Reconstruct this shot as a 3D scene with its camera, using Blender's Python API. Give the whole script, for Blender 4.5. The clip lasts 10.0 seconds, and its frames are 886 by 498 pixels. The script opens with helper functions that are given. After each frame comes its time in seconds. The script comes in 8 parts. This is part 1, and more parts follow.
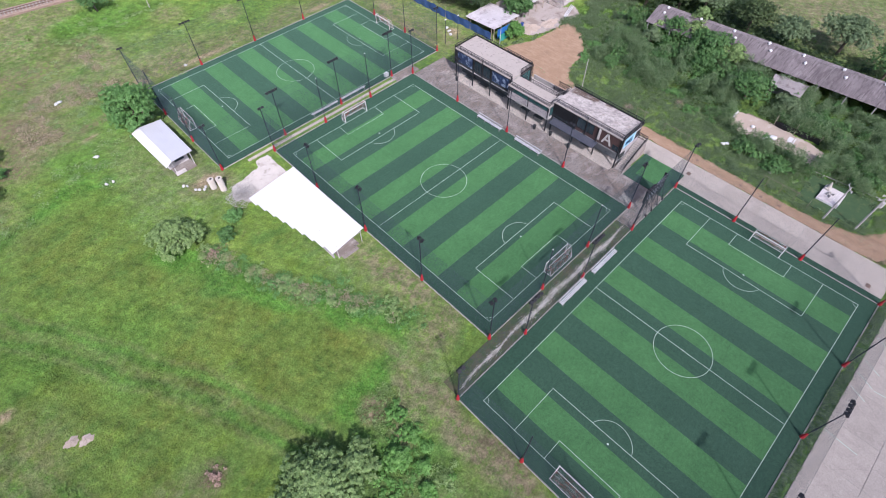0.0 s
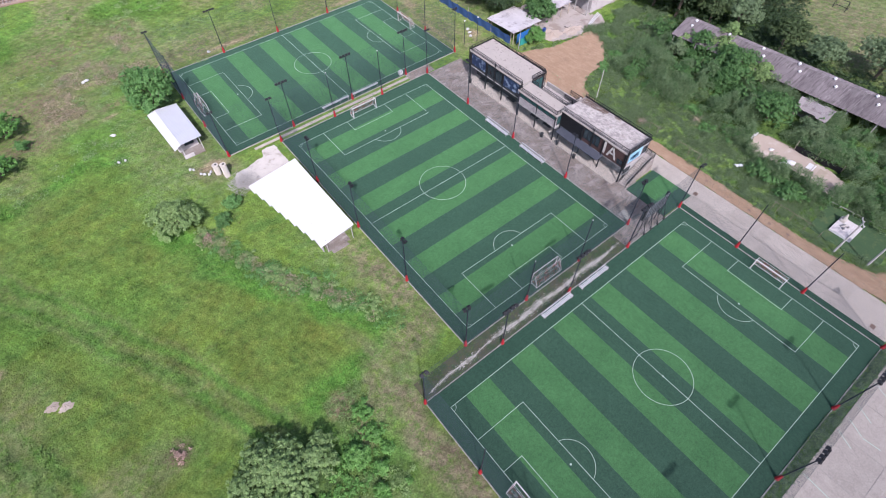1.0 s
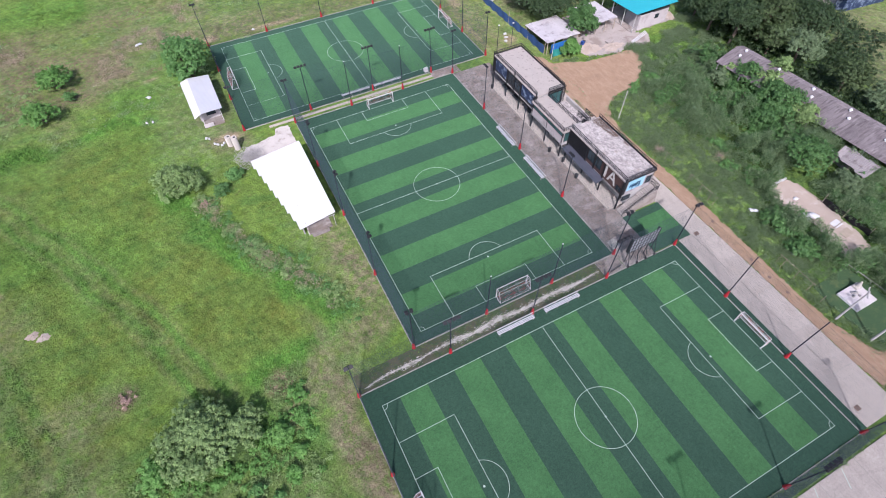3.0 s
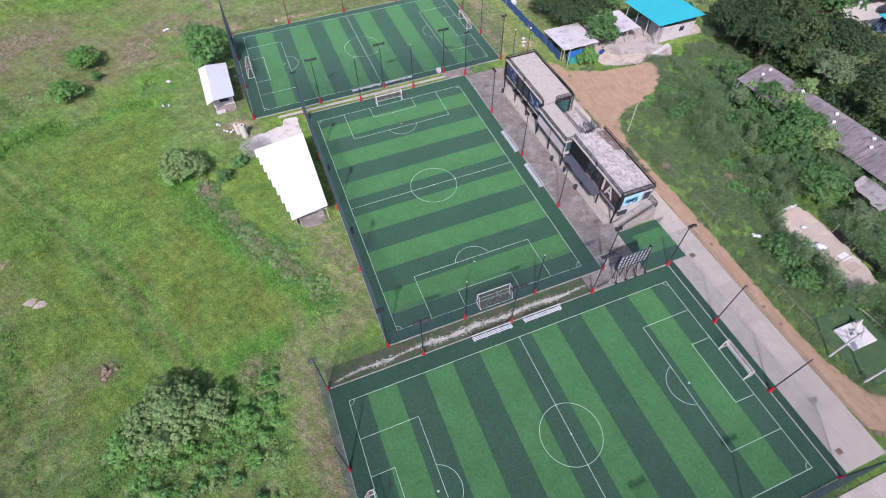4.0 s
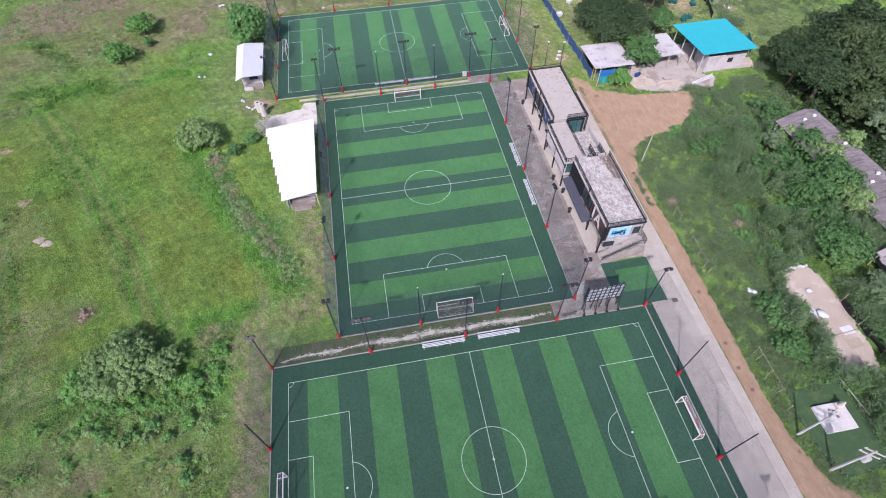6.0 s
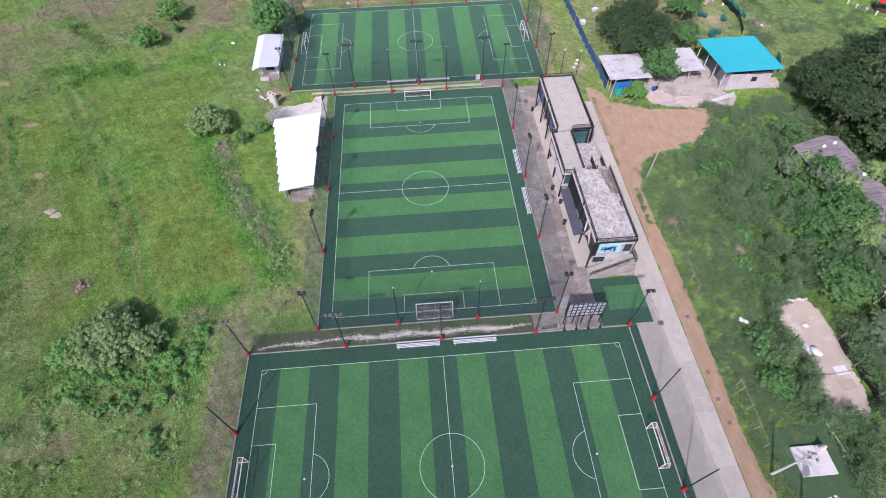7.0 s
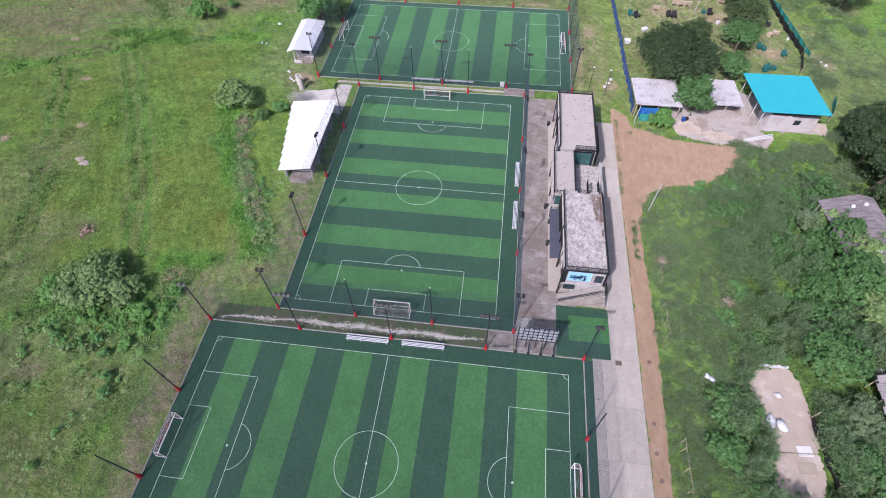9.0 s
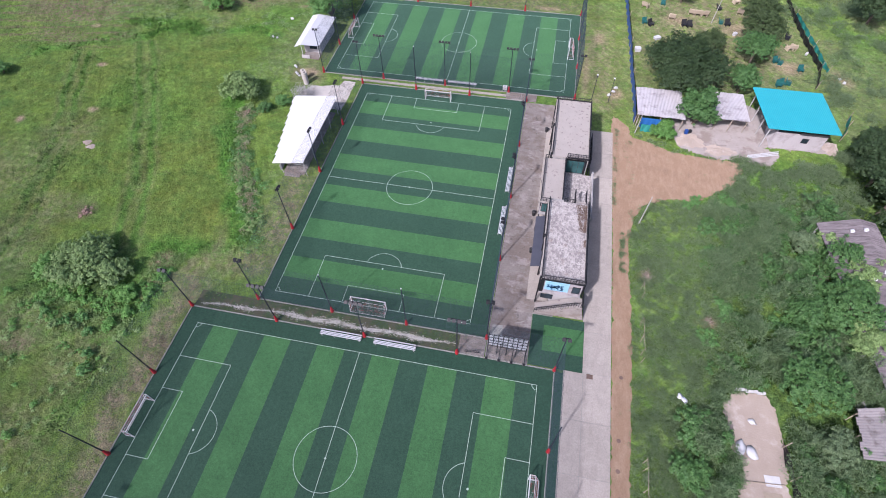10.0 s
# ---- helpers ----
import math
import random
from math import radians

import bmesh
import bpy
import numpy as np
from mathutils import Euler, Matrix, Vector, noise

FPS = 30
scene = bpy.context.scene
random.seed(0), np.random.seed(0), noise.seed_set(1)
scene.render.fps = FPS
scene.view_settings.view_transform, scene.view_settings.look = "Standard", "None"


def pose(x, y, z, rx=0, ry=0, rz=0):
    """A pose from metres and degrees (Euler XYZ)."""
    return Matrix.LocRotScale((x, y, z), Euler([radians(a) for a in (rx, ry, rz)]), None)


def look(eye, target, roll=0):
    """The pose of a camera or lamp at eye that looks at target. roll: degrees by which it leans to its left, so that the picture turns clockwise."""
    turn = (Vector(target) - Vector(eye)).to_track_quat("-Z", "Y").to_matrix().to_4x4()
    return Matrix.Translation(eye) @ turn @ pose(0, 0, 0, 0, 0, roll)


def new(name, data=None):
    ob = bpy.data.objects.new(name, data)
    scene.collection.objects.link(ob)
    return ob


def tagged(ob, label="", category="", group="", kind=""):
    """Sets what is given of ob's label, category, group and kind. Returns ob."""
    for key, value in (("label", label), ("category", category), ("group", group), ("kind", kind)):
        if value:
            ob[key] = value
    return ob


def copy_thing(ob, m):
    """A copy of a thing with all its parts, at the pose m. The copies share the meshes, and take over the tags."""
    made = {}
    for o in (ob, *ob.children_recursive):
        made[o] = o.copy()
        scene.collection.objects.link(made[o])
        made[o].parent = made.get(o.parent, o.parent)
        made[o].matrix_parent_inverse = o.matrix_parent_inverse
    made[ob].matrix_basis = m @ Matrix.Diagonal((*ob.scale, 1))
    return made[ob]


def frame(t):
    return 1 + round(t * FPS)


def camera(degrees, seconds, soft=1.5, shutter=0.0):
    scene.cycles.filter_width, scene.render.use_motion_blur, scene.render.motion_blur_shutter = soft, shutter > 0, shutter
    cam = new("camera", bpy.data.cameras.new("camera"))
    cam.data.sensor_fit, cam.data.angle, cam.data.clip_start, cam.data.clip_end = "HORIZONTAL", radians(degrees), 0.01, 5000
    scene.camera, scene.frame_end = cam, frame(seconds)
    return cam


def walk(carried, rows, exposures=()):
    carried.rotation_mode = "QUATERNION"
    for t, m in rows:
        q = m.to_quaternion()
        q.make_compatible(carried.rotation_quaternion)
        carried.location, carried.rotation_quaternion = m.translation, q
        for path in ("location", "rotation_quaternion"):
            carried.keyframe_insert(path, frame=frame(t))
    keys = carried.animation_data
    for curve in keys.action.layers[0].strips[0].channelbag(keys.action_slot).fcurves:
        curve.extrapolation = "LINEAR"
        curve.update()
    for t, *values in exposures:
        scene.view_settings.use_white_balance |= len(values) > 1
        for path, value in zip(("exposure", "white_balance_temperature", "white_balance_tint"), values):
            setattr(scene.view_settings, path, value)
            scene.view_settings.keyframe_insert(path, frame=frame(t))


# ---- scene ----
cam = camera(82.5, 10.0, soft=1.0)
PATH = [
    (0, (-26.03, -18.58, 57.65), (-9.40, -1.31, 25.63), -0.53),
    (0.5, (-23.58, -20.31, 57.72), (-7.90, -2.23, 25.66), -0.56),
    (1, (-21.14, -22.03, 57.78), (-6.42, -3.21, 25.70), -0.62),
    (1.5, (-18.66, -23.70, 57.84), (-4.91, -4.20, 25.73), -0.68),
    (2, (-16.10, -25.27, 57.89), (-3.35, -5.14, 25.77), -0.74),
    (2.5, (-13.45, -26.73, 57.94), (-1.73, -6.00, 25.80), -0.80),
    (3, (-10.71, -28.06, 57.99), (-0.06, -6.78, 25.84), -0.86),
    (3.5, (-7.91, -29.23, 58.03), (1.66, -7.45, 25.88), -0.91),
    (4, (-5.06, -30.25, 58.08), (3.40, -8.02, 25.92), -0.95),
    (4.5, (-2.17, -31.11, 58.12), (5.17, -8.49, 25.96), -0.98),
    (5, (0.74, -31.81, 58.16), (6.95, -8.86, 26.00), -1.01),
    (5.5, (3.67, -32.36, 58.20), (8.74, -9.12, 26.04), -1.03),
    (6, (6.62, -32.75, 58.24), (10.52, -9.29, 26.08), -1.04),
    (6.5, (9.60, -33.00, 58.29), (12.32, -9.37, 26.12), -1.06),
    (7, (12.61, -33.11, 58.33), (14.12, -9.37, 26.17), -1.08),
    (7.5, (15.67, -33.09, 58.38), (15.94, -9.30, 26.22), -1.12),
    (8, (18.77, -32.93, 58.43), (17.79, -9.17, 26.27), -1.17),
    (8.5, (21.89, -32.65, 58.49), (19.66, -8.98, 26.32), -1.24),
    (9, (24.98, -32.22, 58.55), (21.58, -8.71, 26.37), -1.35),
    (9.5, (27.98, -31.66, 58.61), (23.53, -8.33, 26.42), -1.50),
    (10, (30.76, -30.93, 58.68), (25.48, -7.80, 26.48), -1.70),
]
EXPOSURE = 0.38
walk(cam, [(t, look(eye, target, roll)) for t, eye, target, roll in PATH], exposures=[(0.0, EXPOSURE, 6080, 23), (10.0, EXPOSURE, 6040, 25)])

# ---- daylight: high clear sun from the south-west ----
SUN_AZ, SUN_EL = 207.7, 46.0
world = bpy.data.worlds.new("sky")
scene.world = world
world.use_nodes = True
wn = world.node_tree
sky = wn.nodes.new("ShaderNodeTexSky")
sky.sky_type = "NISHITA"
sky.sun_disc = False
sky.sun_elevation, sky.sun_rotation = radians(SUN_EL), radians(SUN_AZ)
sky.air_density, sky.dust_density = 1.0, 2.5
wn.nodes["Background"].inputs["Strength"].default_value = 0.145
wn.links.new(sky.outputs[0], wn.nodes["Background"].inputs["Color"])
lamp = bpy.data.lights.new("sun", "SUN")
lamp.energy, lamp.angle, lamp.color = 3.35, radians(1.8), (1.0, 0.97, 0.94)
sun = new("sun", lamp)
sun_dir = Vector((math.sin(radians(SUN_AZ)) * math.cos(radians(SUN_EL)), math.cos(radians(SUN_AZ)) * math.cos(radians(SUN_EL)), math.sin(radians(SUN_EL))))
sun.matrix_basis = look(sun_dir * 200, (0, 0, 0))


# ---- materials ----
class Nodes:
    """A small writer of node trees."""

    def __init__(self, name):
        self.mat = bpy.data.materials.new(name)
        self.mat.use_nodes = True
        self.tree = self.mat.node_tree
        self.bsdf = self.tree.nodes["Principled BSDF"]
        self.pos = self.add("ShaderNodeNewGeometry").outputs["Position"]

    def add(self, kind, **inputs):
        node = self.tree.nodes.new(kind)
        for key, value in inputs.items():
            self.feed(node.inputs[key.replace("_", " ")], value)
        return node

    def feed(self, socket, value):
        if isinstance(value, bpy.types.NodeSocket):
            self.tree.links.new(value, socket)
        else:
            socket.default_value = value

    def noise(self, scale, detail=3.0, rough=0.55, stretch=None, turn=0.0):
        where = self.pos
        if stretch:
            if turn:
                where = self.add("ShaderNodeMapping", Vector=where)
                where.inputs["Rotation"].default_value = (0, 0, radians(turn))
                where = where.outputs[0]
            m = self.add("ShaderNodeMapping", Vector=where)
            m.inputs["Scale"].default_value = stretch
            where = m.outputs[0]
        return self.add("ShaderNodeTexNoise", Vector=where, Scale=scale, Detail=detail, Roughness=rough).outputs["Fac"]

    def ramp(self, fac, lo, hi, a=0.0, b=1.0):
        n = self.add("ShaderNodeMapRange", Value=fac)
        n.inputs["From Min"].default_value, n.inputs["From Max"].default_value = lo, hi
        n.inputs["To Min"].default_value, n.inputs["To Max"].default_value = a, b
        return n.outputs[0]

    def math(self, op, a, b=0.0):
        n = self.add("ShaderNodeMath")
        n.operation = op
        self.feed(n.inputs[0], a)
        self.feed(n.inputs[1], b)
        return n.outputs[0]

    def mix(self, fac, a, b, mode="MIX"):
        n = self.tree.nodes.new("ShaderNodeMix")
        n.data_type, n.blend_type = "RGBA", mode
        self.feed(n.inputs[0], fac)
        self.feed(n.inputs[6], (*a, 1) if isinstance(a, tuple) else a)
        self.feed(n.inputs[7], (*b, 1) if isinstance(b, tuple) else b)
        return n.outputs[2]

    def grey(self, v):
        return self.add("ShaderNodeCombineColor", Red=v, Green=v, Blue=v).outputs[0]

    def done(self, colour, rough=0.8, metal=0.0, bump=None, strength=0.3, depth=0.02, spec=0.3):
        self.feed(self.bsdf.inputs["Base Color"], (*colour, 1) if isinstance(colour, tuple) else colour)
        self.feed(self.bsdf.inputs["Roughness"], rough)
        self.feed(self.bsdf.inputs["Metallic"], metal)
        if not isinstance(rough, float) or rough > 0.75:
            self.bsdf.inputs["Diffuse Roughness"].default_value = 1.0
        self.feed(self.bsdf.inputs["Specular IOR Level"], spec)
        if bump is not None:
            b = self.add("ShaderNodeBump", Height=bump, Strength=strength, Distance=depth)
            self.tree.links.new(b.outputs[0], self.bsdf.inputs["Normal"])
        return self.mat


def tone(c, k=0.76):
    return c and tuple(v * k for v in c)


def surf(name, a, b, scale=0.6, fine=9.0, rough=0.8, metal=0.0, stain=None, stain_scale=0.25, stain_at=(0.52, 0.66), rnd=0.0, strength=0.3, depth=0.02, spec=0.3):
    """Two tones over a coarse and a fine noise, with stains of a third tone."""
    n = Nodes(name)
    a, b, stain = tone(a), tone(b), tone(stain)
    big, small = n.noise(scale, 4), n.noise(fine, 3)
    fac = n.math("ADD", n.math("MULTIPLY", n.ramp(big, 0.3, 0.7), 0.65), n.math("MULTIPLY", n.ramp(small, 0.3, 0.7), 0.35))
    col = n.mix(fac, a, b)
    if stain:
        col = n.mix(n.ramp(n.noise(stain_scale, 6, 0.65), *stain_at), col, stain)
    if rnd:
        info = n.add("ShaderNodeObjectInfo").outputs["Random"]
        col = n.mix(1.0, col, n.add("ShaderNodeCombineColor", Red=n.ramp(info, 0, 1, 1 - rnd, 1 + rnd), Green=n.ramp(info, 0, 1, 1 - rnd, 1 + rnd), Blue=n.ramp(info, 0, 1, 1 - rnd, 1 + rnd)).outputs[0], "MULTIPLY")
    return n.done(col, rough, metal, small, strength, depth, spec)


def turf(name, a, b, c):
    """Short artificial grass: brushed patches, worn spots and a speckle of lying and standing fibres."""
    n = Nodes(name)
    a, b, c = tone(a, 0.86), tone(b, 0.86), tone(c, 0.86)
    col = n.mix(n.ramp(n.noise(0.35, 4, 0.6), 0.3, 0.7), a, b)
    col = n.mix(n.math("MULTIPLY", n.ramp(n.noise(1.4, 4, 0.65, (1, 0.35, 1)), 0.5, 0.7), 0.4), col, tone(b, 1.18))
    col = n.mix(n.math("MULTIPLY", n.ramp(n.noise(0.11, 3, 0.5), 0.45, 0.7), 0.35), col, c)
    speck = n.math("MULTIPLY", n.ramp(n.noise(2.6, 5, 0.8), 0.36, 0.64, 0.84, 1.14), n.ramp(n.noise(7.0, 3, 0.8), 0.34, 0.66, 0.78, 1.2))
    col = n.mix(1.0, col, n.grey(speck), "MULTIPLY")
    n.bsdf.inputs["Sheen Weight"].default_value, n.bsdf.inputs["Sheen Roughness"].default_value = 0.35, 0.4
    n.bsdf.inputs["Sheen Tint"].default_value = (0.55, 1.0, 0.68, 1)
    return n.done(col, 0.85, 0.0, n.noise(12.0, 3, 0.7), 0.7, 0.04, 0.2)


def leafy(name, a, b, c, through_light=0.25):
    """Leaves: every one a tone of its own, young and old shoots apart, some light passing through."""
    n = Nodes(name)
    isle = n.add("ShaderNodeNewGeometry").outputs["Random Per Island"]
    col = n.mix(isle, a, b)
    col = n.mix(n.ramp(n.noise(0.7, 4, 0.6), 0.44, 0.62), col, c)
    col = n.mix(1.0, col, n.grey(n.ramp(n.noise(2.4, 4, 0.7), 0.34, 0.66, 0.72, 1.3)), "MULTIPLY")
    n.done(col, 0.55, 0.0, spec=0.35)
    tr = n.add("ShaderNodeBsdfTranslucent", Color=col)
    m = n.add("ShaderNodeMixShader", Fac=through_light)
    n.tree.links.new(n.bsdf.outputs[0], m.inputs[1])
    n.tree.links.new(tr.outputs[0], m.inputs[2])
    n.tree.links.new(m.outputs[0], n.tree.nodes["Material Output"].inputs["Surface"])
    return n.mat


def meadow(name, isle):
    """Meadow tones steered by two attributes. zone: red dry, green lush, blue bare soil, alpha rank weeds.
    growth: red olive yellow grass, green pinkish brown dead brush, blue pale seeding grass."""
    n = Nodes(name)
    zone, growth = n.add("ShaderNodeAttribute"), n.add("ShaderNodeAttribute")
    zone.attribute_name, growth.attribute_name = "zone", "growth"
    z = n.add("ShaderNodeSeparateColor", Color=zone.outputs["Color"])
    g = n.add("ShaderNodeSeparateColor", Color=growth.outputs["Color"])
    broken = n.noise(0.75, 6, 0.75)
    col = n.mix(n.ramp(n.noise(0.08, 4, 0.6), 0.36, 0.64), (0.114, 0.208, 0.043), (0.150, 0.232, 0.047))
    col = n.mix(n.math("MULTIPLY", n.ramp(n.noise(0.22, 5, 0.7, (1, 1.6, 1)), 0.48, 0.60), 0.7), col, (0.084, 0.182, 0.040))
    col = n.mix(n.math("MULTIPLY", n.ramp(n.noise(0.33, 5, 0.7), 0.52, 0.62), 0.5), col, (0.146, 0.234, 0.032))
    col = n.mix(n.math("MULTIPLY", n.ramp(n.noise(0.5, 6, 0.75, (1, 1.5, 1)), 0.55, 0.66), 0.35), col, (0.165, 0.150, 0.078))
    olive = n.mix(n.ramp(n.noise(0.6, 5, 0.7), 0.38, 0.62), (0.098, 0.150, 0.027), (0.142, 0.167, 0.036))
    col = n.mix(n.math("MULTIPLY", g.outputs["Red"], n.ramp(n.noise(0.28, 5, 0.7), 0.34, 0.62)), col, olive)
    col = n.mix(n.math("MULTIPLY", g.outputs["Blue"], n.ramp(n.noise(0.9, 5, 0.75), 0.42, 0.6)), col, (0.175, 0.222, 0.105))
    col = n.mix(n.math("MULTIPLY", z.outputs["Green"], n.ramp(n.noise(0.5, 4, 0.6), 0.25, 0.5)), col, n.mix(n.ramp(n.noise(1.3, 4), 0.35, 0.65), (0.076, 0.205, 0.034), (0.116, 0.262, 0.043)))
    dry = n.mix(n.ramp(n.noise(0.8, 5, 0.7), 0.35, 0.65), (0.262, 0.216, 0.144), (0.162, 0.168, 0.084))
    col = n.mix(n.math("MULTIPLY", z.outputs["Red"], n.ramp(broken, 0.38, 0.54)), col, dry)
    deep = n.mix(n.ramp(n.noise(1.1, 5, 0.7), 0.35, 0.65), (0.038, 0.086, 0.030), (0.074, 0.130, 0.044))
    col = n.mix(n.math("MULTIPLY", zone.outputs["Alpha"], n.ramp(n.noise(0.9, 5, 0.7), 0.36, 0.54)), col, deep)
    dead = n.mix(n.ramp(n.noise(2.2, 5, 0.7), 0.35, 0.65), (0.240, 0.168, 0.125), (0.150, 0.122, 0.078))
    col = n.mix(n.math("MULTIPLY", g.outputs["Green"], n.ramp(n.noise(1.3, 6, 0.8), 0.42, 0.55)), col, dead)
    clump = n.ramp(n.noise(1.1, 6, 0.74), 0.34, 0.66, 0.70, 1.32)
    swath = n.math("MULTIPLY", n.ramp(n.noise(0.7, 5, 0.65, (1.5, 0.16, 1), -31), 0.34, 0.66, 0.84, 1.14), n.ramp(n.noise(0.3, 4, 0.65), 0.34, 0.66, 0.82, 1.16))
    clump = n.math("MULTIPLY", clump, swath)
    if isle:
        r = n.add("ShaderNodeNewGeometry").outputs["Random Per Island"]
        col = n.mix(n.math("MULTIPLY", r, 0.35), col, n.mix(n.ramp(r, 0.4, 1.0), (0.060, 0.150, 0.034), (0.140, 0.205, 0.060)))
        col = n.mix(1.0, col, n.grey(clump), "MULTIPLY")
        return n.done(col, 0.8, 0.0, None, spec=0.2)
    soil = n.mix(n.ramp(n.noise(2.5, 5), 0.35, 0.65), (0.36, 0.28, 0.20), (0.27, 0.20, 0.13))
    col = n.mix(n.math("MULTIPLY", z.outputs["Blue"], n.ramp(n.noise(2.2, 5, 0.7), 0.3, 0.5)), col, soil)
    fine = n.ramp(n.noise(4.0, 5, 0.75), 0.36, 0.64, 0.74, 1.2)
    col = n.mix(1.0, col, n.grey(n.math("MULTIPLY", fine, clump)), "MULTIPLY")
    return n.done(col, 0.9, 0.0, n.noise(1.9, 6, 0.78), 1.0, 0.5, 0.15)


def slab_concrete(name):
    """Cast concrete with damp brown stains, streaks across the bays, pale scrubbed patches and dark drips."""
    n = Nodes(name)
    col = n.mix(n.ramp(n.noise(0.5, 5, 0.65), 0.32, 0.68), tone((0.262, 0.234, 0.212)), tone((0.350, 0.316, 0.290)))
    col = n.mix(n.math("MULTIPLY", n.ramp(n.noise(0.26, 6, 0.7), 0.47, 0.56), 0.7), col, tone((0.225, 0.182, 0.155)))
    col = n.mix(n.math("MULTIPLY", n.ramp(n.noise(0.55, 6, 0.75, (0.6, 2.0, 1)), 0.52, 0.62), 0.6), col, tone((0.20, 0.165, 0.145)))
    col = n.mix(n.math("MULTIPLY", n.ramp(n.noise(0.9, 6, 0.75, (1.2, 0.8, 1)), 0.58, 0.64), 0.7), col, tone((0.13, 0.115, 0.108)))
    col = n.mix(n.math("MULTIPLY", n.ramp(n.noise(0.45, 5, 0.7, (0.8, 1.3, 1)), 0.55, 0.63), 0.6), col, tone((0.47, 0.43, 0.412)))
    fine = n.ramp(n.noise(7.0, 4, 0.7), 0.3, 0.7, 0.84, 1.1)
    col = n.mix(1.0, col, n.grey(fine), "MULTIPLY")
    return n.done(col, 0.85, 0.0, n.noise(6.0, 3), 0.3, 0.02, 0.3)


def peeled_roof(name):
    """Cement roof with small peeling flakes, grey damp mottles and a few brown runs."""
    n = Nodes(name)
    col = n.mix(n.ramp(n.noise(0.8, 5, 0.65), 0.35, 0.65), tone((0.45, 0.42, 0.395)), tone((0.60, 0.565, 0.535)))
    col = n.mix(n.math("MULTIPLY", n.ramp(n.noise(2.4, 6, 0.7, (1, 0.7, 1)), 0.47, 0.58), 0.8), col, tone((0.25, 0.23, 0.23)))
    col = n.mix(n.math("MULTIPLY", n.ramp(n.noise(5.5, 5, 0.75), 0.48, 0.60), 0.65), col, tone((0.19, 0.172, 0.175)))
    col = n.mix(n.math("MULTIPLY", n.ramp(n.noise(0.9, 6, 0.75), 0.58, 0.68), 0.6), col, tone((0.24, 0.18, 0.15)))
    return n.done(col, 0.85, 0.0, n.noise(8.0, 4), 0.4, 0.02, 0.3)


def worn_road(name, a, b, dark, pale):
    """Cast concrete road: traffic greyed streaks, hairline cracks, dust along the edges and small oil spots."""
    n = Nodes(name)
    col = n.mix(n.ramp(n.noise(0.5, 6, 0.7), 0.35, 0.65), tone(a), tone(b))
    col = n.mix(n.math("MULTIPLY", n.ramp(n.noise(0.8, 6, 0.75, (1.6, 0.35, 1)), 0.5, 0.64), 0.45), col, tone(dark))
    col = n.mix(n.math("MULTIPLY", n.ramp(n.noise(1.7, 6, 0.75), 0.60, 0.70), 0.35), col, tone(dark, 0.7))
    col = n.mix(n.math("MULTIPLY", n.ramp(n.noise(1.1, 5, 0.7, (0.7, 1.3, 1)), 0.55, 0.66), 0.45), col, tone(pale))
    cell = n.add("ShaderNodeTexVoronoi", Vector=n.pos, Scale=0.23)
    cell.feature = "DISTANCE_TO_EDGE"
    crack = n.math("MULTIPLY", n.ramp(n.math("ADD", cell.outputs["Distance"], n.math("MULTIPLY", n.noise(1.5, 5, 0.7), 0.05)), 0.026, 0.034, 1.0, 0.0), 0.2)
    col = n.mix(crack, col, tone(dark, 0.5))
    info = n.ramp(n.add("ShaderNodeObjectInfo").outputs["Random"], 0, 1, 0.93, 1.05)
    fine = n.ramp(n.noise(6.0, 4, 0.75), 0.32, 0.68, 0.86, 1.1)
    col = n.mix(1.0, col, n.grey(n.math("MULTIPLY", info, fine)), "MULTIPLY")
    return n.done(col, 0.88, 0.0, n.noise(7.0, 3), 0.3, 0.02, 0.25)


def old_roof(name):
    """Weathered fibre cement: dark runs down the slope, pale lichen, each sheet a little its own tone."""
    n = Nodes(name)
    col = n.mix(n.ramp(n.noise(0.7, 5, 0.65), 0.32, 0.68), tone((0.185, 0.16, 0.165)), tone((0.265, 0.235, 0.24)))
    col = n.mix(n.math("MULTIPLY", n.ramp(n.noise(1.0, 5, 0.7, (0.35, 3.2, 1)), 0.48, 0.62), 0.7), col, tone((0.10, 0.083, 0.085)))
    col = n.mix(n.math("MULTIPLY", n.ramp(n.noise(1.3, 5, 0.7, (0.4, 2.6, 1)), 0.56, 0.68), 0.6), col, tone((0.40, 0.37, 0.365)))
    info = n.ramp(n.add("ShaderNodeObjectInfo").outputs["Random"], 0, 1, 0.85, 1.15)
    col = n.mix(1.0, col, n.add("ShaderNodeCombineColor", Red=info, Green=info, Blue=info).outputs[0], "MULTIPLY")
    return n.done(col, 0.9, 0.0, n.noise(9.0, 3), 0.3, 0.02, 0.3)


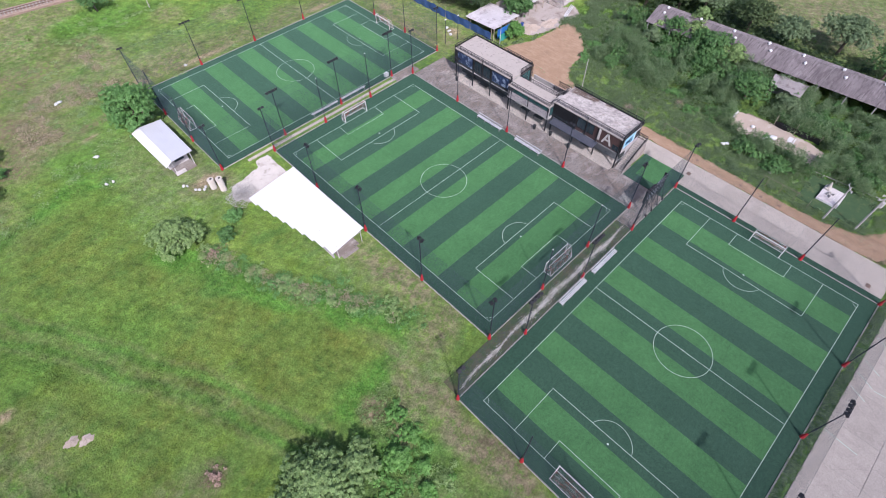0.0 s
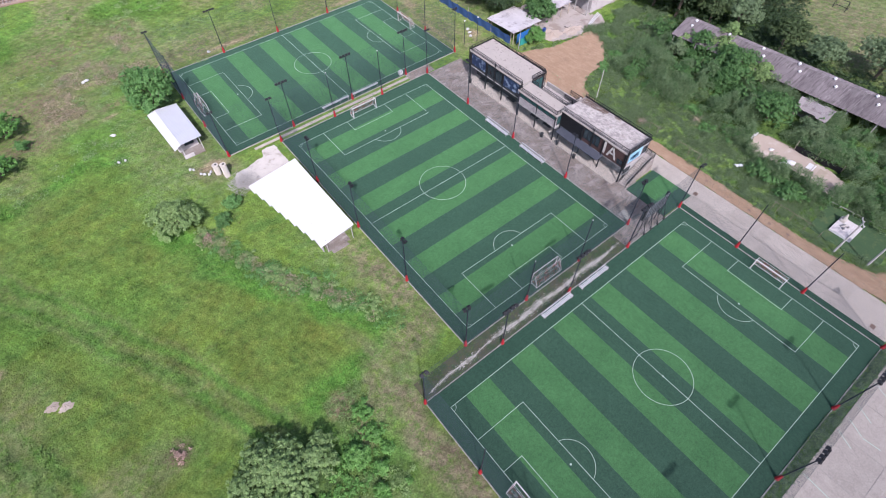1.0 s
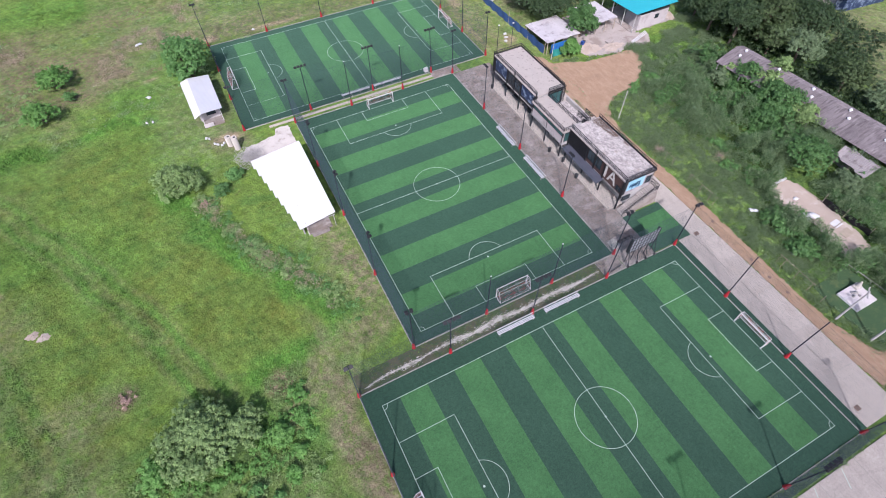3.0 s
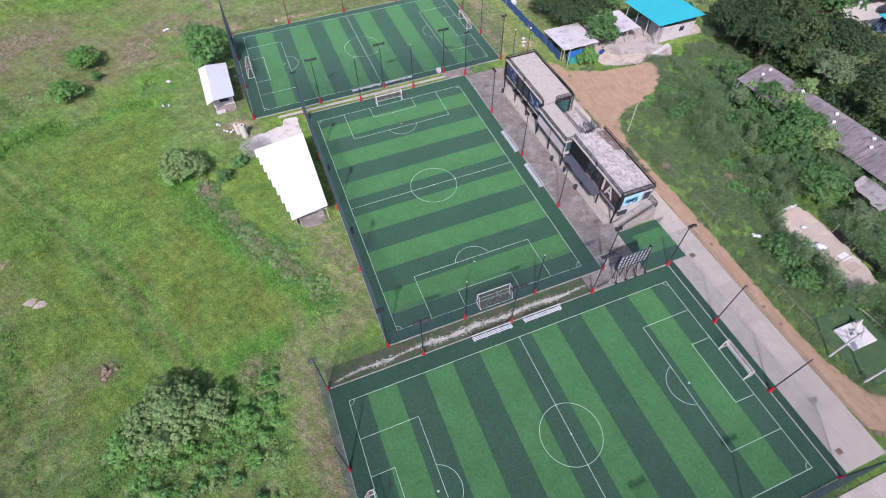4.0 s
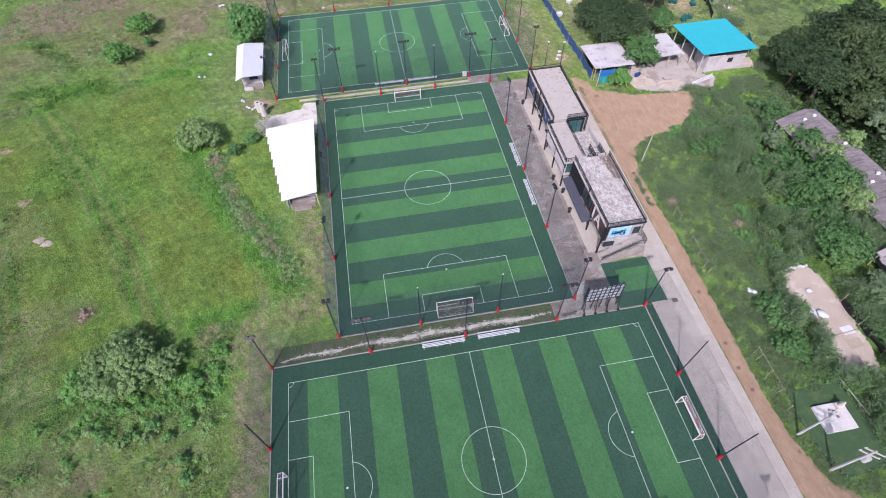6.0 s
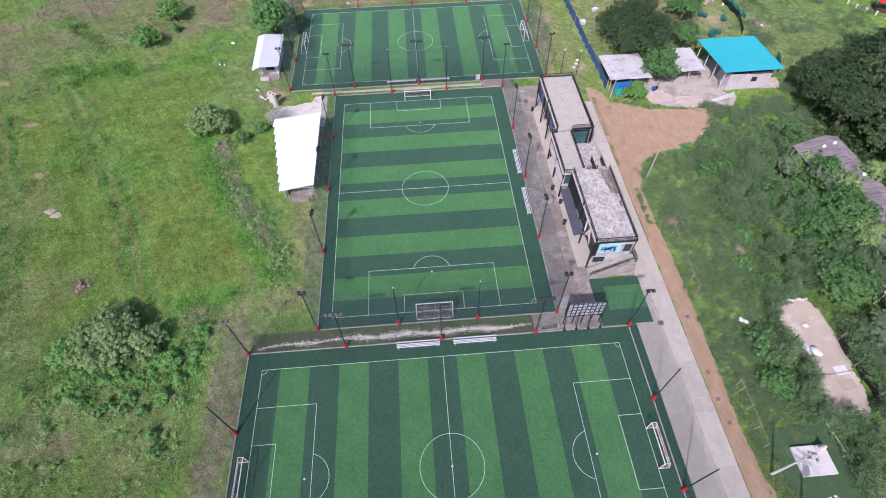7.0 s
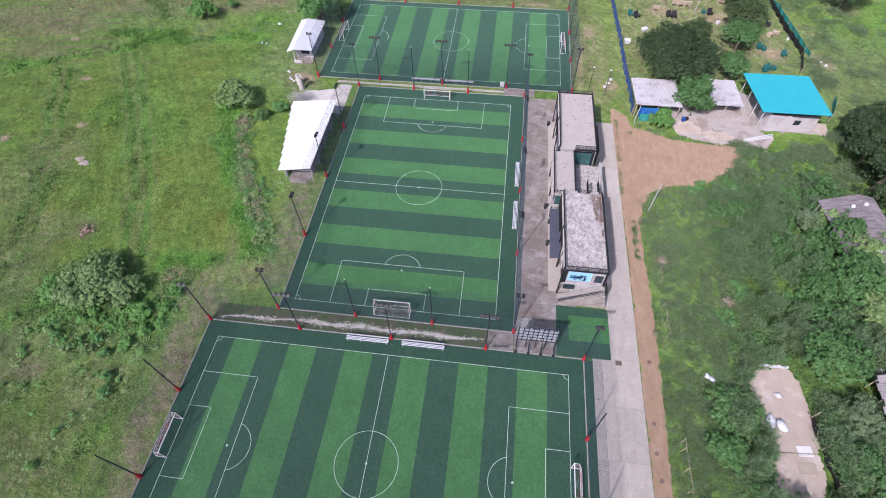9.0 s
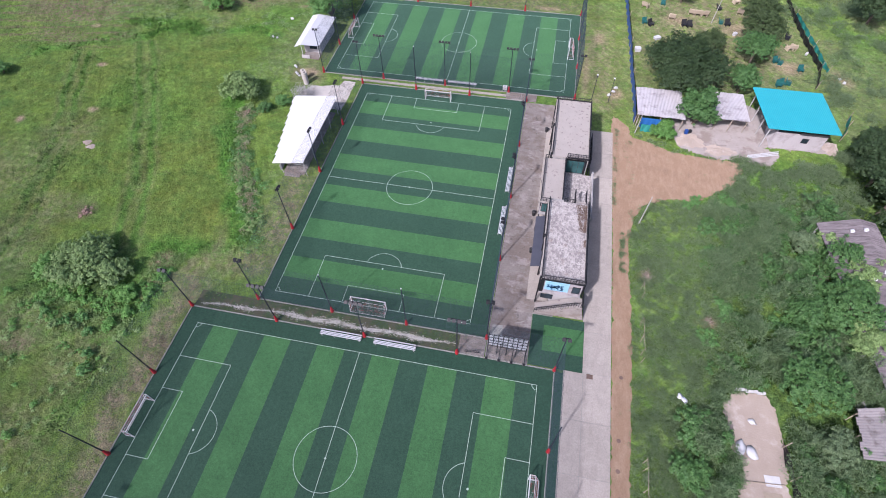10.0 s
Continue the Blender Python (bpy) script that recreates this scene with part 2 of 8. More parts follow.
def earth(name):
    """Trodden red soil with wheel streaks, pale dust and a few dark damp spots."""
    n = Nodes(name)
    col = n.mix(n.ramp(n.noise(0.35, 5, 0.65), 0.32, 0.68), tone((0.345, 0.232, 0.152)), tone((0.292, 0.192, 0.125)))
    col = n.mix(n.math("MULTIPLY", n.ramp(n.noise(0.9, 5, 0.7, (1.1, 0.42, 1)), 0.44, 0.64), 0.6), col, tone((0.43, 0.315, 0.220)))
    col = n.mix(n.math("MULTIPLY", n.ramp(n.noise(0.7, 6, 0.75, (1.2, 0.5, 1)), 0.54, 0.68), 0.6), col, tone((0.25, 0.165, 0.115)))
    col = n.mix(n.math("MULTIPLY", n.ramp(n.noise(0.8, 6, 0.75), 0.60, 0.68), 0.5), col, tone((0.20, 0.20, 0.10)))
    col = n.mix(n.math("MULTIPLY", n.ramp(n.noise(6.0, 4, 0.7), 0.4, 0.65), 0.14), col, tone((0.55, 0.44, 0.34)))
    return n.done(col, 0.95, 0.0, n.noise(5.0, 5, 0.7), 0.6, 0.05, 0.2)


M = {}
M["turf_dark"] = turf("dark green artificial turf", (0.031, 0.079, 0.049), (0.037, 0.091, 0.057), (0.026, 0.067, 0.043))
M["turf_border"] = turf("deep green border turf", (0.025, 0.068, 0.043), (0.031, 0.078, 0.050), (0.020, 0.058, 0.038))
M["turf_light"] = turf("light green artificial turf", (0.050, 0.150, 0.054), (0.064, 0.180, 0.066), (0.043, 0.129, 0.048))
M["turf_old"] = surf("faded dark turf with weeds", (0.040, 0.090, 0.040), (0.065, 0.120, 0.048), 0.8, 6, 0.9, stain=(0.10, 0.14, 0.055), stain_scale=0.7, strength=0.6, depth=0.04)
M["line"] = surf("white pitch line", (0.43, 0.57, 0.48), (0.55, 0.68, 0.59), 2, 20, 0.8)
M["concrete"] = slab_concrete("stained grey brown concrete")
M["road"] = worn_road("pale concrete road", (0.425, 0.388, 0.345), (0.485, 0.442, 0.396), (0.36, 0.322, 0.288), (0.545, 0.50, 0.452))
M["pad"] = surf("pale scrubbed concrete", (0.52, 0.49, 0.45), (0.63, 0.595, 0.555), 0.8, 8, 0.85, stain=(0.36, 0.33, 0.29), stain_scale=0.6)
M["kerb"] = surf("concrete kerb", (0.31, 0.31, 0.285), (0.42, 0.415, 0.385), 1.2, 12, 0.85)
M["dirt"] = earth("reddish dirt")
M["sand"] = surf("pale sandy soil", (0.49, 0.415, 0.350), (0.42, 0.35, 0.29), 0.6, 6, 0.95, stain=(0.58, 0.51, 0.46), stain_scale=0.4, strength=0.6, depth=0.05)
M["rubble"] = surf("grey pink cement dust", (0.35, 0.312, 0.285), (0.43, 0.385, 0.355), 0.8, 7, 0.9, stain=(0.29, 0.24, 0.21), stain_scale=0.34, stain_at=(0.50, 0.62), strength=0.7, depth=0.06)
M["moss_soil"] = surf("dark mossy soil", (0.085, 0.086, 0.050), (0.135, 0.122, 0.078), 0.8, 6, 0.95, stain=(0.060, 0.098, 0.036), stain_scale=0.55, stain_at=(0.44, 0.56), strength=0.8, depth=0.05)
M["gravel"] = surf("white limestone gravel", (0.54, 0.515, 0.47), (0.68, 0.655, 0.61), 1.5, 14, 0.9, stain=(0.25, 0.25, 0.19), stain_scale=0.9, strength=0.8, depth=0.05)
M["roof_cement"] = surf("weathered pale cement roof", (0.375, 0.345, 0.318), (0.435, 0.400, 0.370), 0.7, 7, 0.85, stain=(0.25, 0.21, 0.205), stain_scale=2.1, stain_at=(0.585, 0.65))
M["red_sheet"] = surf("red roofing sheet", (0.55, 0.03, 0.03), (0.62, 0.05, 0.05), 0.8, 8, 0.5)
M["roof_worn"] = peeled_roof("worn pale cement roof with peeling patches")
M["wall_grey"] = surf("grey cement wall", (0.34, 0.33, 0.32), (0.42, 0.41, 0.40), 0.7, 8, 0.85, stain=(0.25, 0.24, 0.23), stain_scale=0.5)
M["wall_dull"] = surf("dull rendered wall with grey runs", (0.34, 0.315, 0.32), (0.42, 0.39, 0.395), 0.7, 8, 0.85, stain=(0.25, 0.23, 0.23), stain_scale=0.8)
M["wall_pale"] = surf("pale rendered block wall", (0.44, 0.41, 0.405), (0.52, 0.485, 0.48), 0.7, 8, 0.85, stain=(0.36, 0.33, 0.32), stain_scale=0.6)
M["wall_white"] = surf("white rendered wall", (0.60, 0.56, 0.555), (0.68, 0.64, 0.635), 0.7, 8, 0.8, stain=(0.52, 0.50, 0.48), stain_scale=0.5)
M["black_steel"] = surf("black painted steel", (0.018, 0.019, 0.022), (0.030, 0.031, 0.035), 3, 30, 0.5, strength=0.1)
M["navy_steel"] = surf("dark navy painted steel pole", (0.022, 0.028, 0.042), (0.034, 0.042, 0.060), 3, 30, 0.45, strength=0.1)
M["red"] = surf("red painted base", (0.42, 0.022, 0.032), (0.50, 0.035, 0.045), 2, 20, 0.6)
M["net"] = surf("dull blue green netting cord", (0.036, 0.062, 0.074), (0.052, 0.086, 0.100), 3, 30, 0.8)
M["net_white"] = surf("white netting cord", (0.55, 0.55, 0.55), (0.65, 0.65, 0.65), 3, 30, 0.8)
M["net_red"] = surf("red netting cord", (0.42, 0.05, 0.06), (0.50, 0.07, 0.08), 3, 30, 0.8)
M["white_paint"] = surf("white paint", (0.74, 0.74, 0.74), (0.80, 0.80, 0.80), 2, 20, 0.5)
M["bench_white"] = surf("off-white bench paint", (0.62, 0.64, 0.68), (0.70, 0.72, 0.76), 2, 20, 0.5)
M["white_sheet"] = surf("bright white metal roofing", (0.80, 0.80, 0.80), (0.84, 0.84, 0.84), 0.6, 6, 0.45, spec=0.4)
M["galv"] = surf("blue grey zinc roofing", (0.70, 0.715, 0.75), (0.76, 0.775, 0.81), 0.6, 8, 0.45, metal=0.15)
M["teal"] = surf("turquoise metal roofing", (0.025, 0.47, 0.53), (0.035, 0.52, 0.58), 0.5, 6, 0.45)
M["old_sheet"] = old_roof("old grey fibre cement roofing")
M["mid_sheet"] = surf("dusty grey fibre cement roofing", (0.30, 0.275, 0.27), (0.40, 0.37, 0.365), 0.8, 9, 0.9, stain=(0.20, 0.17, 0.165), stain_scale=0.8, rnd=0.12)
M["pale_sheet"] = surf("dusty white metal roofing", (0.60, 0.565, 0.565), (0.70, 0.665, 0.665), 0.7, 8, 0.6, stain=(0.42, 0.38, 0.38), stain_scale=0.6, rnd=0.05)
# Dark tone that puts the shade of recesses into the colour; also dark walls.
M["dark_void"] = surf("dark painted recess", (0.05, 0.05, 0.055), (0.075, 0.072, 0.075), 1, 8, 0.7)
M["brown_wall"] = surf("dark brown cladding", (0.085, 0.050, 0.048), (0.115, 0.066, 0.060), 1, 10, 0.6)
M["blue_panel"] = surf("blue printed panel", (0.02, 0.035, 0.085), (0.045, 0.085, 0.19), 0.9, 5, 0.4, stain=(0.34, 0.42, 0.54), stain_scale=0.9, stain_at=(0.50, 0.60))
M["sky_print"] = surf("light blue poster print", (0.28, 0.62, 0.84), (0.46, 0.76, 0.90), 0.9, 4, 0.5)
M["navy_print"] = surf("navy poster print", (0.015, 0.09, 0.22), (0.03, 0.16, 0.33), 1.5, 9, 0.5)
M["grey_awning"] = surf("dark grey metal awning", (0.075, 0.080, 0.105), (0.10, 0.106, 0.135), 0.8, 8, 0.55)
M["panel_white"] = surf("milky white sheet panel", (0.56, 0.59, 0.65), (0.66, 0.69, 0.75), 0.9, 7, 0.5, rnd=0.08)
M["bark"] = surf("grey brown bark", (0.14, 0.11, 0.08), (0.21, 0.17, 0.13), 2, 14, 0.9, strength=0.8)
M["wood"] = surf("weathered pale timber", (0.36, 0.30, 0.23), (0.46, 0.40, 0.32), 1.5, 14, 0.85, rnd=0.1)
M["pole_grey"] = surf("grey cement pole", (0.42, 0.41, 0.39), (0.50, 0.49, 0.47), 1.5, 12, 0.85)
M["ring"] = surf("beige concrete ring", (0.54, 0.50, 0.44), (0.62, 0.58, 0.52), 1.2, 10, 0.85)
M["tarp_blue"] = surf("blue tarpaulin", (0.03, 0.17, 0.52), (0.05, 0.23, 0.60), 1, 10, 0.5)
M["net_green"] = surf("sea green shade net", (0.02, 0.24, 0.20), (0.03, 0.30, 0.25), 1, 10, 0.7)
M["net_blue"] = surf("blue shade net", (0.040, 0.095, 0.235), (0.060, 0.130, 0.30), 1, 10, 0.7)
M["tarp_black"] = surf("black plastic sheet", (0.015, 0.015, 0.018), (0.03, 0.03, 0.034), 1.5, 12, 0.4)
M["bag"] = surf("white woven sack", (0.68, 0.68, 0.68), (0.78, 0.78, 0.78), 1.5, 12, 0.7)
M["beige"] = surf("beige cast concrete furniture", (0.52, 0.43, 0.31), (0.60, 0.50, 0.37), 2, 14, 0.8)
M["green_plastic"] = surf("dark green plastic", (0.02, 0.13, 0.12), (0.03, 0.18, 0.16), 2, 14, 0.5)
M["dark_plastic"] = surf("dark grey plastic", (0.03, 0.03, 0.033), (0.05, 0.05, 0.052), 2, 14, 0.5)
M["blue_plastic"] = surf("blue plastic", (0.03, 0.09, 0.34), (0.04, 0.12, 0.42), 2, 14, 0.4)
M["steel_rail"] = surf("rusty rail steel", (0.20, 0.13, 0.10), (0.28, 0.20, 0.16), 2, 14, 0.6, metal=0.5)
M["ballast"] = surf("brown track ballast", (0.30, 0.22, 0.17), (0.38, 0.29, 0.23), 1.2, 8, 0.95, strength=0.9, depth=0.08)
M["sleeper"] = surf("concrete sleeper", (0.36, 0.32, 0.29), (0.44, 0.40, 0.36), 1.2, 12, 0.9)
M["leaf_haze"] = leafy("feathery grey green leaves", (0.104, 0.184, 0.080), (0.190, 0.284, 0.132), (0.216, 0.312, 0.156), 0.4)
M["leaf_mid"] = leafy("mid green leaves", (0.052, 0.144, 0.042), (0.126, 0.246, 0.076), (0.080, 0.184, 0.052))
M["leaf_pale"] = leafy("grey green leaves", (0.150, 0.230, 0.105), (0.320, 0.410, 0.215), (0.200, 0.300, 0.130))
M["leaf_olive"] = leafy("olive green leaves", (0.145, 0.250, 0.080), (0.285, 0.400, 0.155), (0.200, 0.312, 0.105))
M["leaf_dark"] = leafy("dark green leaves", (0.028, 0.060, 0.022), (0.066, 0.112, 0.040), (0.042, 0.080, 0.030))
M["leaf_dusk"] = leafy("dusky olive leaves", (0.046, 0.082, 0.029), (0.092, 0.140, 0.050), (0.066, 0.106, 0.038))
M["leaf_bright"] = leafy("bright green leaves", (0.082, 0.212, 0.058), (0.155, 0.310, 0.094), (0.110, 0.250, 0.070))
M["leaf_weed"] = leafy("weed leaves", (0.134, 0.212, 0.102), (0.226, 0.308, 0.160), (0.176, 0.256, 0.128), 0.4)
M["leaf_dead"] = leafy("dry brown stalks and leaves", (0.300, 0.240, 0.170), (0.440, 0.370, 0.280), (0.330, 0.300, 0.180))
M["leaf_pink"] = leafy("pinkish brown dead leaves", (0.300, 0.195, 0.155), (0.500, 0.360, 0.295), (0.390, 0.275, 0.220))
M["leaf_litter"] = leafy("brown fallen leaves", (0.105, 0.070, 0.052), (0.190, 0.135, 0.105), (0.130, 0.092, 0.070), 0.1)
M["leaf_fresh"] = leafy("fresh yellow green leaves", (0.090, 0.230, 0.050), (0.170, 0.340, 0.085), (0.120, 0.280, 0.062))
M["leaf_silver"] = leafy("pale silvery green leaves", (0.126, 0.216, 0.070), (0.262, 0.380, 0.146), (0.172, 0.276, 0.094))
M["twig"] = surf("bare pale twigs", (0.33, 0.27, 0.21), (0.42, 0.35, 0.28), 2, 14, 0.9)
M["meadow"] = meadow("meadow ground", False)
M["tuft"] = meadow("meadow grass blades", True)
glass = Nodes("dark tinted glass")
M["glass"] = glass.done(glass.mix(glass.ramp(glass.noise(0.6, 3), 0.35, 0.65), (0.016, 0.026, 0.034), (0.035, 0.055, 0.066)), 0.08, 0.0, spec=0.6)
glass = Nodes("green tinted glass")
M["glass_green"] = glass.done(glass.mix(glass.ramp(glass.noise(0.6, 3), 0.35, 0.65), (0.03, 0.085, 0.085), (0.05, 0.13, 0.125)), 0.08, 0.0, spec=0.6)

# ---- builders ----
ORIGIN = {}


class Mesh:
    """Collects faces, then links them as one mesh object."""

    def __init__(self):
        self.v, self.f = [], []

    def add(self, verts, faces):
        n = len(self.v)
        self.v += [tuple(p) for p in verts]
        self.f += [tuple(i + n for i in f) for f in faces]
        return self

    def box(self, x0, y0, z0, x1, y1, z1):
        vs = [(x, y, z) for z in (z0, z1) for x, y in ((x0, y0), (x1, y0), (x1, y1), (x0, y1))]
        return self.add(vs, [(3, 2, 1, 0), (4, 5, 6, 7), (0, 1, 5, 4), (1, 2, 6, 5), (2, 3, 7, 6), (3, 0, 4, 7)])

    def tube(self, p, q, r, r2=None, n=6, cap=True):
        p, q = Vector(p), Vector(q)
        d = (q - p).normalized()
        s = d.cross(Vector((0, 0, 1)) if abs(d.z) < 0.9 else Vector((1, 0, 0))).normalized()
        u = d.cross(s)
        r2 = r if r2 is None else r2
        ring = [s * math.cos(2 * math.pi * i / n) + u * math.sin(2 * math.pi * i / n) for i in range(n)]
        vs = [p + e * r for e in ring] + [q + e * r2 for e in ring]
        fs = [(i, (i + 1) % n, (i + 1) % n + n, i + n) for i in range(n)]
        if cap:
            fs += [tuple(range(n))[::-1], tuple(range(n, 2 * n))]
        return self.add(vs, fs)

    def prism(self, outline, z0, z1):
        """A flat plate with a given outline, seen from above counter-clockwise."""
        n = len(outline)
        vs = [(x, y, z0) for x, y in outline] + [(x, y, z1) for x, y in outline]
        return self.add(vs, [tuple(range(n, 2 * n)), tuple(range(n))[::-1]] + [(i, (i + 1) % n, (i + 1) % n + n, i + n) for i in range(n)])

    def scaled(self, k):
        self.v = [(x * k, y * k, z * k) for x, y, z in self.v]
        return self

    def make(self, name, mat, parent=None, label="", smooth=False):
        o = ORIGIN.get(parent.name, (0, 0, 0)) if parent else (0, 0, 0)
        data = bpy.data.meshes.new(name)
        data.from_pydata([(x - o[0], y - o[1], z - o[2]) for x, y, z in self.v], [], self.f)
        data.materials.append(M[mat])
        if smooth:
            data.shade_smooth()
        ob = new(name, data)
        ob.parent = parent
        if label:
            ob["label"] = label
        if parent:
            ORIGIN[ob.name] = o
        return ob


def thing(name, at, label, category, group="", kind=""):
    """An Empty at the base of a thing; parts given in world places are moved to it."""
    ob = new(name)
    ob.location = at
    ob.empty_display_size = 0.2
    ORIGIN[ob.name] = tuple(at)
    return tagged(ob, label, category, group, kind)


def twin(ob, parent, m, label=""):
    """Another object on the same mesh, as a part of parent."""
    c = bpy.data.objects.new(ob.name.split(".")[0], ob.data)
    scene.collection.objects.link(c)
    c.parent = parent
    c.matrix_basis = m
    if label:
        c["label"] = label
    return c


def quick_mesh(name, verts, faces, mat, zone=None, smooth=False, growth=None):
    """A mesh from numpy arrays; all faces have as many corners."""
    data = bpy.data.meshes.new(name)
    k = faces.shape[1]
    data.vertices.add(len(verts))
    data.vertices.foreach_set("co", np.ascontiguousarray(verts, dtype=np.float32).ravel())
    data.loops.add(faces.size)
    data.loops.foreach_set("vertex_index", np.ascontiguousarray(faces, dtype=np.int32).ravel())
    data.polygons.add(len(faces))
    data.polygons.foreach_set("loop_start", np.arange(0, faces.size, k, dtype=np.int32))
    data.update(calc_edges=True)
    for key, values in (("zone", zone), ("growth", growth)):
        if values is not None:
            at = data.attributes.new(key, "FLOAT_COLOR", "POINT")
            at.data.foreach_set("color", np.ascontiguousarray(values, dtype=np.float32).ravel())
    data.materials.append(M[mat])
    if smooth:
        data.shade_smooth()
    return new(name, data)


def smooth_noise(x, y, size, seed):
    """Value noise in 0..1 over the plane, with blobs of that size."""
    table = np.random.default_rng(seed).random((257, 257))
    u, v = np.asarray(x) / size + 91.3, np.asarray(y) / size + 77.7
    i, j = np.floor(u).astype(int), np.floor(v).astype(int)
    a, b = u - i, v - j
    a, b = a * a * (3 - 2 * a), b * b * (3 - 2 * b)
    i, j = i % 256, j % 256
    return (table[i, j] * (1 - a) + table[i + 1, j] * a) * (1 - b) + (table[i, j + 1] * (1 - a) + table[i + 1, j + 1] * a) * b


def near_line(x, y, points):
    """Distance to a polyline."""
    best = np.full(np.shape(x), 1e9)
    for (ax, ay), (bx, by) in zip(points, points[1:]):
        dx, dy = bx - ax, by - ay
        t = np.clip(((x - ax) * dx + (y - ay) * dy) / (dx * dx + dy * dy), 0, 1)
        best = np.minimum(best, np.hypot(x - ax - t * dx, y - ay - t * dy))
    return best


def inside(x, y, poly):
    """Whether places lie inside an outline."""
    hit = np.zeros(np.shape(x), bool)
    for (ax, ay), (bx, by) in zip(poly, poly[1:] + poly[:1]):
        if ay != by:
            hit ^= ((ay > y) != (by > y)) & (x < (bx - ax) * (y - ay) / (by - ay) + ax)
    return hit


def ragged(poly, step, amount, seed):
    """An outline with small uneven bays."""
    rng = np.random.default_rng(seed)
    out = []
    for (ax, ay), (bx, by) in zip(poly, poly[1:] + poly[:1]):
        n = max(1, int(math.hypot(bx - ax, by - ay) / step))
        nx, ny = (by - ay), -(bx - ax)
        ln = math.hypot(nx, ny) or 1
        for i in range(n):
            d = rng.normal(0, amount) if i else 0
            out.append((ax + (bx - ax) * i / n + nx / ln * d, ay + (by - ay) * i / n + ny / ln * d))
    return out


def flat(name, outline, z, mat, parent=None, depth=0.06):
    """An uneven plate of soil or concrete laid on the ground, filled as one face."""
    return Mesh().prism(outline, z - depth, z).make(name, mat, parent)

# ---- plan: fenced rectangles, roads and soil outlines ----
FENCE_A = (-10.1, -34.1, 38.15, -4.3)
FENCE_B = (-1.75, -1.6, 29.4, 46.9)
FENCE_C = (-10.3, 49.1, 38.0, 78.3)
DIRT = [(45.0, 45.5), (47.3, 43.2), (48.2, 40.3), (51.2, 39.4), (54.4, 37.9), (59.0, 37.4), (64.8, 37.2), (65.4, 35.2), (63.2, 31.8), (57.7, 27.4), (53.2, 27.0),
        (49.6, 25.0), (48.0, 22.0), (47.2, 17.0), (47.3, 10.0), (47.5, 2.0), (47.2, -7.5), (46.9, -18.0), (47.3, -23.5), (48.6, -28.0), (51.0, -30.2), (60.0, -33.0),
        (60.0, -37.0), (52.0, -34.6), (47.5, -32.8), (45.3, -31.6), (44.9, -28.0), (45.0, -10.0), (45.0, 20.0), (44.6, 43.0)]
APRON = [(54.5, 43.0), (55.6, 39.6), (58.5, 38.2), (62.2, 37.3), (65.2, 38.3), (67.0, 37.4), (69.8, 37.1), (71.6, 40.1), (69.3, 41.8), (80.0, 41.9), (80.4, 44.0), (68.0, 53.0), (60.0, 53.5), (55.5, 50.0)]
YARD = [(57.6, -4.9), (59.2, -2.9), (62.7, -2.7), (63.3, -4.0), (63.6, -8.8), (63.3, -15.1), (62.0, -18.2), (57.6, -17.6), (58.2, -13.6), (59.0, -11.3), (58.0, -9.3)]
SHRINE_TURF = [(49.6, -18.4), (56.6, -18.2), (57.2, -27.6), (50.2, -28.0), (49.3, -24.0)]
FOOT_PAD = [(-12.4, 41.9), (-9.6, 38.5), (-3.2, 38.5), (-3.2, 46.9), (-5.4, 47.0), (-5.9, 45.5), (-8.6, 44.9), (-11.2, 44.5)]


def covered(x, y):
    """Where concrete, turf, soil or a roof keeps the meadow's grass away."""
    out = np.zeros(np.shape(x), bool)
    for x0, y0, x1, y1 in (FENCE_A, FENCE_B, FENCE_C):
        out |= (x > x0 - 0.1) & (x < x1 + 0.1) & (y > y0 - 0.1) & (y < y1 + 0.1)
    out |= (x > 29.2) & (x < 45.1) & (y > -4.4) & (y < 45.8)
    out |= (x > 39.2) & (x < 45.1) & (y > -36) & (y <= -4.3)
    out |= (y < -35.2) & (x > 1.0) & (x < 60)
    for poly in (DIRT, APRON, YARD, FOOT_PAD, SHRINE_TURF):
        out |= inside(x, y, poly)
    out |= (x > -1.75) & (x < 29.4) & (y >= 46.8) & (y < 49.2)
    out |= (x > -11.0) & (x < -3.3) & (y > 21.3) & (y < 38)
    out |= (x > -17.4) & (x < -12.6) & (y > 52.5) & (y < 64)
    out |= (x > 68.0) & (x < 79) & (y > 41.5) & (y < 52)
    out |= (x > 51.1) & (x < 55.2) & (y > -24) & (y < -20.4)
    out |= (x > 111) & (x < 135) & (y > 22) & (y < 50)
    out |= near_line(x, y, RAIL) < 2.3
    return out


RAIL = [(-60.0, 134.0), (-20.8, 126.8), (20.0, 119.4), (80.0, 108.5)]
# Uneven spots: place, half sizes, strength.
DRY = [(64, 64, 14, 8, 1.0), (108, 2, 16, 30, 0.85), (112, 20, 14, 16, 0.6), (60, 66, 13, 10, 0.9), (66, 80, 17, 14, 0.9), (50, 62, 4, 20, 0.6), (62, 77, 15, 12, 0.8), (76, 68, 6, 10, 0.8), (104, 0, 12, 40, 0.6), (42, 62, 4.5, 18, 0.75), (43, 50, 3, 4, 0.8)]
DRY += [(14, -3, 16, 1.2, 0.5), (66, 23, 2, 2, 0.5), (20, 81.5, 26, 3, 0.7), (-8, 84, 18, 4.5, 0.8), (-12.2, -14, 1.9, 20, 1.0), (-13.5, -2, 4.5, 2.6, 0.7), (-6, 3.5, 5, 2.6, 0.8), (-4.4, 14, 2.4, 8, 0.95), (-28, -10.5, 11, 3.4, 0.35), (-20, -14, 5, 7, 0.45)]
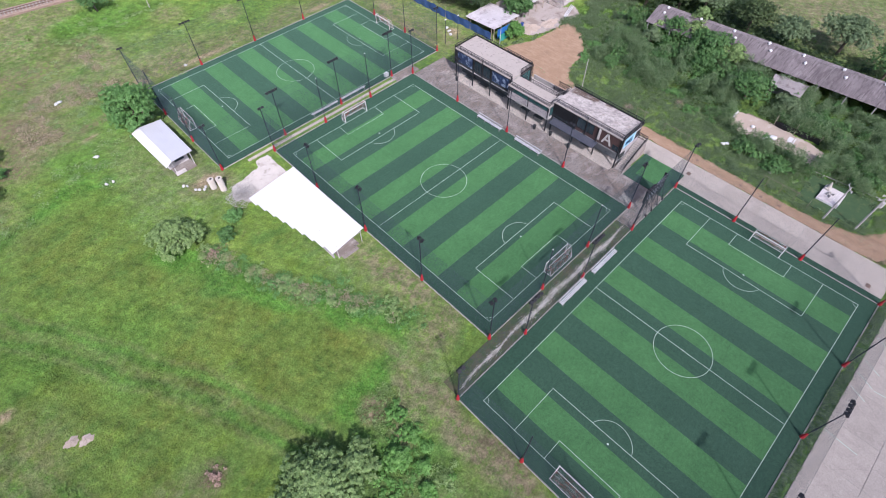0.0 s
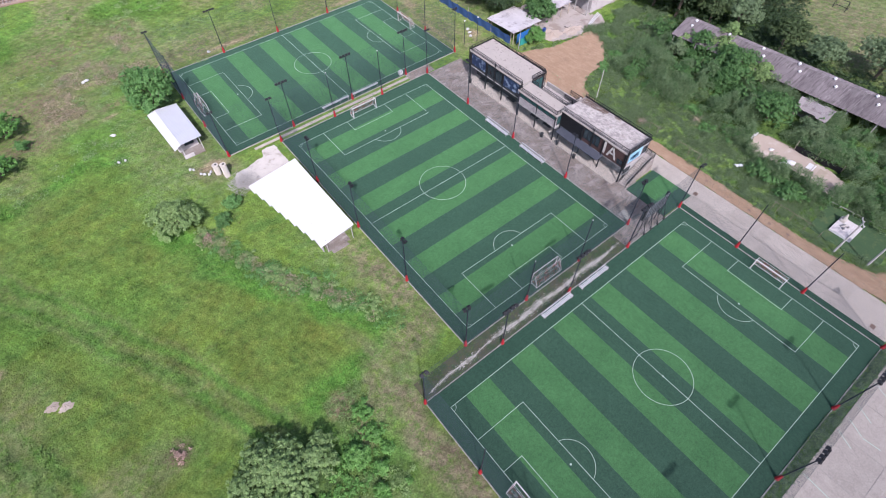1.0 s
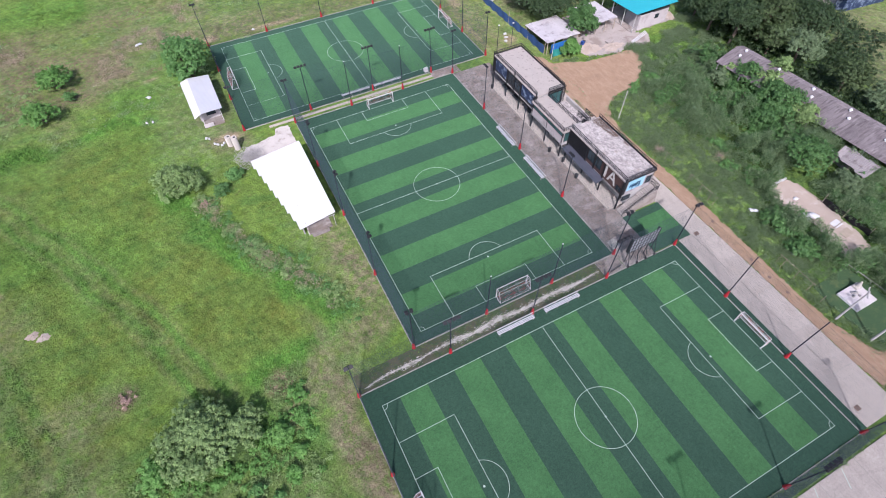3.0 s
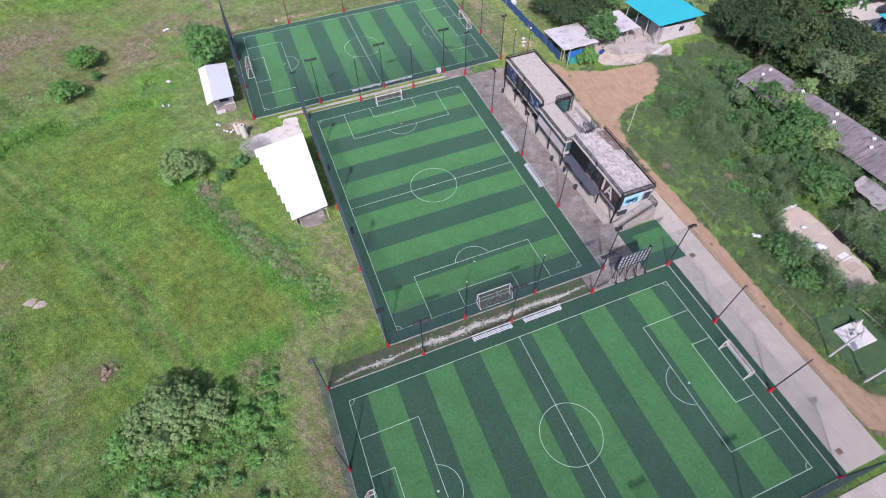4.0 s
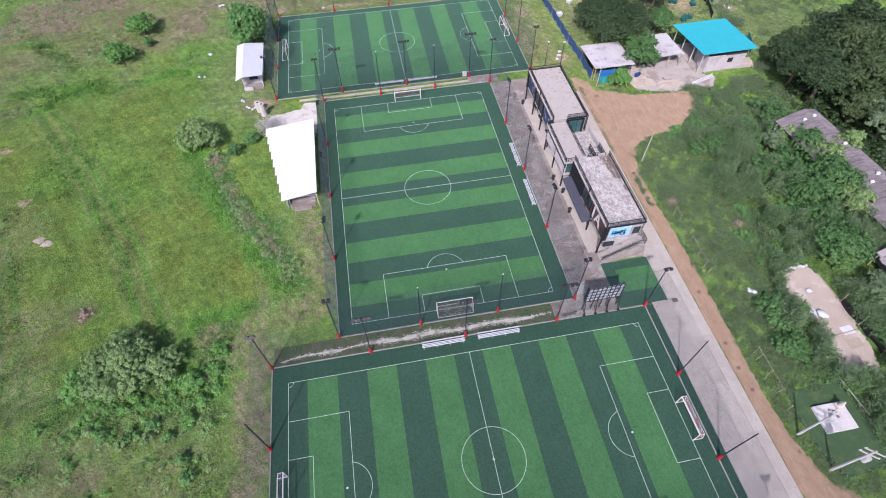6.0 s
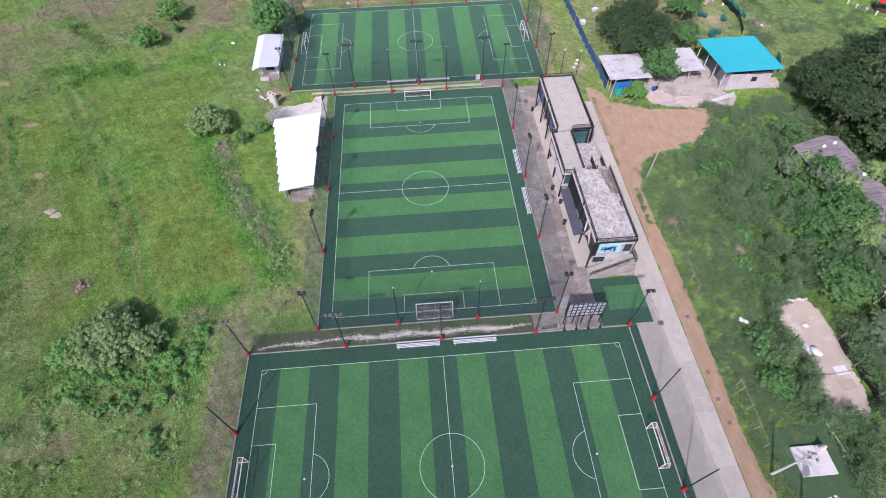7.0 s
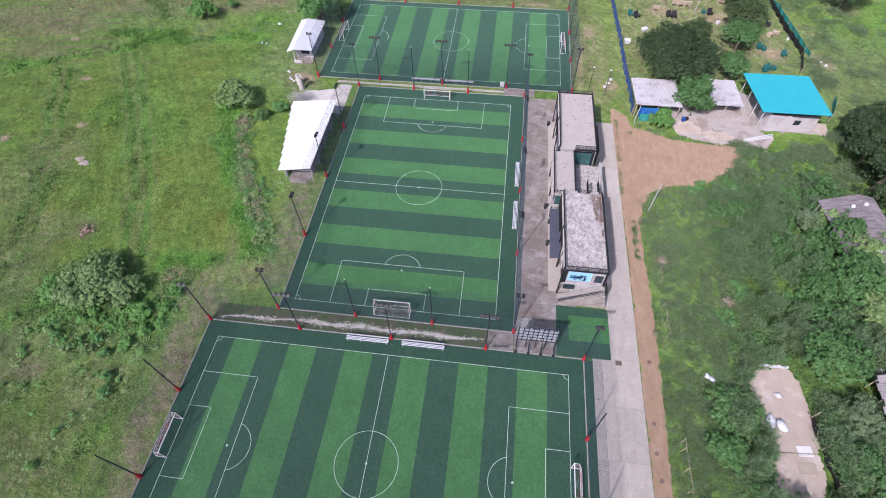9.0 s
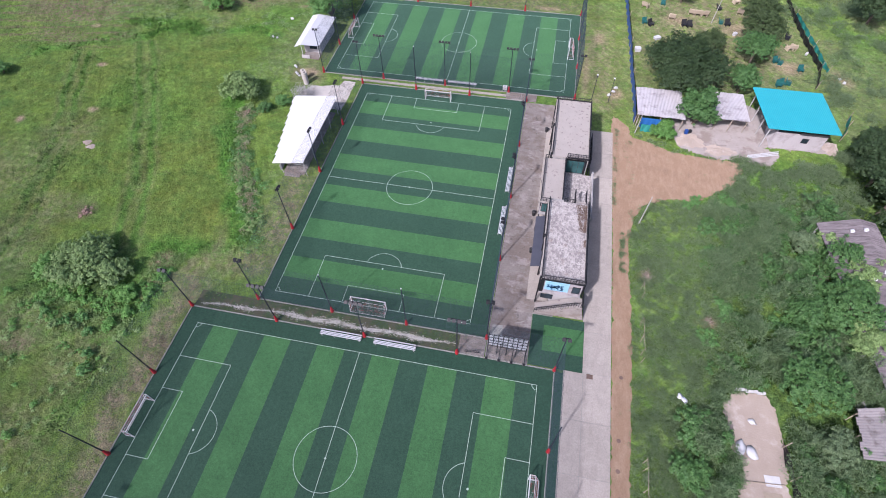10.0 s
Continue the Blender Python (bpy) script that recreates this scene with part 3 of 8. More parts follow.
DRY += [(-13, 47.5, 3.6, 3, 0.8), (-14, 56, 2.4, 6, 0.5), (-34, -13, 8, 5, 0.5), (-42, 0, 6, 6, 0.5), (-40, 7.5, 5, 3, 0.5), (-50, 22, 5, 6, 0.45), (-56, 12, 9, 8, 0.5), (-24, -24, 8, 5, 0.5), (-22, 88, 8, 5, 0.7), (-48, 70, 14, 4, 0.4)]
LUSH = [(-27, 70, 4, 10, 0.5), (-24, 58, 7, 8, 0.3), (-20, 48, 4, 7, 0.25), (-20, 72, 6, 10, 0.5), (94, 76, 8, 12, 0.4), (52, 6, 5, 24, 0.15), (56, -16, 6, 8, 0.6), (66, 32, 12, 6, 0.5), (-20, 110, 26, 8, 0.6), (14, -34.7, 26, 0.7, 0.5)]
DRY += [(92, 62, 10, 12, 0.45), (86, 48, 5, 5, 0.4)]
LUSH += [(-16.9, -3, 2.4, 3.4, 0.9), (-17.5, -8, 2, 4, 0.7), (-48, 60, 20, 1.6, 0.8), (-35, 30, 5, 9, 0.45), (-44, 38, 5, 8, 0.4), (12, -2.0, 18, 0.5, 0.5), (-36, -5, 4, 5, 0.6), (-18.5, -6, 3.2, 6, 0.8), (-24, -9, 7, 3, 0.5), (-32, -12, 7, 6, 0.4)]
DEEP = [(52, 2, 6, 30, 0.1), (87, -2, 5, 24, 1.0), (66, 2, 9, 24, 0.7), (70, 22, 10, 8, 0.75), (93, 26, 15, 20, 1.0), (95, 75, 10, 20, 0.2), (60, -10, 5, 14, 0.6), (38.7, -19, 1.0, 20, 1.0), (12, -2.1, 18, 0.6, 0.9), (66, 32, 10, 6, 0.4), (64, 58, 16, 10, 0.35)]
DEEP += [(60, 2, 8, 26, 0.45), (94, 62, 12, 14, 0.5), (-22, 30, 2, 3, 0.3), (-12, 62, 3, 12, 0.3), (-27, -3, 6, 4, 0.8), (-34, -4, 4, 5, 0.5), (-44, -2, 6, 5, 0.4), (-31, -22, 9, 5, 0.35), (14, -34.7, 26, 0.8, 0.7)]
BARE = [(-55.3, 43.7, 0.9, 0.7, 1), (-49.0, 30.4, 1.0, 0.8, 0.9), (-60.6, 25.6, 0.8, 0.8, 1), (-65.8, 56.8, 1.0, 0.7, 0.8), (-22.5, 72, 1.6, 0.5, 0.8), (31.0, 80.2, 3, 0.7, 0.9), (4.0, 80.6, 6, 0.7, 0.9), (-9.6, 81, 1.5, 1.2, 1), (-18.2, 1.2, 1.3, 1.5, 0.7)]
BARE += [(39.8, 58, 0.6, 6, 0.7), (41.8, 70, 0.8, 2.4, 0.8), (45.5, 52, 1.2, 1.5, 0.9), (57.2, 6.1, 0.9, 0.7, 1), (49.5, 11.7, 0.8, 1.0, 1), (66.2, 23.5, 0.9, 1.4, 1), (-17.5, -3.2, 0.9, 1.6, 0.6), (-13.4, 48.4, 2.2, 1.0, 0.9), (86.4, 63.3, 1.6, 2.2, 0.6), (58, 80, 2.5, 2.0, 0.7)]
BARE += [(70, 78, 3, 2, 0.7), (78, 66, 2.5, 2, 0.8)]
OLIVE = [(-17, 11, 5.5, 4.5, 1.0), (-25, 13, 7, 6, 0.85), (-23, 22, 5, 8, 0.75), (-35, 49, 7, 7, 0.8), (-29, 54, 4, 4, 0.8), (-30, 38, 6, 9, 0.65), (-42, 11.5, 4, 3, 0.9), (-44, 4.5, 3.5, 3.5, 0.9), (-36, 4, 4, 2.5, 0.7), (-33, 20, 8, 8, 0.85)]
OLIVE += [(-26, -20, 6, 4, 0.8), (-36, -18, 6, 6, 0.6), (-44, 46, 7, 8, 0.6), (-52, 40, 6, 10, 0.5), (-46, 26, 6, 8, 0.65), (-62, 36, 10, 12, 0.5), (-20, -26, 5, 6, 0.6), (-38, 97, 12, 8, 0.4)]
DEAD = [(-19.9, 35, 1.9, 1.7, 0.85), (-34.6, 7.8, 1.6, 1.4, 1.0), (-42, 84, 9, 7, 0.9), (-49, 97, 11, 7, 0.8), (-36, 73.5, 5, 3.5, 0.85), (-32, 85, 6, 4, 0.9), (-55, 81, 7, 6, 0.8), (-75, 62, 11, 5, 0.9), (-72, 69, 8, 4, 0.8), (-57.5, 54.2, 3.4, 1.2, 0.7)]
DEAD += [(-71, 51.5, 7, 3, 0.7), (-20.4, 75, 3, 1.8, 0.8), (-26, 99, 9, 5, 0.7), (-30, 78, 5, 3, 0.8), (-15.3, 21.5, 1.3, 4, 0.55), (-17.8, 1.8, 1.8, 1.4, 0.9), (-46, 75, 6, 4, 0.8), (-62, 72, 6, 4, 0.7), (-11.4, -13, 1.2, 12, 0.4), (-30, -14, 3, 1.2, 0.7)]
PALE = [(52.5, 2, 6, 28, 0.7), (-18, 52, 7, 11, 0.75), (-13.5, 45, 4, 5, 0.6), (-14, 62, 5, 7, 0.5), (90, 60, 14, 18, 0.6), (110, 8, 18, 30, 0.9), (-27, 78, 10, 9, 0.5), (-52, 90, 22, 12, 0.6), (-10, 92, 22, 8, 0.6), (-8, 20, 2.4, 10, 0.5), (-13, 0, 5, 4, 0.55), (-60, 66, 16, 8, 0.45), (-20, -8, 6, 8, 0.4), (-33, -11, 8, 5, 0.5)]
LUSH_LINES = [[(-25.2, 40), (-21.6, 29), (-17.2, 21.6), (-12.6, 15), (-9.0, 9.4), (-8.9, 6.2), (-12.5, 4.2), (-19.5, 3.2)], [(-24.2, 40), (-20.4, 29), (-16.0, 22.2), (-11.6, 15.6), (-8.2, 9.0)], [(-72, 45), (-63.7, 50.1), (-52.8, 55.9), (-44.7, 58.9), (-32.5, 61.3), (-24, 60)], [(-49.7, 66.8), (-61, 78), (-69, 88)], [(-18.2, -12), (-18.0, -24)]]
RANK_LINES = [[(-19.4, 30.5), (-17.1, 26.5), (-14.9, 21.4), (-10.9, 15.5), (-7.0, 6.3)], [(-5.1, 16.6), (-3.9, 8.0), (-2.5, 0.8)], [(-12.9, -12.5), (-14.3, -19), (-15.0, -34)]]
TRACKS = [[(-62.8, 45.4), (-53.8, 27.4), (-46.9, 13.0), (-43.4, 2.0)], [(-51.7, 51.0), (-40.7, 32.5), (-29.8, 14.4)], [(-38, -12), (-46.5, 10), (-52, 24), (-63, 47)], [(-35.5, -12), (-43.8, 10), (-49.4, 24), (-60.4, 47)], [(-26, 2), (-31.7, 16.4), (-41, 33), (-52.4, 52)], [(-23.6, 3), (-29.2, 17), (-38.5, 34), (-50, 53)]]


def spread_of(spots, x, y, wx, wy):
    """How strongly uneven spots of growth cover places of the plan."""
    share = np.zeros(np.shape(x))
    for cx, cy, rx, ry, k in spots:
        warp = 0.25 if min(rx, ry) < 1.6 else 1.0
        d = np.sqrt(((wx * warp + x * (1 - warp) - cx) / rx) ** 2 + ((wy * warp + y * (1 - warp) - cy) / ry) ** 2)
        share = np.maximum(share, k * np.clip(1.6 - 1.1 * d, 0, 1))
    return share


def wavy(x, y):
    return x + 3 * (smooth_noise(x, y, 4, 11) - 0.5), y + 3 * (smooth_noise(x, y, 4, 12) - 0.5)


def zones(x, y):
    """Dry, lush, bare and rank shares of the meadow at places of the plan."""
    wx, wy = wavy(x, y)
    dry, lush, bare, deep = (spread_of(spots, x, y, wx, wy) for spots in (DRY, LUSH, BARE, DEEP))
    for line in LUSH_LINES:
        lush = np.maximum(lush, 0.95 * np.clip(1.4 - near_line(wx, wy, line) / 1.7, 0, 1))
    for line, w in zip(RANK_LINES, (1.1, 0.28, 0.35)):
        deep = np.maximum(deep, 0.4 * np.clip(1.4 - near_line(wx * 0.4 + x * 0.6, wy * 0.4 + y * 0.6, line) / w, 0, 1))
    for line in TRACKS:
        d = near_line(wx * 0.3 + x * 0.7, wy * 0.3 + y * 0.7, line)
        lush = np.maximum(lush, 0.7 * np.clip(1.3 - d / 0.6, 0, 1))
        deep = np.maximum(deep, 0.36 * np.clip(1.2 - np.abs(d - 0.45) / 0.28, 0, 1))
        dry = np.maximum(dry, 0.3 * np.clip(1.3 - np.abs(d - 0.9) / 0.4, 0, 1))
    dry = np.maximum(dry, 0.7 * np.clip((smooth_noise(x, y, 9, 21) - 0.62) * 5, 0, 1) * np.clip((y - 40) / 40, 0, 1))
    return np.stack([dry, np.clip(lush * (1 - 0.6 * dry), 0, 1), bare, deep], -1)


def growths(x, y):
    """Olive grass, dead brush and pale seeding grass at places of the plan; old furrows lie in the far corner."""
    wx, wy = wavy(x, y)
    olive, dead, pale = (spread_of(spots, x, y, wx, wy) for spots in (OLIVE, DEAD, PALE))
    row = np.abs((wy * 0.3 + y * 0.7 - 0.2 * x) / 2.9 % 1.0 - 0.5) * 2
    field = np.clip((-54 - x - 0.25 * (y - 50)) / 4, 0, 1) * np.clip((y - 47) / 3, 0, 1) * np.clip((84 - y) / 4, 0, 1)
    dead = np.maximum(dead, 0.95 * field * np.clip(row * 2.4 - 1.1, 0, 1))
    return np.stack([olive, dead, pale, np.ones(np.shape(x))], -1)


def rise(x, y):
    """Gentle unevenness of the meadow, flat near the pitches and roads."""
    far = np.clip(np.maximum(np.maximum(-20 - x, x - 96), np.maximum(y - 82, -68 - y)) / 12, 0, 1)
    return far * (0.5 * (smooth_noise(x, y, 14, 5) - 0.5) + 0.16 * (smooth_noise(x, y, 2.2, 6) - 0.5)) - 0.05


# ---- ground: one sheet to the horizon ----
def build_ground():
    xs = np.concatenate([[-2500, -900, -350, -180], np.arange(-110, -64, 0.6), np.arange(-64, -1.9, 0.4), np.arange(-1.6, 130.1, 0.9), [200, 400, 900, 2500]])
    ys = np.concatenate([[-2500, -900, -300, -120], np.arange(-62, -34, 0.6), np.arange(-34, 65.9, 0.4), np.arange(66.2, 150.1, 0.6), [220, 420, 900, 2500]])
    gx, gy = np.meshgrid(xs, ys, indexing="ij")
    gx, gy = gx.ravel(), gy.ravel()
    n, m = len(xs), len(ys)
    i, j = np.meshgrid(np.arange(n - 1), np.arange(m - 1), indexing="ij")
    a = (i * m + j).ravel()
    ob = quick_mesh("ground", np.c_[gx, gy, rise(gx, gy)], np.c_[a, a + m, a + m + 1, a + 1], "meadow", zones(gx, gy), True, growths(gx, gy))
    tagged(ob, "uneven green meadow with dry brown and bare patches", "ground", kind="structure")


build_ground()


# ---- concrete and soil ----
def slabs(name, label, x0, y0, x1, y1, nx, ny, z, mat, gap=0.025):
    """Cast concrete in bays with open joints."""
    base = Mesh().box(x0, y0, z - 0.12, x1, y1, z - 0.03).make(name, "kerb")
    tagged(base, label, "pavement", kind="structure")
    dx, dy = (x1 - x0) / nx, (y1 - y0) / ny
    bay = Mesh().box(gap, gap, -0.04, dx - gap, dy - gap, 0.0).make("slab", mat, base)
    for i in range(nx):
        for j in range(ny):
            if i == j == 0:
                bay.matrix_basis = pose(x0, y0, z)
            else:
                twin(bay, base, pose(x0 + i * dx, y0 + j * dy, z + 0.004 * ((i * 7 + j * 3) % 3 - 1)))
    return base


slabs("pavement", "stained concrete forecourt beside the clubhouse", 29.55, 3.1, 37.4, 46.6, 1, 7, 0.06, "concrete")
slabs("pavement", "stained concrete forecourt behind the display frame", 29.55, -4.2, 34.8, 3.1, 1, 2, 0.058, "concrete")
slabs("pavement", "small concrete landing between two fences", 26.1, -4.2, 29.45, -1.7, 1, 1, 0.05, "concrete")
slabs("pavement", "narrow concrete path between two fenced pitches", 25.6, 46.95, 31.2, 49.0, 2, 1, 0.052, "concrete")
slabs("road", "pale concrete road along the clubhouse", 41.3, -3.9, 44.9, 41.0, 1, 8, 0.05, "road")
slabs("road", "pale concrete road beside the pitch", 41.6, -34.0, 44.9, -3.9, 1, 5, 0.05, "road")
slabs("road", "pale concrete road shoulder beside the pitch", 39.25, -34.0, 41.6, -3.9, 1, 5, 0.046, "road")
slabs("road", "wide pale concrete parking area", 2.0, -62.0, 46.0, -35.4, 8, 5, 0.045, "road")
tagged(flat("road", ragged(DIRT, 0.45, 0.09, 3), 0.03, "dirt"), "reddish dirt track with worn ragged edges", "dirt road", kind="structure")
tagged(flat("pavement", ragged(APRON, 0.3, 0.16, 4), 0.045, "rubble"), "rough spilled cement apron around the house", "pavement", kind="structure")
tagged(flat("ground", ragged(YARD, 0.25, 0.16, 5), 0.03, "sand"), "bare sandy yard among shrubs", "yard", kind="structure")
tagged(flat("pavement", ragged(FOOT_PAD, 0.4, 0.1, 6), 0.05, "pad"), "cracked concrete pad under the white shelter", "pavement", kind="structure")
tagged(flat("ground", ragged(SHRINE_TURF, 0.9, 0.15, 7), 0.02, "turf_old"), "dark green turf around the white plinth", "turf", kind="structure")

# Faded bay lines on the parking area.
for ax, ay, bx, by in ((28.7, -35.6, 27.7, -37.6), (26.4, -35.6, 25.4, -37.6), (24.1, -35.6, 23.2, -37.5), (32.9, -35.6, 32.1, -37.4), (25.3, -37.8, 25.5, -39.6), (16.7, -35.6, 16.4, -39.1)):
    tagged(Mesh().prism([(ax - 0.04, ay), (bx - 0.04, by), (bx + 0.04, by), (ax + 0.04, ay)], 0.03, 0.056).make("road_marking", "line"), "faded white bay line on the concrete parking area", "road marking", "bay lines", "structure")

tagged(Mesh().box(-9.9, -4.22, -0.08, 26.08, -1.68, -0.012).make("ground", "moss_soil"), "dark mossy soil strip between two fences", "soil", kind="structure")

# Gravel runs between the fences: a dusty bed with loose stones on it.
rng = np.random.default_rng(8)


def run_width(x):
    """Half the width of the washed gravel along the strip, with bays and breaks."""
    bays = 0.20 + 0.6 * (smooth_noise(np.array([x]), np.array([0.0]), 2.1, 33)[0] - 0.45) + 0.25 * (smooth_noise(np.array([x]), np.array([0.0]), 0.5, 34)[0] - 0.5)
    return float(np.clip(bays, 0.04, 0.6) * np.clip((x + 9.5) / 9, 0.14, 1) * np.clip((27.5 - x) / 9, 0.25, 1))


def run_middle(x):
    return -3.15 + 0.12 * math.sin(x * 0.8) - 0.05 * np.clip(-x, 0, 9)


bed, xs = Mesh(), np.arange(-9.2, 25.9, 0.22)
for xa, xb in zip(xs, xs[1:]):
    wa, wb, ya, yb = run_width(xa), run_width(xb), run_middle(xa), run_middle(xb)
    bed.add([(xa, ya - wa, -0.03), (xb, yb - wb, -0.03), (xb, yb, 0.035), (xa, ya, 0.035), (xb, yb + wb, -0.03), (xa, ya + wa, -0.03)], [(0, 1, 2, 3), (3, 2, 4, 5)])
tagged(bed.make("gravel_bed", "gravel", smooth=True), "washed pale gravel run between two fences", "gravel", kind="stuff")
gravel = Mesh()
for i in range(5200):
    x = rng.uniform(-9.0, 25.6)
    w = run_width(x)
    if rng.random() > 0.15 + w * 2:
        continue
    y, r0, n = run_middle(x) + rng.normal(0, 0.08 + 0.6 * w), rng.uniform(0.015, 0.055), 6
    gravel.prism([(x + 1.3 * r0 * (0.7 + 0.5 * rng.random()) * math.cos(2 * math.pi * k / n), y + 0.9 * r0 * (0.6 + 0.6 * rng.random()) * math.sin(2 * math.pi * k / n)) for k in range(n)], -0.06, 0.01 + 0.05 * rng.random())
tagged(gravel.make("gravel", "gravel"), "loose white stones scattered between two fences", "gravel", kind="stuff")
tagged(Mesh().box(-6.2, 47.7, -0.05, 25.6, 48.25, 0.05).make("pavement", "road"), "pale concrete drain strip between two pitches", "drain", kind="structure")


# ---- pitches ----
class Pitch:
    """A turf field with its strips and painted lines; u runs along its length."""

    def __init__(self, label, fence, u0, u1, v0, v1, swap, circle, mid, strip):
        self.swap, self.z = swap, 0.02
        x0, y0, x1, y1 = fence
        self.base = Mesh().box(x0, y0, -0.1, x1, y1, self.z).make("football_pitch", "turf_border")
        tagged(self.base, label, "football pitch", "striped football pitches", "structure")
        self.u0, self.u1, self.v0, self.v1 = u0, u1, v0, v1
        um, vm = mid
        self.strips(*strip)
        w = 0.055
        self.ring("boundary_line", u0, u1, v0, v1, w)
        self.bar("halfway_line", um - w / 2, v0, um + w / 2, v1)
        self.arc("centre_circle", um, vm, circle, 0, 360, w)
        self.spot(um, vm)
        for s, ug in ((1, u0), (-1, u1)):
            self.open_box("penalty_area_line", ug, ug + s * 6.95, vm - 8.2 * self.wide, vm + 8.2 * self.wide, w)
            self.open_box("goal_area_line", ug, ug + s * 2.7, vm - 3.95, vm + 3.95, w)
            self.spot(ug + s * 6.2, vm)
            half = math.degrees(math.acos(0.75 / 2.65))
            mid_angle = 0 if s > 0 else 180
            self.arc("penalty_arc", ug + s * 6.2, vm, 2.65, mid_angle - half, mid_angle + half, w)
        for u, v, a in ((u0, v0, 0), (u1, v0, 90), (u1, v1, 180), (u0, v1, 270)):
            self.arc("corner_arc", u, v, 0.62, a, a + 90, w)

    wide = 1.0

    def put(self, verts, faces, name, mat):
        vs = [(b, a, c) if self.swap else (a, b, c) for a, b, c in verts]
        return Mesh().add(vs, [f[::-1] for f in faces] if self.swap else faces).make(name, mat, self.base)

    def bar(self, name, u0, v0, u1, v1, mat="line", z=None, h=0.012):
        z = self.z + h if z is None else z
        a, b = min(u0, u1), max(u0, u1)
        c, d = min(v0, v1), max(v0, v1)
        m = Mesh().box(a, c, self.z - 0.02, b, d, z)
        return self.put(m.v, m.f, name, mat)

    def strips(self, um, w):
        k = 0
        u = um - w / 2
        while u - w > self.u0 - w:
            u -= w
            k += 1
        edges = []
        light = k % 2 == 1
        while u < self.u1:
            a, b = max(u, self.u0), min(u + w, self.u1)
            if b - a > 0.3:
                edges.append((a, b, light))
            u, light = u + w, not light
        for a, b, light in edges:
            self.bar("turf_strip", a, self.v0, b, self.v1, "turf_light" if light else "turf_dark", h=0.006 if light else 0.004)

    def ring(self, name, u0, u1, v0, v1, w):
        m, h = Mesh(), w / 2
        for a, b, c, d in ((u0 - h, v0 - h, u1 + h, v0 + h), (u0 - h, v1 - h, u1 + h, v1 + h), (u0 - h, v0 + h, u0 + h, v1 - h), (u1 - h, v0 + h, u1 + h, v1 - h)):
            m.box(a, b, self.z - 0.02, c, d, self.z + 0.012)
        self.put(m.v, m.f, name, "line")

    def open_box(self, name, ua, ub, v0, v1, w):
        m, h, s = Mesh(), w / 2, 1 if ub > ua else -1
        for v in (v0, v1):
            m.box(min(ua, ub), v - h, self.z - 0.02, max(ua, ub), v + h, self.z + 0.011)
        m.box(ub - h, v0 + h, self.z - 0.02, ub + h, v1 - h, self.z + 0.011)
        self.put(m.v, m.f, name, "line")

    def arc(self, name, u, v, r, a0, a1, w):
        n = max(6, int(abs(a1 - a0) / 6))
        vs, fs = [], []
        for i in range(n + 1):
            a = radians(a0 + (a1 - a0) * i / n)
            for q in (r - w / 2, r + w / 2):
                vs.append((u + q * math.cos(a), v + q * math.sin(a), self.z + 0.013))
        fs = [(2 * i, 2 * i + 1, 2 * i + 3, 2 * i + 2) for i in range(n)]
        self.put(vs, fs, name, "line")

    def spot(self, u, v):
        vs = [(u + 0.13 * math.cos(k * math.pi / 4), v + 0.13 * math.sin(k * math.pi / 4), self.z + 0.016) for k in range(8)]
        self.put(vs, [tuple(range(8))], "spot", "line")


class NarrowPitch(Pitch):
    wide = 8.72 / 8.2


Pitch("dark and light green striped turf pitch beside the parking area", FENCE_A, -8.15, 36.25, -32.2, -6.57, False, 3.53, (14.05, -19.5), (13.9, 3.6))
NarrowPitch("dark and light green striped turf pitch before the clubhouse", FENCE_B, 0.0, 44.2, 0.0, 27.0, True, 3.65, (22.15, 13.5), (22.25, 3.59))
Pitch("dark and light green striped turf pitch beside the meadow", FENCE_C, -8.2, 36.0, 50.8, 76.5, False, 3.6, (13.85, 63.7), (13.72, 3.55))

tagged(Mesh().box(38.24, -34.0, -0.06, 39.23, -4.4, 0.035).make("turf_strip", "turf_border"), "dark green turf strip between the fence and the road", "turf", kind="structure")

# Small practice turf before the stairs.
mini = Mesh().box(34.85, -4.05, -0.05, 41.5, 3.05, 0.062).make("turf_patch", "turf_dark")
tagged(mini, "small dark green turf square before the stairs", "turf", kind="structure")
Mesh().box(36.4, -1.9, 0.05, 41.48, 1.7, 0.07).make("turf_strip", "turf_light", mini)


# ---- fences: posts, nets, kerbs ----
POST_H = 8.8


def lamp_mesh():
    """A square flood lamp with a visor, tilted down along -y."""
    m = Mesh()
    m.box(-0.19, -0.10, -0.17, 0.19, 0.08, 0.17)
    m.box(-0.22, -0.30, 0.15, 0.22, 0.0, 0.19)
    m.box(-0.05, 0.06, -0.25, 0.05, 0.14, 0.05)
    return m


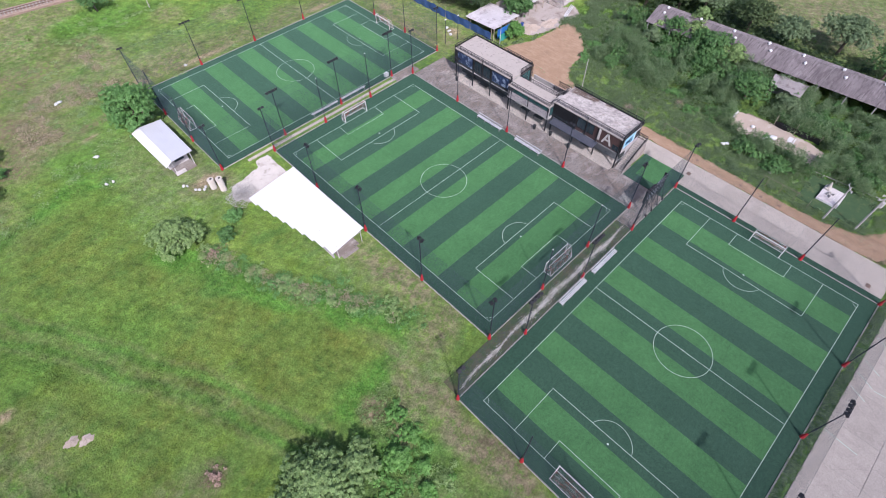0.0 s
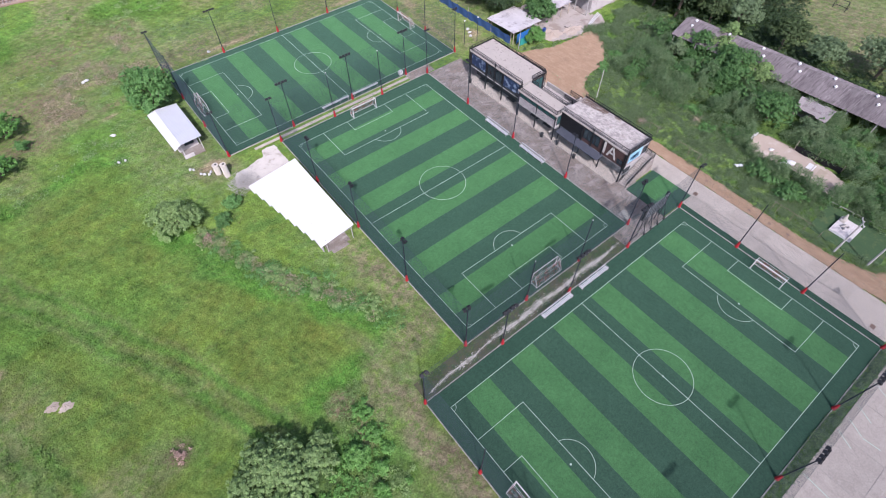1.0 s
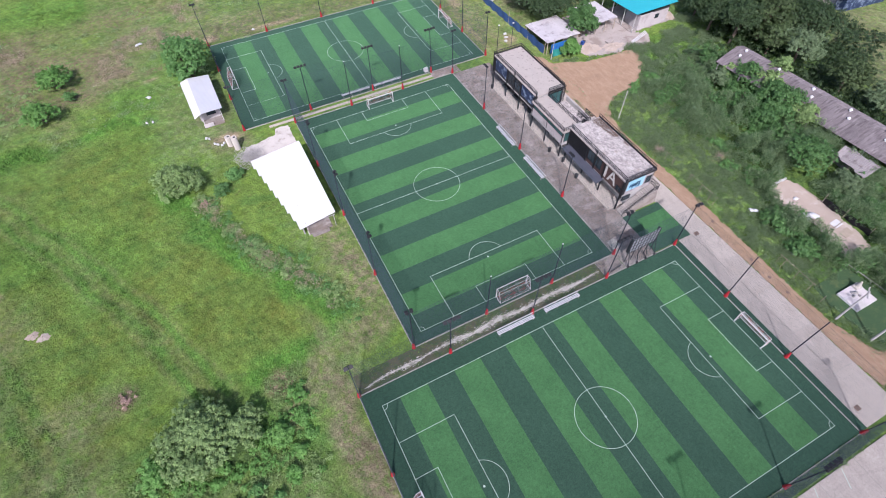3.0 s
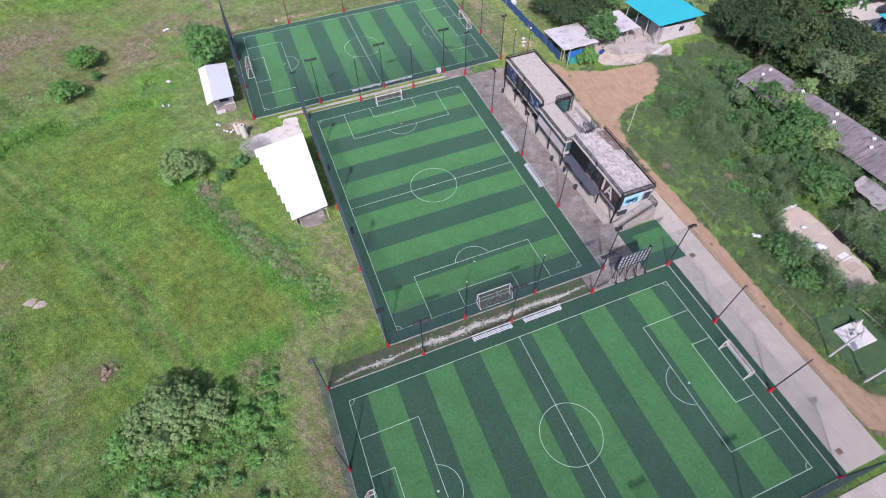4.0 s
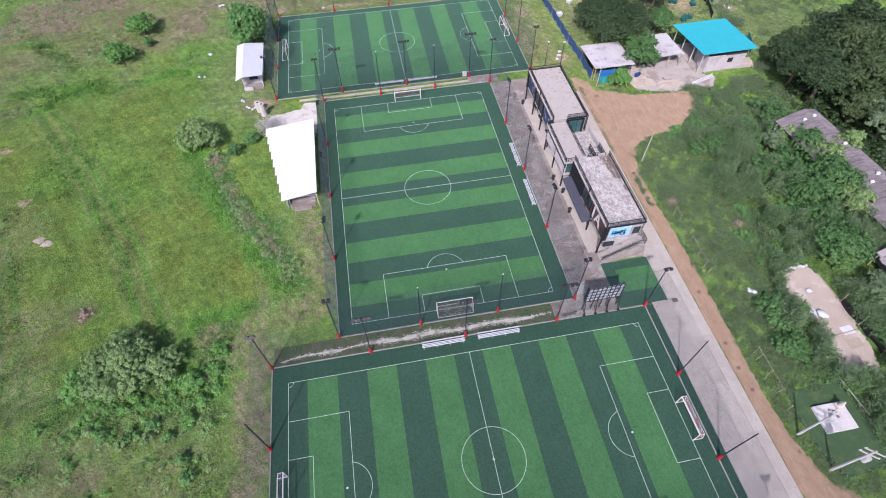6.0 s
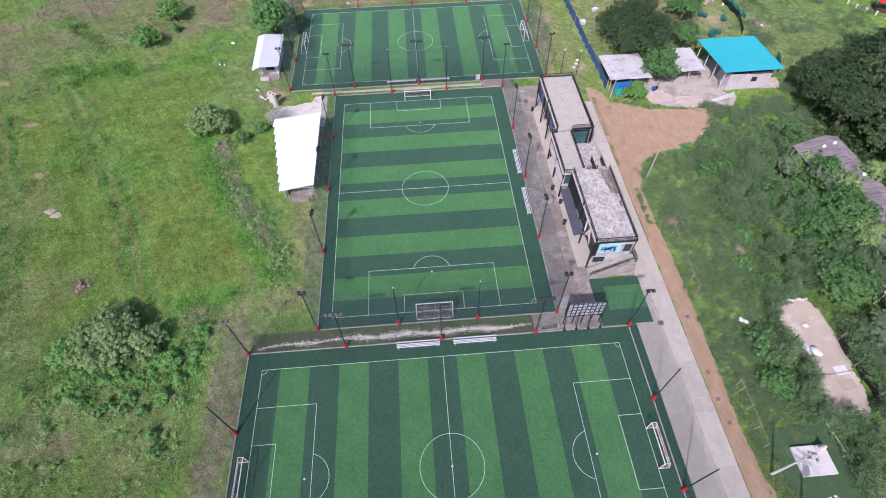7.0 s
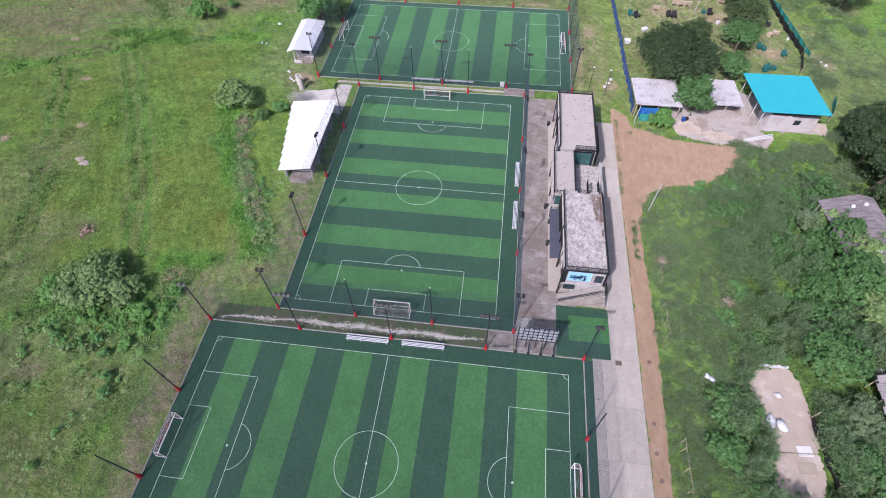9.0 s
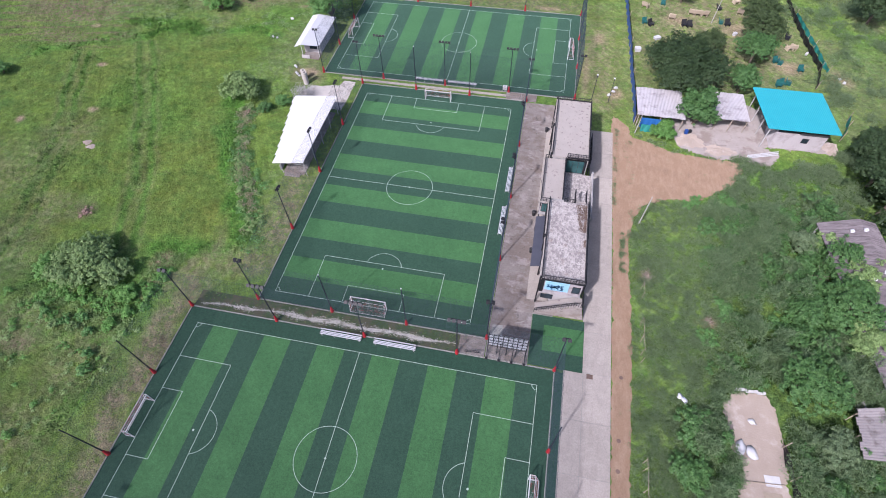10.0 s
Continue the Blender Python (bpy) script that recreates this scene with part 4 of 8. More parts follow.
def build_fence(label, rect, poles, bars):
    """poles: (x, y, kind); kind 4: bar of four lamps, 2: a pair, 0: none. bars give where the lamps face."""
    x0, y0, x1, y1 = rect
    fence = thing("net_fence", ((x0 + x1) / 2, (y0 + y1) / 2, 0), label, "fence", "pitch fences")
    o = Vector(ORIGIN[fence.name])
    first = {}
    for x, y, kind in poles:
        at = Vector((x, y, 0)) - o
        yaw = math.degrees(math.atan2(-(at.x), at.y)) if not bars else 0
        if abs(x - x0) < 0.2 and y0 + 1 < y < y1 - 1:
            yaw = 90
        elif abs(x - x1) < 0.2 and y0 + 1 < y < y1 - 1:
            yaw = -90
        elif abs(y - y1) < 0.2:
            yaw = 0
        else:
            yaw = 180
        m = pose(at.x, at.y, 0, 0, 0, yaw)
        if "post" not in first:
            first["post"] = Mesh().tube((0, 0, 0), (0, 0, POST_H), 0.075, 0.06, 8).make("post", "navy_steel", fence)
            ORIGIN[first["post"].name] = (0, 0, 0)
            first["post"].data.transform(Matrix.Translation(o))
            first["post"].matrix_basis = m
            post = first["post"]
        else:
            post = twin(first["post"], fence, m)
        ORIGIN[post.name] = (0, 0, 0)

        def bit(key, build, name, mat, label2, mm):
            if key not in first:
                first[key] = build().make(name, mat, post, label2)
                first[key].matrix_basis = mm
            else:
                twin(first[key], post, mm, label2)

        bit("sleeve", lambda: Mesh().tube((0, 0, 0), (0, 0, 0.25), 0.25, 0.23, 10).tube((0, 0, 0.25), (0, 0, 1.25), 0.23, 0.10, 10), "sleeve", "red", "red painted base sleeve", Matrix())
        top = POST_H - 0.1
        if kind == 4:
            bit("bar", lambda: Mesh().box(-1.0, -0.05, -0.05, 1.0, 0.05, 0.05), "crossbar", "black_steel", "", pose(0, 0, top))
            for dx in (-0.85, -0.3, 0.3, 0.85):
                bit("lamp", lamp_mesh, "flood_lamp", "black_steel", "black flood lamp", pose(dx, -0.12, top + 0.05, 30, 0, 0))
        elif kind == 2:
            bit("arm", lambda: Mesh().box(-0.4, -0.04, -0.04, 0.4, 0.04, 0.04), "crossbar", "black_steel", "", pose(0, 0, top))
            for dx in (-0.3, 0.3):
                bit("lamp", lamp_mesh, "flood_lamp", "black_steel", "black flood lamp", pose(dx, -0.12, top + 0.05, 30, 0, 0))
        else:
            bit("cap", lambda: Mesh().tube((0, 0, 0), (0, 0, 0.12), 0.09, 0.03, 8), "cap", "white_paint" if rect == FENCE_B else "navy_steel", "pale cap" if rect == FENCE_B else "", pose(0, 0, POST_H - 0.02))
    # Nets: round cords, side by side, with top and bottom ropes.
    for (ax, ay), (bx, by) in (((x0, y0), (x1, y0)), ((x1, y0), (x1, y1)), ((x1, y1), (x0, y1)), ((x0, y1), (x0, y0))):
        m = Mesh()
        ln = math.hypot(bx - ax, by - ay)
        n = int(ln / 0.14)
        for i in range(n + 1):
            px, py = ax + (bx - ax) * i / n, ay + (by - ay) * i / n
            m.tube((px, py, 0.1), (px, py, 8.4), 0.0042, n=3, cap=False)
        for k in range(60):
            z = 0.1 + k * 8.3 / 59
            m.tube((ax, ay, z), (bx, by, z), 0.012 if k in (0, 59) else 0.0042, n=3, cap=False)
        m.make("net", "net", fence, "fine blue green netting")
    k = Mesh()
    k.box(x0 - 0.06, y0 - 0.06, -0.1, x1 + 0.06, y0 + 0.06, 0.1).box(x0 - 0.06, y1 - 0.06, -0.1, x1 + 0.06, y1 + 0.06, 0.1)
    k.box(x0 - 0.06, y0 + 0.06, -0.1, x0 + 0.06, y1 - 0.06, 0.1).box(x1 - 0.06, y0 + 0.06, -0.1, x1 + 0.06, y1 - 0.06, 0.1)
    k.make("kerb", "kerb", fence, "pale concrete kerb")
    return fence


def long_poles(rect, ys):
    x0, y0, x1, y1 = rect
    xs = [x0, x0 + 12.1, (x0 + x1) / 2, x1 - 12.1, x1]
    out = [(x, y, 4 if 0 < i < 4 else 2) for y in (y0, y1) for i, x in enumerate(xs)]
    return out + [(x, y, 0) for x in (x0, x1) for y in ys]


build_fence("tall navy post and net fence with red bases beside the road", FENCE_A, long_poles(FENCE_A, (-14.0, -23.8)), True)
build_fence("tall navy post and net fence with red bases before the clubhouse", FENCE_B,
            [(x, y, 2) for x in (-1.75, 29.4) for y in (-1.6, 10.8, 22.9, 34.8, 46.9)] + [(x, y, 0) for x in (8.75, 18.9) for y in (-1.6, 46.9)], True)
build_fence("tall navy post and net fence with red bases beside the meadow", FENCE_C, long_poles(FENCE_C, (58.8, 68.8)), True)


# ---- goals ----
def build_goal(x, y, yaw, width, label):
    """Opening along local x, mouth towards -y."""
    goal = thing("goal", (0, 0, 0), label, "goal", "football goals")
    w, h, d1, d2 = width / 2, 2.0, 0.55, 1.15
    f = Mesh()
    f.tube((-w, 0, 0), (-w, 0, h), 0.055, n=8).tube((w, 0, 0), (w, 0, h), 0.055, n=8).tube((-w - 0.05, 0, h), (w + 0.05, 0, h), 0.055, n=8)
    f.make("goal_frame", "white_paint", goal, "white tubular frame")
    b = Mesh()
    for s in (-w, w):
        b.tube((s, 0, h), (s, d1, h), 0.03).tube((s, d1, h), (s, d2, 0.04), 0.03).tube((s, 0, 0.04), (s, d2, 0.04), 0.03)
    b.tube((-w, d2, 0.04), (w, d2, 0.04), 0.03).tube((-w, d1, h), (w, d1, h), 0.02)
    b.make("back_frame", "white_paint", goal)
    for name, mat, pick in (("white_net", "net_white", 0), ("red_net", "net_red", 1)):
        m = Mesh()
        n = int(width / 0.1)
        for i in range(n + 1):
            if (i // 8) % 2 == pick:
                px = -w + width * i / n
                m.tube((px, 0, h), (px, d1, h), 0.004, n=3, cap=False).tube((px, d1, h), (px, d2, 0.04), 0.004, n=3, cap=False)
        for k in range(20):
            if (k // 5) % 2 == pick:
                z = 0.06 + k * (h - 0.06) / 19
                yb = d2 + (d1 - d2) * (z - 0.04) / (h - 0.04)
                m.tube((-w, yb, z), (w, yb, z), 0.004, n=3, cap=False)
                for s in (-w, w):
                    m.tube((s, 0, z), (s, yb, z), 0.004, n=3, cap=False)
        m.make("goal_net", mat, goal, name.replace("_", " ") + "ting")
    goal.matrix_basis = pose(x, y, 0.02, 0, 0, yaw)
    return goal


ga = build_goal(-8.2, -19.4, 90, 4.3, "white goal with red and white netting on striped turf")
copy_thing(ga, pose(36.3, -19.4, 0.02, 0, 0, -90))
copy_thing(ga, pose(-8.25, 63.65, 0.02, 0, 0, 90))
copy_thing(ga, pose(36.05, 63.65, 0.02, 0, 0, -90))
def build_old_goal():
    t = thing("goal", (113.4, 8.8, 0), "old dark steel goal frame on the dry far field", "goal", "football goals")
    for y in (7.5, 10.2):
        Mesh().tube((113.4, y, -0.1), (113.4, y, 2.0), 0.07).make("post", "black_steel", t)
        Mesh().tube((113.4, y, 2.0), (115.0, y, 0.05), 0.045).tube((113.4, y, 0.08), (115.0, y, 0.08), 0.045).make("side_frame", "black_steel", t)
    Mesh().tube((113.4, 7.45, 2.0), (113.4, 10.25, 2.0), 0.07).make("crossbar", "black_steel", t)
    Mesh().tube((115.0, 7.5, 0.08), (115.0, 10.2, 0.08), 0.045).make("back_bar", "black_steel", t)


build_old_goal()
gb = build_goal(13.45, -0.05, 180, 4.7, "white goal with red and white netting before the net fence")
copy_thing(gb, pose(13.45, 44.25, 0.02, 0, 0, 0))


# ---- benches ----
def build_bench(label):
    """A long white slatted bench with a low back; length along x."""
    b = thing("bench", (0, 0, 0), label, "bench", "white pitchside benches")
    for i in range(3):
        Mesh().box(-2.72, -0.25 + i * 0.19, 0.42, 2.72, -0.14 + i * 0.19, 0.46).make("seat_slat", "bench_white", b)
    Mesh().box(-2.72, 0.34, 0.66, 2.72, 0.38, 0.82).make("back_slat", "bench_white", b)
    for x in (-2.5, -0.85, 0.85, 2.5):
        Mesh().box(x - 0.03, -0.28, 0, x + 0.03, -0.22, 0.42).box(x - 0.03, 0.30, 0, x + 0.03, 0.37, 0.88).box(x - 0.03, -0.28, 0.37, x + 0.03, 0.34, 0.42).make("leg", "pole_grey", b)
    return b


first_bench = build_bench("long white slatted bench on the turf border")
first_bench.matrix_basis = pose(11.1, -4.95, 0.02)
for x, y, yaw in ((18.2, -4.95, 0), (28.75, 26.4, -90), (28.75, 17.8, -90), (10.65, 49.75, 180), (17.0, 49.75, 180)):
    copy_thing(first_bench, pose(x, y, 0.02, 0, 0, yaw))


# ---- display frame ----
def build_display():
    t = thing("display_frame", (32.1, -3.6, 0.06), "black steel display frame with milky white panels on concrete", "billboard")
    x0, x1, yb = 29.75, 34.4, -3.45
    for i in range(9):
        x = x0 + (x1 - x0) * i / 8
        Mesh().box(x - 0.05, yb - 0.05, 2.0 if i % 2 else 0.06, x + 0.05, yb + 0.03, 5.05).make("upright", "black_steel", t)
    for k in range(5):
        z = 2.15 + k * 0.71
        Mesh().box(x0 - 0.04, yb - 0.085, z - 0.05, x1 + 0.04, yb - 0.052, z + 0.05).make("rail", "black_steel", t)
    for i in range(8):
        for k in range(4):
            a, b = x0 + (x1 - x0) * i / 8, 2.15 + k * 0.71
            Mesh().box(a + 0.04, yb + 0.035, b + 0.04, a + (x1 - x0) / 8 - 0.04, yb + 0.06, b + 0.67).make("panel", "panel_white", t)
    for x in (x0, x0 + 1.55, x0 + 3.1, x1):
        Mesh().tube((x, yb - 0.9, 0.1), (x, yb - 0.04, 2.9), 0.045).tube((x, yb - 0.85, 0.25), (x, yb - 0.02, 0.9), 0.03).make("brace", "black_steel", t)
        Mesh().box(x - 0.16, yb - 1.05, 0.05, x + 0.16, yb - 0.75, 0.24).make("foot", "black_steel", t)
    for xs in (x0, x1 - 0.06):
        Mesh().box(xs, yb + 0.10, 2.0, xs + 0.06, yb + 0.45, 5.0).make("side_truss", "black_steel", t)


build_display()


# ---- clubhouse ----
def railing(parent, p, q, z, h=0.68, step=0.34, mat="black_steel"):
    """A rail with uprights between two places of the plan."""
    m = Mesh()
    ln = math.hypot(q[0] - p[0], q[1] - p[1])
    for k in (0.08, h * 0.5, h):
        m.tube((*p, z + k), (*q, z + k), 0.034 if k < h else 0.06, n=4)
    n = max(1, int(ln / step))
    for i in range(n + 1):
        x, y = p[0] + (q[0] - p[0]) * i / n, p[1] + (q[1] - p[1]) * i / n
        m.tube((x, y, z), (x, y, z + h), 0.055 if i % 4 == 0 else 0.034, n=4)
    return m.make("railing", mat, parent, "black steel railing")


def window(parent, axis, at, a0, a1, z0, z1, panes, mat="glass", frame_mat="black_steel", out=-1):
    """A framed window on a wall: axis is the wall's normal, at its place; panes side by side."""
    def slab(lo, hi, u0, u1, w0, w1):
        return Mesh().box(lo, u0, w0, hi, u1, w1) if axis == "x" else Mesh().box(u0, lo, w0, u1, hi, w1)
    lo, hi = sorted((at, at + out * 0.004))
    win = slab(lo, hi, a0, a1, z0, z1).make("window", "dark_void", parent)
    lo, hi = sorted((at + out * 0.005, at + out * 0.07))
    for z in (z0, z1 - 0.06):
        slab(lo, hi, a0, a1, z, z + 0.06).make("frame_rail", frame_mat, win)
    for i in range(panes + 1):
        a = a0 + (a1 - a0 - 0.06) * i / panes
        slab(lo, hi, a, a + 0.06, z0 + 0.06, z1 - 0.06).make("frame_stile", frame_mat, win)
    lo, hi = sorted((at + out * 0.006, at + out * 0.03))
    for i in range(panes):
        a, b = a0 + (a1 - a0 - 0.06) * i / panes + 0.06, a0 + (a1 - a0 - 0.06) * (i + 1) / panes
        slab(lo, hi, a, b, z0 + 0.06, z1 - 0.06).make("pane", mat, win)
    return win


def build_clubhouse():
    b = thing("clubhouse", (37.5, 22.5, 0.0), "two storey grey clubhouse with black steel galleries and weathered flat roofs", "building")
    G, F, R, T = 0.06, 2.95, 6.0, 5.45
    # ground floor: set back behind columns
    Mesh().box(36.6, 4.9, 0.0, 40.2, 18.0, F - 0.2).make("ground_wall", "wall_grey", b)
    Mesh().box(36.4, 18.0, 0.0, 36.9, 27.0, F - 0.2).box(36.9, 18.0, 0.0, 41.2, 18.2, F - 0.2).box(36.9, 26.8, 0, 41.2, 27.0, F - 0.2).make("ground_wall", "wall_grey", b)
    Mesh().box(36.4, 27.0, 0.0, 40.0, 40.4, F - 0.2).make("ground_wall", "dark_void", b)
    Mesh().box(36.9, 18.2, 0.0, 41.0, 26.8, F - 0.24).make("ground_wall", "wall_grey", b)
    Mesh().box(41.0, 18.0, 0.0, 41.25, 27.0, F + 0.75).make("parapet", "wall_grey", b)
    Mesh().box(40.0, 4.9, 0.0, 41.2, 5.0, 0.3).make("plinth", "wall_grey", b)
    Mesh().box(33.75, 5.2, 0.0, 36.55, 40.3, 0.2).make("walkway", "road", b, "pale raised concrete walkway")
    # floor slabs
    Mesh().box(35.0, 4.8, F - 0.2, 40.3, 18.0, F).make("floor_slab", "wall_grey", b)
    Mesh().box(34.6, 27.0, F - 0.2, 40.1, 40.45, F).make("floor_slab", "wall_grey", b)
    Mesh().box(33.8, 18.0, F - 0.2, 36.9, 27.0, F).make("floor_slab", "wall_grey", b)
    Mesh().box(36.9, 18.2, F - 0.235, 41.0, 26.8, F - 0.02).make("court_floor", "roof_worn", b, "pale stained court floor")
    # roofs
    Mesh().box(34.9, 4.75, R - 0.28, 40.35, 18.05, R).make("roof", "roof_worn", b, "peeling grey and white cement roof")
    Mesh().box(34.55, 26.95, R - 0.28, 40.1, 40.5, R).make("roof", "roof_cement", b, "stained pale cement roof")
    Mesh().box(33.7, 18.05, T - 0.25, 36.85, 26.95, T).make("roof", "roof_cement", b, "lower pale cement terrace roof")
    Mesh().box(34.86, 18.05, T - 0.2, 37.0, 18.35, R).make("step_wall", "wall_grey", b)
    # upper walls, south block
    Mesh().box(35.0, 5.0, F, 35.2, 18.0, R - 0.28).make("upper_wall", "brown_wall", b, "dark brown clad wall")
    Mesh().box(35.5, 4.85, F, 40.2, 5.05, R - 0.28).make("upper_wall", "wall_dull", b, "dull rendered end wall")
    Mesh().box(35.02, 4.85, F, 35.5, 5.0, R - 0.28).make("upper_wall", "black_steel", b)
    Mesh().box(40.0, 5.05, F, 40.2, 18.0, R - 0.28).make("upper_wall", "wall_grey", b)
    Mesh().box(36.85, 17.85, F, 40.0, 18.0, R - 0.28).make("upper_wall", "wall_grey", b)
    # mesh screen and windows on the pitch side
    Mesh().box(34.90, 13.4, F + 0.1, 34.99, 17.9, R - 0.32).make("screen", "dark_void", b, "dark slatted screen")
    for i in range(22):
        z = F + 0.14 + i * 0.12
        Mesh().box(34.83, 13.45, z, 34.895, 17.85, z + 0.05).make("screen_slat", "black_steel", b)
    window(b, "x", 34.99, 10.0, 13.2, F + 0.7, R - 0.45, 4)
    window(b, "x", 34.99, 5.2, 6.3, F + 0.25, F + 1.2, 2)
    # white sign shapes on the cladding
    Mesh().box(34.92, 8.75, F + 0.5, 34.99, 9.1, R - 0.5).make("sign_bar", "pole_grey", b, "white sign stroke")
    m = Mesh()
    for y0, z0, y1, z1 in ((8.2, F + 0.5, 7.45, R - 0.55), (6.7, F + 0.5, 7.45, R - 0.55)):
        m.add([(34.92, y0 - 0.16, z0), (34.92, y0 + 0.16, z0), (34.92, y1 + 0.16, z1), (34.92, y1 - 0.16, z1), (34.98, y0 - 0.16, z0), (34.98, y0 + 0.16, z0), (34.98, y1 + 0.16, z1), (34.98, y1 - 0.16, z1)],
              [(0, 1, 2, 3), (7, 6, 5, 4), (0, 4, 5, 1), (1, 5, 6, 2), (2, 6, 7, 3), (3, 7, 4, 0)])
    m.box(34.92, 7.1, F + 1.1, 34.975, 7.8, F + 1.35).make("sign_shape", "pole_grey", b, "white sign stroke")
    # awning over the ground floor
    Mesh().add([(33.6, 8.8, F - 0.35), (34.95, 8.8, F - 0.02), (34.95, 17.6, F - 0.02), (33.6, 17.6, F - 0.35), (33.6, 8.8, F - 0.43), (34.95, 8.8, F - 0.1), (34.95, 17.6, F - 0.1), (33.6, 17.6, F - 0.43)],
               [(0, 1, 2, 3), (7, 6, 5, 4), (0, 4, 5, 1), (1, 5, 6, 2), (2, 6, 7, 3), (3, 7, 4, 0)]).make("awning", "grey_awning", b, "dark grey metal awning")
    # terrace block front
    Mesh().box(33.85, 18.1, F, 34.0, 26.9, F + 1.2).make("upper_wall", "wall_dull", b, "pale grey lower wall")
    Mesh().box(34.0, 18.1, F, 36.8, 18.25, T - 0.25).box(34.0, 26.75, F, 36.8, 26.9, T - 0.25).make("upper_wall", "wall_grey", b)
    Mesh().box(36.65, 18.25, F, 36.8, 26.75, T - 0.25).make("upper_wall", "wall_grey", b)
    window(b, "x", 33.98, 18.2, 26.8, F + 1.2, T - 0.27, 6, "glass_green")
    window(b, "y", 18.08, 34.05, 35.0, F + 0.4, T - 0.4, 2, "glass_green")
    # north block front: printed panels between black columns
    Mesh().box(34.64, 27.0, F, 34.80, 40.4, R - 0.28).make("upper_wall", "dark_void", b)
    Mesh().box(34.80, 40.25, F, 40.05, 40.4, R - 0.28).make("upper_wall", "wall_grey", b)
    Mesh().box(39.9, 27.0, F, 40.05, 40.25, R - 0.28).make("upper_wall", "wall_grey", b)
    Mesh().box(34.80, 27.0, F, 36.9, 27.15, R - 0.28).make("upper_wall", "wall_grey", b)
    for y0, y1, mat in ((27.5, 31.4, "blue_panel"), (31.9, 35.7, "glass"), (36.2, 39.9, "blue_panel")):
        Mesh().box(34.57, y0, F + 0.5, 34.635, y1, R - 0.6).make("panel", mat, b)
        if mat == "glass":
            window(b, "x", 34.63, y0, y1, F + 0.45, R - 0.55, 5)
    # stair court: glazed back
    window(b, "y", 26.98, 37.0, 39.6, F + 0.1, R - 0.5, 3, "glass_green")
    Mesh().box(39.6, 26.9, F, 39.9, 27.2, R - 0.28).make("column", "black_steel", b)
    # inner stairs from court to roof
    for i in range(9):
        Mesh().box(38.6, 18.4 + i * 0.28, F + 0.3 + (8 - i) * 0.3, 40.0, 18.72 + i * 0.28, F + 0.36 + (8 - i) * 0.3).make("stair_tread", "roof_cement", b)
    railing(b, (38.55, 18.4), (38.55, 21.0), T - 0.6, 0.9, 0.2)
    railing(b, (40.05, 18.4), (40.05, 21.0), T - 0.6, 0.9, 0.2)
    # columns along the open ground floor
    for y in (5.0, 9.2, 13.4, 17.9):
        Mesh().box(34.80, y - 0.09, G, 34.97, y + 0.09, R - 0.28).make("column", "black_steel", b)
    for y in (18.3, 22.5, 26.7):
        Mesh().box(33.82, y - 0.09, G, 34.0, y + 0.09, T - 0.25).make("column", "black_steel", b)
    for y in (27.2, 31.6, 35.9, 40.2):
        Mesh().box(34.42, y - 0.1, G, 34.56, y + 0.1, R - 0.28).make("column", "black_steel", b)
    # roof rails
    for p, q, z in (((35.0, 4.85), (40.25, 4.85), R), ((35.0, 4.85), (35.0, 18.0), R), ((40.25, 4.85), (40.25, 18.0), R), ((34.65, 27.1), (34.65, 40.4), R), ((34.65, 40.4), (40.0, 40.4), R),
                    ((40.0, 27.1), (40.0, 40.4), R), ((36.95, 27.05), (40.0, 27.05), R), ((33.8, 18.15), (33.8, 26.85), T), ((33.8, 18.15), (34.95, 18.15), T), ((36.75, 18.4), (36.75, 26.8), T), ((33.8, 26.85), (34.6, 26.85), T),
                    ((37.0, 18.0), (38.5, 18.0), R)):
        railing(b, p, q, z)
    # tall black mesh guards on the road side
    for y0, y1, zz in ((4.9, 8.2, 2.9), (12.0, 18.0, 3.1), (27.0, 33.0, 2.9)):
        m = Mesh()
        for i in range(int((y1 - y0) / 0.16) + 1):
            m.box(40.42, y0 + i * 0.16, zz, 40.46, y0 + i * 0.16 + 0.06, R + 0.1)
        for z in (zz, (zz + R) / 2, R):
            m.box(40.40, y0, z, 40.48, y1, z + 0.06)
        m.make("guard_screen", "black_steel", b, "black slatted guard screen")
    # edge beams
    for x0, y0, x1, y1, z in ((35.0, 4.66, 40.4, 4.74, R), (40.36, 4.7, 40.44, 18.05, R), (40.11, 26.95, 40.19, 40.5, R), (34.5, 40.51, 40.15, 40.59, R), (36.95, 26.86, 40.1, 26.94, R)):
        Mesh().box(x0, y0, z - 0.16, x1, y1, z + 0.12).make("edge_beam", "black_steel", b)
    for x, y in ((34.5, 40.55), (34.5, 33.7), (34.5, 27.0), (34.86, 4.75), (34.86, 11.4)):
        Mesh().box(x - 0.07, y - 0.07, F - 0.3, x + 0.07, y + 0.07, R + 0.55).make("mullion", "black_steel", b)
    Mesh().box(34.84, 4.7, R - 0.30, 34.898, 18.05, R - 0.05).make("fascia", "roof_cement", b)
    Mesh().box(34.48, 26.95, R - 0.30, 34.548, 40.5, R - 0.05).make("fascia", "roof_cement", b)
    Mesh().box(33.63, 18.05, T - 0.3, 33.698, 26.95, T - 0.04).make("fascia", "roof_cement", b)
    # poster and window on the end wall
    p = Mesh().box(35.6, 4.76, F + 0.75, 38.55, 4.845, R - 0.45).make("poster", "sky_print", b, "light blue poster with dark blue shapes")
    rng = np.random.default_rng(31)
